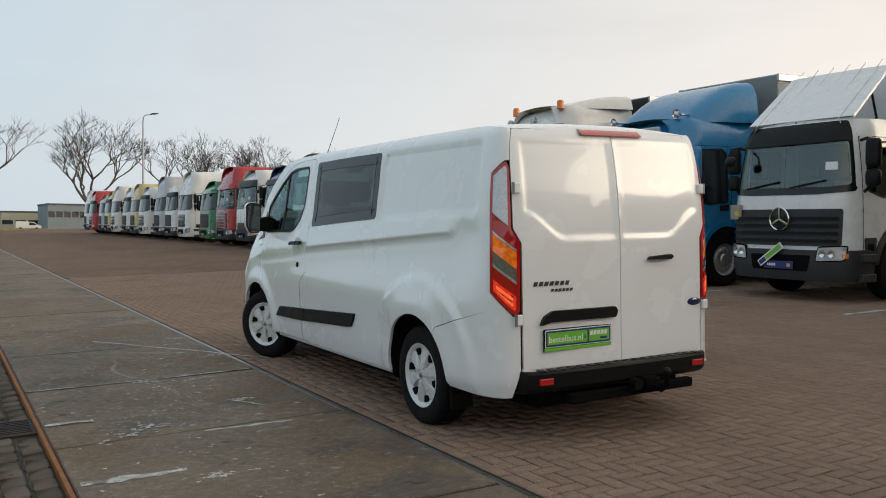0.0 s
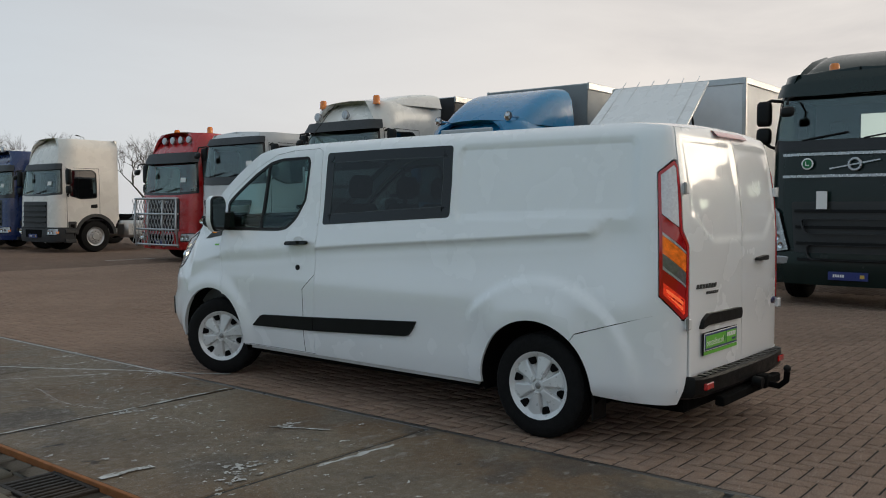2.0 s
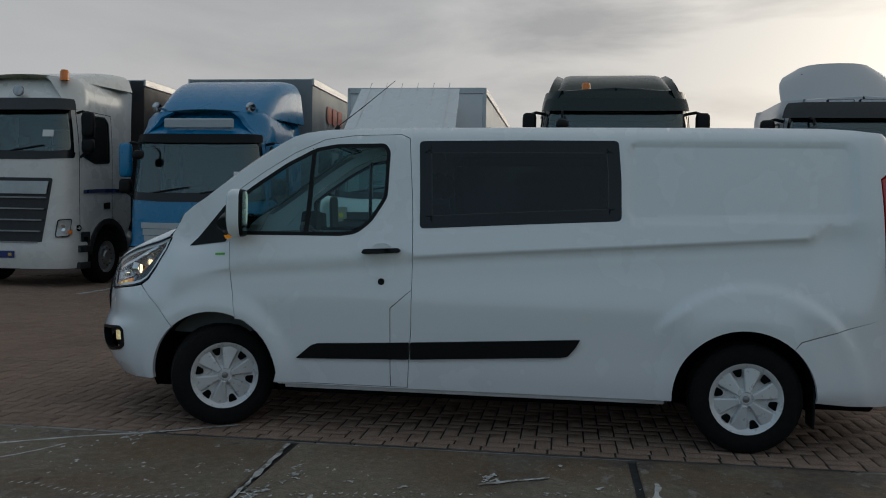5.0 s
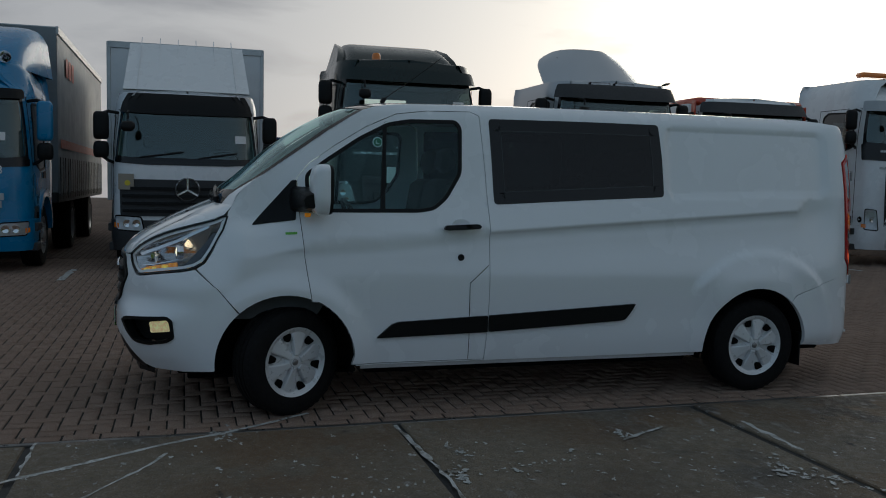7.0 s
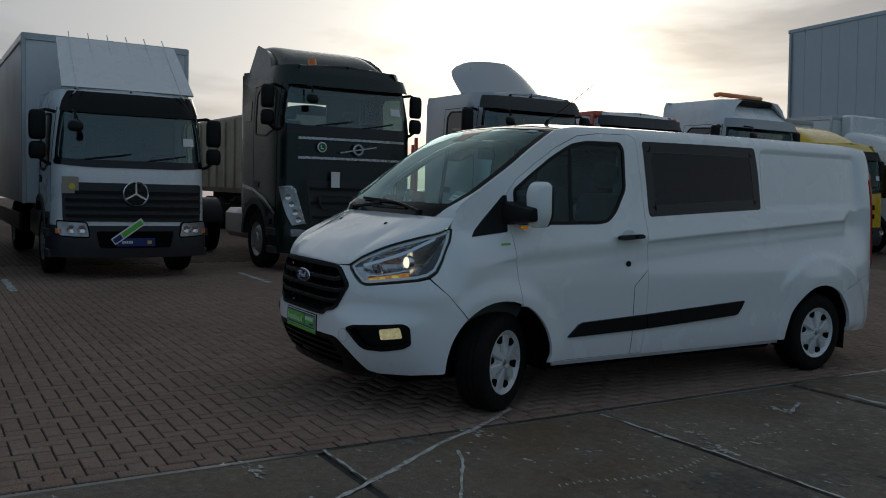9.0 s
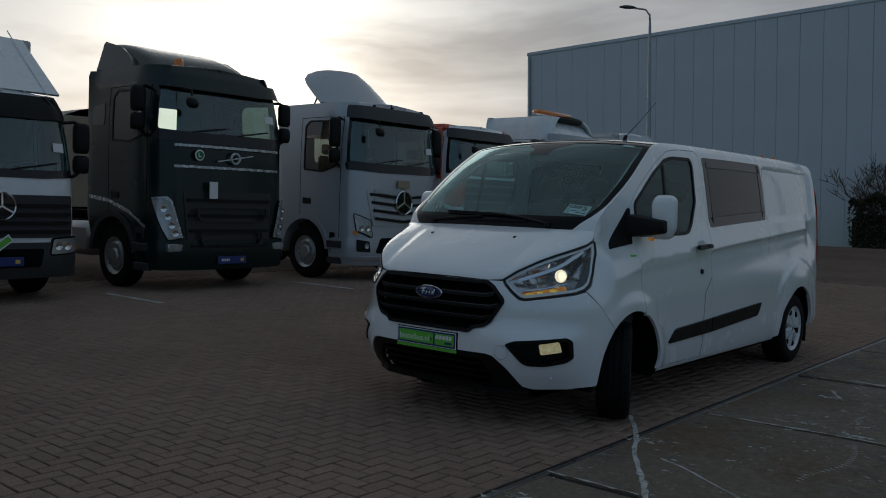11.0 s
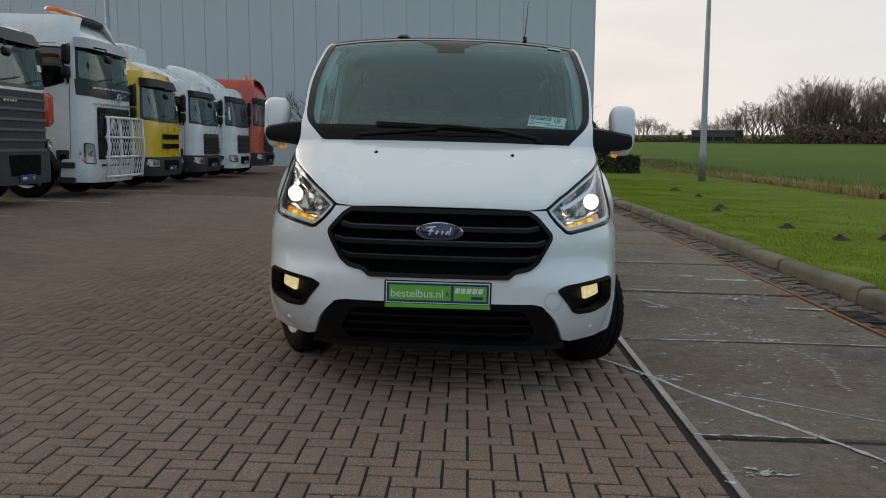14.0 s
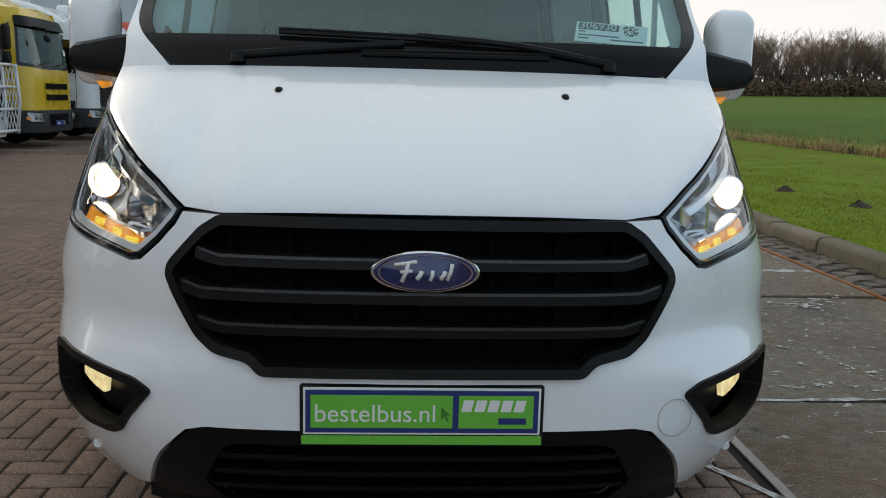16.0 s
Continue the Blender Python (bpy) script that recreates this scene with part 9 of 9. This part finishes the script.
def make_tree(m, seed, height, label, group, spread=0.75, trunk=0.22, depth=5, twig=TWIG):
    rng = random.Random(seed)
    limbs, twigs = [], []
    tr = thing("tree", m, label, "tree", group, yard=False)
    base = height * trunk
    p = Vector((0, 0, 0))
    limbs.append(([p, Vector((0.1, 0, base * 0.5)), Vector((0.05, 0.1, base))], height * 0.028, height * 0.022))
    for k in range(4):
        a = k * 1.57 + rng.uniform(-0.4, 0.4)
        d = Vector((math.cos(a) * spread, math.sin(a) * spread, 1.0)).normalized()
        branch(rng, Vector((0.05, 0.1, base)), d, height * 0.25, height * 0.014, depth - 1, limbs, twigs, spread)
    part("trunk", join(*[tube(pts, r0, 6, r1) for pts, r0, r1 in limbs]), BARK, tr, smooth=True)
    part("crown", join(*[tube(pts, max(0.016, r0), 3, 0.008) for pts, r0, r1 in twigs]), twig, tr, "bare winter twigs")
    return tr


def build_trees():
    def spot(x, y, s, rz, src, scale):
        o = copy_thing(src, pose(x, y, fall(x, y) - 0.2, 0, 0, rz))
        o.scale = (scale, scale, scale * s)
        return o
    t1 = make_tree(pose(14.6, 101, fall(14, 101) - 0.2), 4, 13.2, "bare spreading winter tree behind the truck row", "trees behind the yard", 0.72, 0.2, 6)
    t2 = make_tree(pose(28.4, 116.6, fall(28, 116) - 0.2), 9, 13.8, "bare spreading winter tree behind the truck row", "trees behind the yard", 0.75, 0.18, 6)
    for x, y, src, sc, rz in ((2.2, 93, t2, 1.0, 200), (38.4, 117, t1, 0.97, 130), (51, 126, t2, 0.95, 70), (63, 127, t1, 0.98, 250), (72, 120, t2, 1.0, 310), (84, 118, t1, 0.95, 20), (97, 112, t2, 0.95, 160), (110, 104, t1, 0.9, 220)):
        spot(x, y, 1.0, rz, src, sc)
    # wood edge beyond the field
    w1 = make_tree(pose(-62, -205, -1.2), 31, 19.0, "slender bare tree of the far wood edge", "far wood", 0.30, 0.10, 6, FARTWIG)
    w2 = make_tree(pose(-80, -200, -1.2), 37, 17.0, "slender bare tree of the far wood edge", "far wood", 0.36, 0.08, 6, FARTWIG)
    rng = random.Random(77)
    for k in range(160):
        t = k / 159
        if t < 0.355 and k % 2:
            continue
        a = radians(186 + 40 * t)
        dist = rng.uniform(205, 240) * (1.0 if t > 0.3 else 1.15)
        x, y = 4 + dist * math.sin(a), 13 + dist * math.cos(a)
        # a low row, a gap, a thin middling row, then the tall wood
        sc = rng.uniform(0.56, 1.12) * (0.42 if t < 0.19 else (0.55 if t < 0.355 else 0.84))
        if 0.19 < t < 0.215:
            continue
        o = copy_thing(rng.choice((w1, w2)), pose(x, y, -1.2, 0, 0, rng.uniform(0, 360)))
        o.scale = (sc * 1.15, sc * 1.15, sc)
    w1.scale = w2.scale = (0.5, 0.5, 0.5)


def clumps(name, spots, size, material, seed=1, flat=0.6):
    """Many small leaf or twig quads in one mesh."""
    rng = np.random.RandomState(seed)
    P = np.array(spots)
    n = len(P)
    a, b = rng.normal(size=(n, 3)), rng.normal(size=(n, 3))
    a /= np.linalg.norm(a, axis=1)[:, None]
    b -= a * (a * b).sum(1)[:, None]
    b /= np.linalg.norm(b, axis=1)[:, None]
    s = rng.uniform(size * 0.5, size, n)[:, None]
    V = np.stack([P - a * s, P + b * s * flat, P + a * s, P - b * s * flat], 1).reshape(-1, 3)
    F = (np.arange(n)[:, None] * 4 + np.arange(4)).tolist()
    me = bpy.data.meshes.new(name)
    me.from_pydata(V.tolist(), [], F)
    me.materials.append(material)
    return me


def build_hedges():
    rng = random.Random(15)
    x0, x1, yc = -5.1, 12.0, -31.3
    hd = thing("hedge", pose(0, yc, fall(0, yc) - 0.15), "tall dark clipped hedge before the grey hall", "hedge", yard=False)
    leaves = []
    for k in range(34000):
        x = rng.uniform(x0, x1)
        top = 2.60 + 0.55 * noise.noise((x * 0.5, 0, 0)) + 0.45 * noise.noise((x * 1.7, 4, 0))
        top *= 0.35 + 0.65 * sm(x0, x0 + 3.2, x)
        z = top * (1 - rng.random() ** 1.6)
        yy = rng.choice((-1, 1)) * (0.75 - 0.25 * rng.random() ** 2) + 0.15 * noise.noise((x, z, 2))
        if rng.random() < 0.25:
            yy, z = rng.uniform(-0.7, 0.7), top + abs(rng.gauss(0, 0.07))
        leaves.append((x, yy, max(0.02, z)))
    o = new("leaves", clumps("leaves", leaves, 0.10, LEAF, 2))
    o.parent = hd
    o["kind"] = "stuff"
    # solid core in near-black, standing in for the shade among the leaves
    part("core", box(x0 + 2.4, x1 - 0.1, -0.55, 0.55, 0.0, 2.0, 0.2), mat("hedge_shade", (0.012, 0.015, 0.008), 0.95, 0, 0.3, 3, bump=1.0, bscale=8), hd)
    tw = []
    for k in range(420):
        x = rng.uniform(x0 + 1.5, x1)
        z = 2.5 * (0.35 + 0.65 * sm(x0, x0 + 3.2, x))
        h = abs(rng.gauss(0.35, 0.35)) * (1.6 if (5 < x < 11 or rng.random() < 0.12) else 0.8)
        d = Vector((rng.gauss(0, 0.35), rng.gauss(0, 0.2), 1)).normalized()
        p = Vector((x, rng.uniform(-0.5, 0.5), z))
        pts = [p, p + d * h * 0.5, p + d * h + Vector((rng.gauss(0, 0.1), 0, 0.1))]
        tw.append(tube(pts, 0.012, 3, 0.004))
        for j in range(3):
            q = pts[1] + (pts[2] - pts[1]) * rng.random()
            tw.append(tube([q, q + Vector((rng.gauss(0, 0.16), rng.gauss(0, 0.16), rng.uniform(0.05, 0.25)))], 0.006, 3, 0.003))
    o = part("bare_growth", join(*tw), TWIG, hd, "bare upright shoots")
    o["kind"] = "stuff"
    for x, h, seed in ((4.2, 4.4, 51), (6.3, 5.0, 52), (8.4, 6.0, 53), (10.3, 6.0, 54)):
        make_tree(pose(x, yc - 0.55, fall(x, yc) - 0.1), seed, h, "bare shrub growing out of the hedge", "shrubs by the hedge", 0.7, 0.10, 5)
    # far scrub under the wood edge, following the same bow
    spots = []
    for k in range(80000):
        t = rng.random()
        a = radians(184 + 44 * t)
        dist = rng.uniform(203, 236) * (1.0 if t > 0.3 else 1.12)
        h = 3.0 + 2.0 * noise.noise((t * 40, 0, 0)) + 1.6 * noise.noise((t * 170, 3, 0)) + (1.0 if t > 0.36 else -1.2)
        spots.append((4 + dist * math.sin(a), 13 + dist * math.cos(a), -1.2 + max(0.1, h) * rng.random() ** 0.7))
    tagged(new("far_scrub", clumps("far_scrub", spots, 0.42, mat("brown_scrub", (0.125, 0.088, 0.060), 0.95, 0, 0.3, 0.3, island=0.3), 5)), "brown scrub along the far wood edge", "scrub", kind="stuff")
    # dark tree rows far off behind the yard
    spots = []
    for k in range(9000):
        x = rng.uniform(-90, 60)
        spots.append((x, 300 + rng.uniform(-6, 6), fall(0, 115) + rng.random() ** 0.6 * (3.5 + 2.0 * noise.noise((x * 0.05, 0, 0)))))
    tagged(new("far_scrub", clumps("far_scrub", spots, 0.9, MATS["brown_scrub"], 6)), "brown hedgerow on the horizon", "scrub", kind="stuff")


def street_lamp(m, h, arm, label):
    lp = thing("street_lamp", m, label, "street lamp", "street lamps", yard=False)
    part("pole", loft([[(r * math.cos(a), r * math.sin(a), z) for a in np.linspace(0, 2 * math.pi, 12, endpoint=False)] for z, r in ((0, 0.15), (1.2, 0.15), (1.3, 0.125), (h - 0.9, 0.065), (h - 0.6, 0.05))]), GALV, lp, "galvanised pole", smooth=True)
    pts = [(0, 0, h - 0.65), (0.02 * arm, 0, h - 0.35), (0.2 * arm, 0, h - 0.10), (0.75 * arm, 0, h + 0.02)]
    part("arm", tube(pts, 0.045, 8), GALV, lp, smooth=True)
    head = loft([[(arm * (0.65 + t * 0.75), w * c, h + 0.02 + 0.09 * t + hgt * s_) for c, s_ in ((-1, 0), (-0.7, 0.8), (0, 1), (0.7, 0.8), (1, 0), (0.6, -0.5), (-0.6, -0.5))] for t, w, hgt in ((0, 0.05, 0.04), (0.2, 0.13, 0.09), (0.6, 0.16, 0.11), (1.0, 0.06, 0.05))])
    part("head", head, mat("dark_lamp_head", (0.06, 0.06, 0.065), 0.4, 0.2, 0.1), lp, "dark lamp head", smooth=True)
    part("junction_box", box(-0.12, -0.02, -0.28, -0.10, 0.9, 1.35, 0.02), GALV, lp)
    return lp


def build_fixtures():
    street_lamp(pose(18.8, -23.3, fall(18.8, -23.3) - 0.15, 0, 0, 20), 11.0, 1.0, "galvanised street lamp before the grey hall")
    street_lamp(pose(-5.66, -21.0, ground_height(-5.66, -21.0) - 0.05, 0, 0, 20), 10.5, 1.0, "galvanised street lamp on the grass verge")
    street_lamp(pose(16.7, 83.5, fall(16.7, 83) - 0.1, 0, 0, 0), 11.0, 1.0, "street lamp behind the truck row")
    street_lamp(pose(62.0, 120.0, fall(62, 120) - 0.1, 0, 0, 180), 11.5, 1.0, "street lamp behind the truck row")
    street_lamp(pose(57.8, -26.0, fall(57.8, -26) - 0.1, 0, 0, 200), 9.3, 1.0, "street lamp beyond the parked trucks")
    # end of the slab strip: concrete blocks, barrier, round mirror on a post
    def block(x, y):
        b = fall(x, y) - 0.02
        rings = [[(sx * w, sy * d, z) for sx, sy in ((-1, -1), (1, -1), (1, 1), (-1, 1))] for z, w, d in ((0, 0.38, 0.38), (0.30, 0.37, 0.37), (1.06, 0.30, 0.30), (1.12, 0.27, 0.27))]
        return solid("concrete_block", loft(rings), ROUGHC, pose(x, y, b, 0, 0, 4 * x), "rough tapered concrete block at the strip's end", "concrete block", "concrete blocks", yard=False)
    block(2.03, -28.6)
    block(-0.15, -28.6)
    z = fall(0.94, -28.7) + 0.0
    bar = thing("barrier_skip", pose(0.94, -28.7, z), "grey ribbed metal barrier with orange top rail", "barrier", yard=False)
    part("panel", box(-0.62, 0.62, -0.25, 0.25, 0.0, 0.92, 0.02), GALV, bar)
    for k in range(9):
        part("rib", box(-0.60 + 0.14 * k, -0.54 + 0.14 * k, 0.25, 0.285, 0.08, 0.90, 0.008), GALV, bar)
    part("top_rail", box(-0.64, 0.64, -0.27, 0.28, 0.92, 1.03, 0.02), P_ORANGE, bar, "orange top rail")
    tm = thing("traffic_mirror", pose(1.95, -28.55, fall(2, -28.5) + 1.0), "round traffic mirror on a white post", "traffic mirror", yard=False)
    part("post", tube([(0, 0, 0), (0, 0, 1.6)], 0.05, 8), TRIM_WHITE, tm, smooth=True)
    ring = [(0.27 * math.cos(a), 0.0, 0.34 * math.sin(a)) for a in np.linspace(0, 2 * math.pi, 33)]
    part("rim", xf(tube(ring, 0.045, 6), pose(0.16, 0.1, 1.20, 0, 0, 12)), mat("black_white_rim", (0.4, 0.4, 0.4), 0.5, 0, 0.6, 9), tm, smooth=True)
    part("mirror_face", xf(lathe([(0, 0.03), (0.14, 0.022), (0.26, 0.0)], 24, "y"), pose(0.16, 0.1, 1.20, 0, 0, 12) @ Matrix.Diagonal((1, 1, 1.25, 1))), mat("dull_mirror", (0.12, 0.13, 0.14), 0.25, 0.8, 0.1), tm, smooth=True)
    pk = thing("post_box", pose(-0.05, -28.6, fall(0, -28.6) + 1.01), "small red and grey weathered box on a block", "box", yard=False)
    part("case", box(-0.22, 0.22, -0.15, 0.15, 0.0, 0.95, 0.02), mat("weathered_red", (0.25, 0.09, 0.07), 0.7, 0, 0.4, 4), pk)


def far_house(x, y, w, d, h, rz, wallm, label, bands):
    z = fall(x, y) - 0.3
    b = thing("warehouse", pose(x, y, z, 0, 0, rz), label, "building", yard=False)
    part("wall", box(-w / 2, w / 2, -d / 2, d / 2, 0, h, 0.05), wallm, b)
    part("roof", box(-w / 2 - 0.15, w / 2 + 0.15, -d / 2 - 0.15, d / 2 + 0.15, h, h + 0.35, 0.05), mat("dark_roof_edge", (0.10, 0.11, 0.12), 0.6), b)
    for z0, z1, n in bands:
        for k in range(n):
            x0 = -w / 2 + w * (k + 0.08) / n
            wd = part("window", box(x0, x0 + w * 0.84 / n, -d / 2 - 0.03, -d / 2 + 0.05, z0, z1, 0.02), TGLASS, b)


def build_distance():
    grey = mat("blue_grey_wall", (0.22, 0.26, 0.30), 0.6, 0.1, 0.08, 0.3)
    beige = mat("beige_wall", (0.46, 0.43, 0.36), 0.8, 0, 0.08, 0.3)
    far_house(25.8, 214, 9.8, 12, 5.6, 4, grey, "blue-grey two-storey warehouse with window band", ((2.9, 4.2, 6),))
    far_house(18.8, 232, 11, 12, 4.4, 0, beige, "low beige warehouse far behind the yard", ((1.6, 2.6, 4),))
    far_house(9.5, 236, 6, 10, 4.2, 0, grey, "low grey warehouse far behind the yard", ((0.3, 3.2, 4),))
    far_house(-54, -190, 10, 7, 3.0, 150, mat("dark_barn", (0.06, 0.065, 0.07), 0.8), "dark low barn across the field", ((0.8, 1.8, 4),))
    far_house(-96, -208, 10, 8, 5.0, 140, beige, "pale farmhouse among far trees", ((1.0, 2.2, 4),))
    # white van and hedge strip before the far warehouses
    vn = thing("delivery_van", pose(16.5, 196, fall(16, 115) - 0.1), "small white delivery van parked far away", "van", yard=False)
    prof = rounded([(-2.4, 0.4), (2.4, 0.4), (2.4, 0.95), (1.7, 1.1), (1.0, 1.75), (-2.3, 1.85)], 0.15)
    part("body", prism([(x, z) for x, z in prof], -0.9, 0.9, "y", 0.08), P_WHITE, vn)
    part("window", prism([(1.0, 1.05), (1.55, 1.08), (0.95, 1.62), (0.1, 1.65), (0.1, 1.05)], -0.92, 0.92, "y"), TGLASS, vn)
    for x in (-1.5, 1.5):
        for y in (-0.8, 0.8):
            part("wheel", xf(lathe([(0, -0.1), (0.33, -0.1), (0.33, 0.1), (0, 0.1)], 16, "y"), pose(x, y, 0.33)), RUBBER, vn)
    rng = random.Random(4)
    spots = [(rng.uniform(-60, 24), 150 + rng.uniform(-30, 8), fall(0, 115) + 0.0 + rng.random() * 0.35) for k in range(9000)]
    tagged(new("dry_grass", clumps("dry_grass", spots, 0.35, STRAW, 9, 0.3)), "yellowed rough grass beyond the yard", "grass", kind="stuff")


def rear_rows():
    """Trailers and tippers parked behind the front row."""
    def tipper(x, y, col, label, rz=90):
        t = thing("tipper_trailer", pose(x, y, 0, 0, 0, rz), label, "trailer", "parked trailers")
        body = loft([[(sx * w, yy, z) for sx, yy in ((-1, 0.0), (1, 0.0), (1, -7.5), (-1, -7.5))] for z, w in ((1.15, 1.15), (1.3, 1.24), (3.35, 1.25))])
        part("tub", body, col, t, "tall ribbed tub")
        for k in range(9):
            for sg in (1, -1):
                part("rib", box(sg * 1.25 - 0.05, sg * 1.25 + 0.05, -0.2 - 0.88 * k - 0.05, -0.2 - 0.88 * k + 0.05, 1.3, 3.3, 0.01), col, t)
        part("tarpaulin", loft([[(x1, yy, 3.35 + 0.28 * (1 - (x1 / 1.25) ** 2)) for x1 in np.linspace(-1.25, 1.25, 9)] for yy in (0, -3.5, -7.5)], False, False), WOODN, t, smooth=True)
        part("chassis", box(-0.5, 0.5, -7.5, 0.3, 0.8, 1.15, 0.02), DARK, t)
        for yy in (-4.6, -5.9, -0.6):
            for sg in (1, -1):
                truck_wheel(t, sg * 1.02, yy, sg < 0, dual=True, w=0.34)
        return t
    tipper(20.5, 2.5, mat("dirty_cream_tub", (0.34, 0.29, 0.20), 0.7, 0, 0.3, 1.2, dirt=0.5), "dirty cream tipper trailer under a dark sheet")
    tipper(26.0, 24.6, P_CREAM, "yellowish tipper trailer behind the row", 78)
    cr = thing("crate_trailer", pose(24.0, 25.2, 0, 0, 0, 84), "dark green lettered trailer board behind the row", "trailer", "parked trailers")
    part("board", box(-1.25, 1.25, -6, 0, 0.9, 1.75, 0.02), paint("dark_green", (0.012, 0.06, 0.03)), cr)
    for k in range(7):
        part("letter_bar", box(-1.0 + 0.25 * k, -0.86 + 0.25 * k, 0.0, 0.01, 1.2, 1.45), mat("gold_letter", (0.45, 0.36, 0.16), 0.5), cr)
    part("chassis", box(-0.5, 0.5, -6, 0.2, 0.6, 0.9, 0.02), DARK, cr)
    for yy in (-4.4, -1.0):
        for sg in (1, -1):
            truck_wheel(cr, sg * 1.02, yy, sg < 0)
    # a second line of vehicles beyond, seen between the cabs
    for k, (x, y, col, h, label) in enumerate(((28.0, 14.5, P_BLUE, 2.95, "blue lorry cab in the second line"), (27.5, 6.9, P_NAVY, 2.9, "dark lorry cab in the second line"), (29.0, -2.0, P_WHITE, 3.3, "white lorry cab in the second line"), (30.0, 18.4, P_WHITE, 3.5, "white tall lorry cab in the second line"))):
        build_truck("tractor_unit", x, y, dict(label=label, col=col, h=h, ws=(1.72, 2.5), near=False, visor=(BLACK, 2.48, 2.66, 0.05)))
    # red low-loader ramps over the roofs, and stacked containers by the hall
    for k, (x, y, col) in enumerate(((22.0, -3.5, P_ORANGE), (24.5, -7.5, P_RED))):
        t = thing("flat_trailer", pose(x, y, 0, 0, 0, 90), "red flat trailer with raised stakes", "trailer", "parked trailers")
        part("bed", box(-1.25, 1.25, -8, 0, 1.0, 1.35, 0.03), col, t)
        part("headboard", box(-1.25, 1.25, -0.1, 0.0, 1.35, 2.9, 0.02), col, t)
        for j in range(5):
            for sg in (1, -1):
                part("stake", box(sg * 1.2 - 0.05, sg * 1.2 + 0.05, -1.2 - 1.5 * j - 0.05, -1.2 - 1.5 * j + 0.05, 1.35, 3.1, 0.01), col, t)
        for yy in (-6.6, -5.3):
            for sg in (1, -1):
                truck_wheel(t, sg * 1.0, yy, sg < 0, dual=True, w=0.34)
        part("chassis", box(-0.5, 0.5, -8, 0.0, 0.7, 1.0, 0.02), DARK, t)
    ch = thing("chimney", pose(56.2, -1.7, fall(56, -1.7) - 0.2), "slender dark steel chimney far beyond the yard", "chimney", yard=False)
    part("stack", loft([[(r * math.cos(a), r * math.sin(a), z) for a in np.linspace(0, 2 * math.pi, 12, endpoint=False)] for z, r in ((0, 0.42), (6.0, 0.34), (6.05, 0.40), (6.3, 0.40))]), mat("dark_stack", (0.07, 0.07, 0.075), 0.6), ch, smooth=True)


def yard_lines():
    """Worn bay lines before the row of trucks."""
    rng = random.Random(3)
    for y in (23.8, 17.6, 14.1, 10.75, 7.3, 3.75, 0.45, -2.85, -6.8):
        x0, x1 = 10.6 + rng.uniform(-0.2, 0.2), 12.0
        rows = []
        for k in range(24):
            x = x0 + (x1 - x0) * k / 23
            rows.append([(x, -0.05 + rng.gauss(0, 0.012), 0.0045), (x, 0.05 + rng.gauss(0, 0.012), 0.0045)])
        solid("bay_line", loft(rows, False, False), PAINTW, pose(0, y, 0), "worn white bay line on brick paving", kind="structure")


build_hall()
build_trees()
build_hedges()
build_fixtures()
build_distance()
rear_rows()
yard_lines()
build_paving()
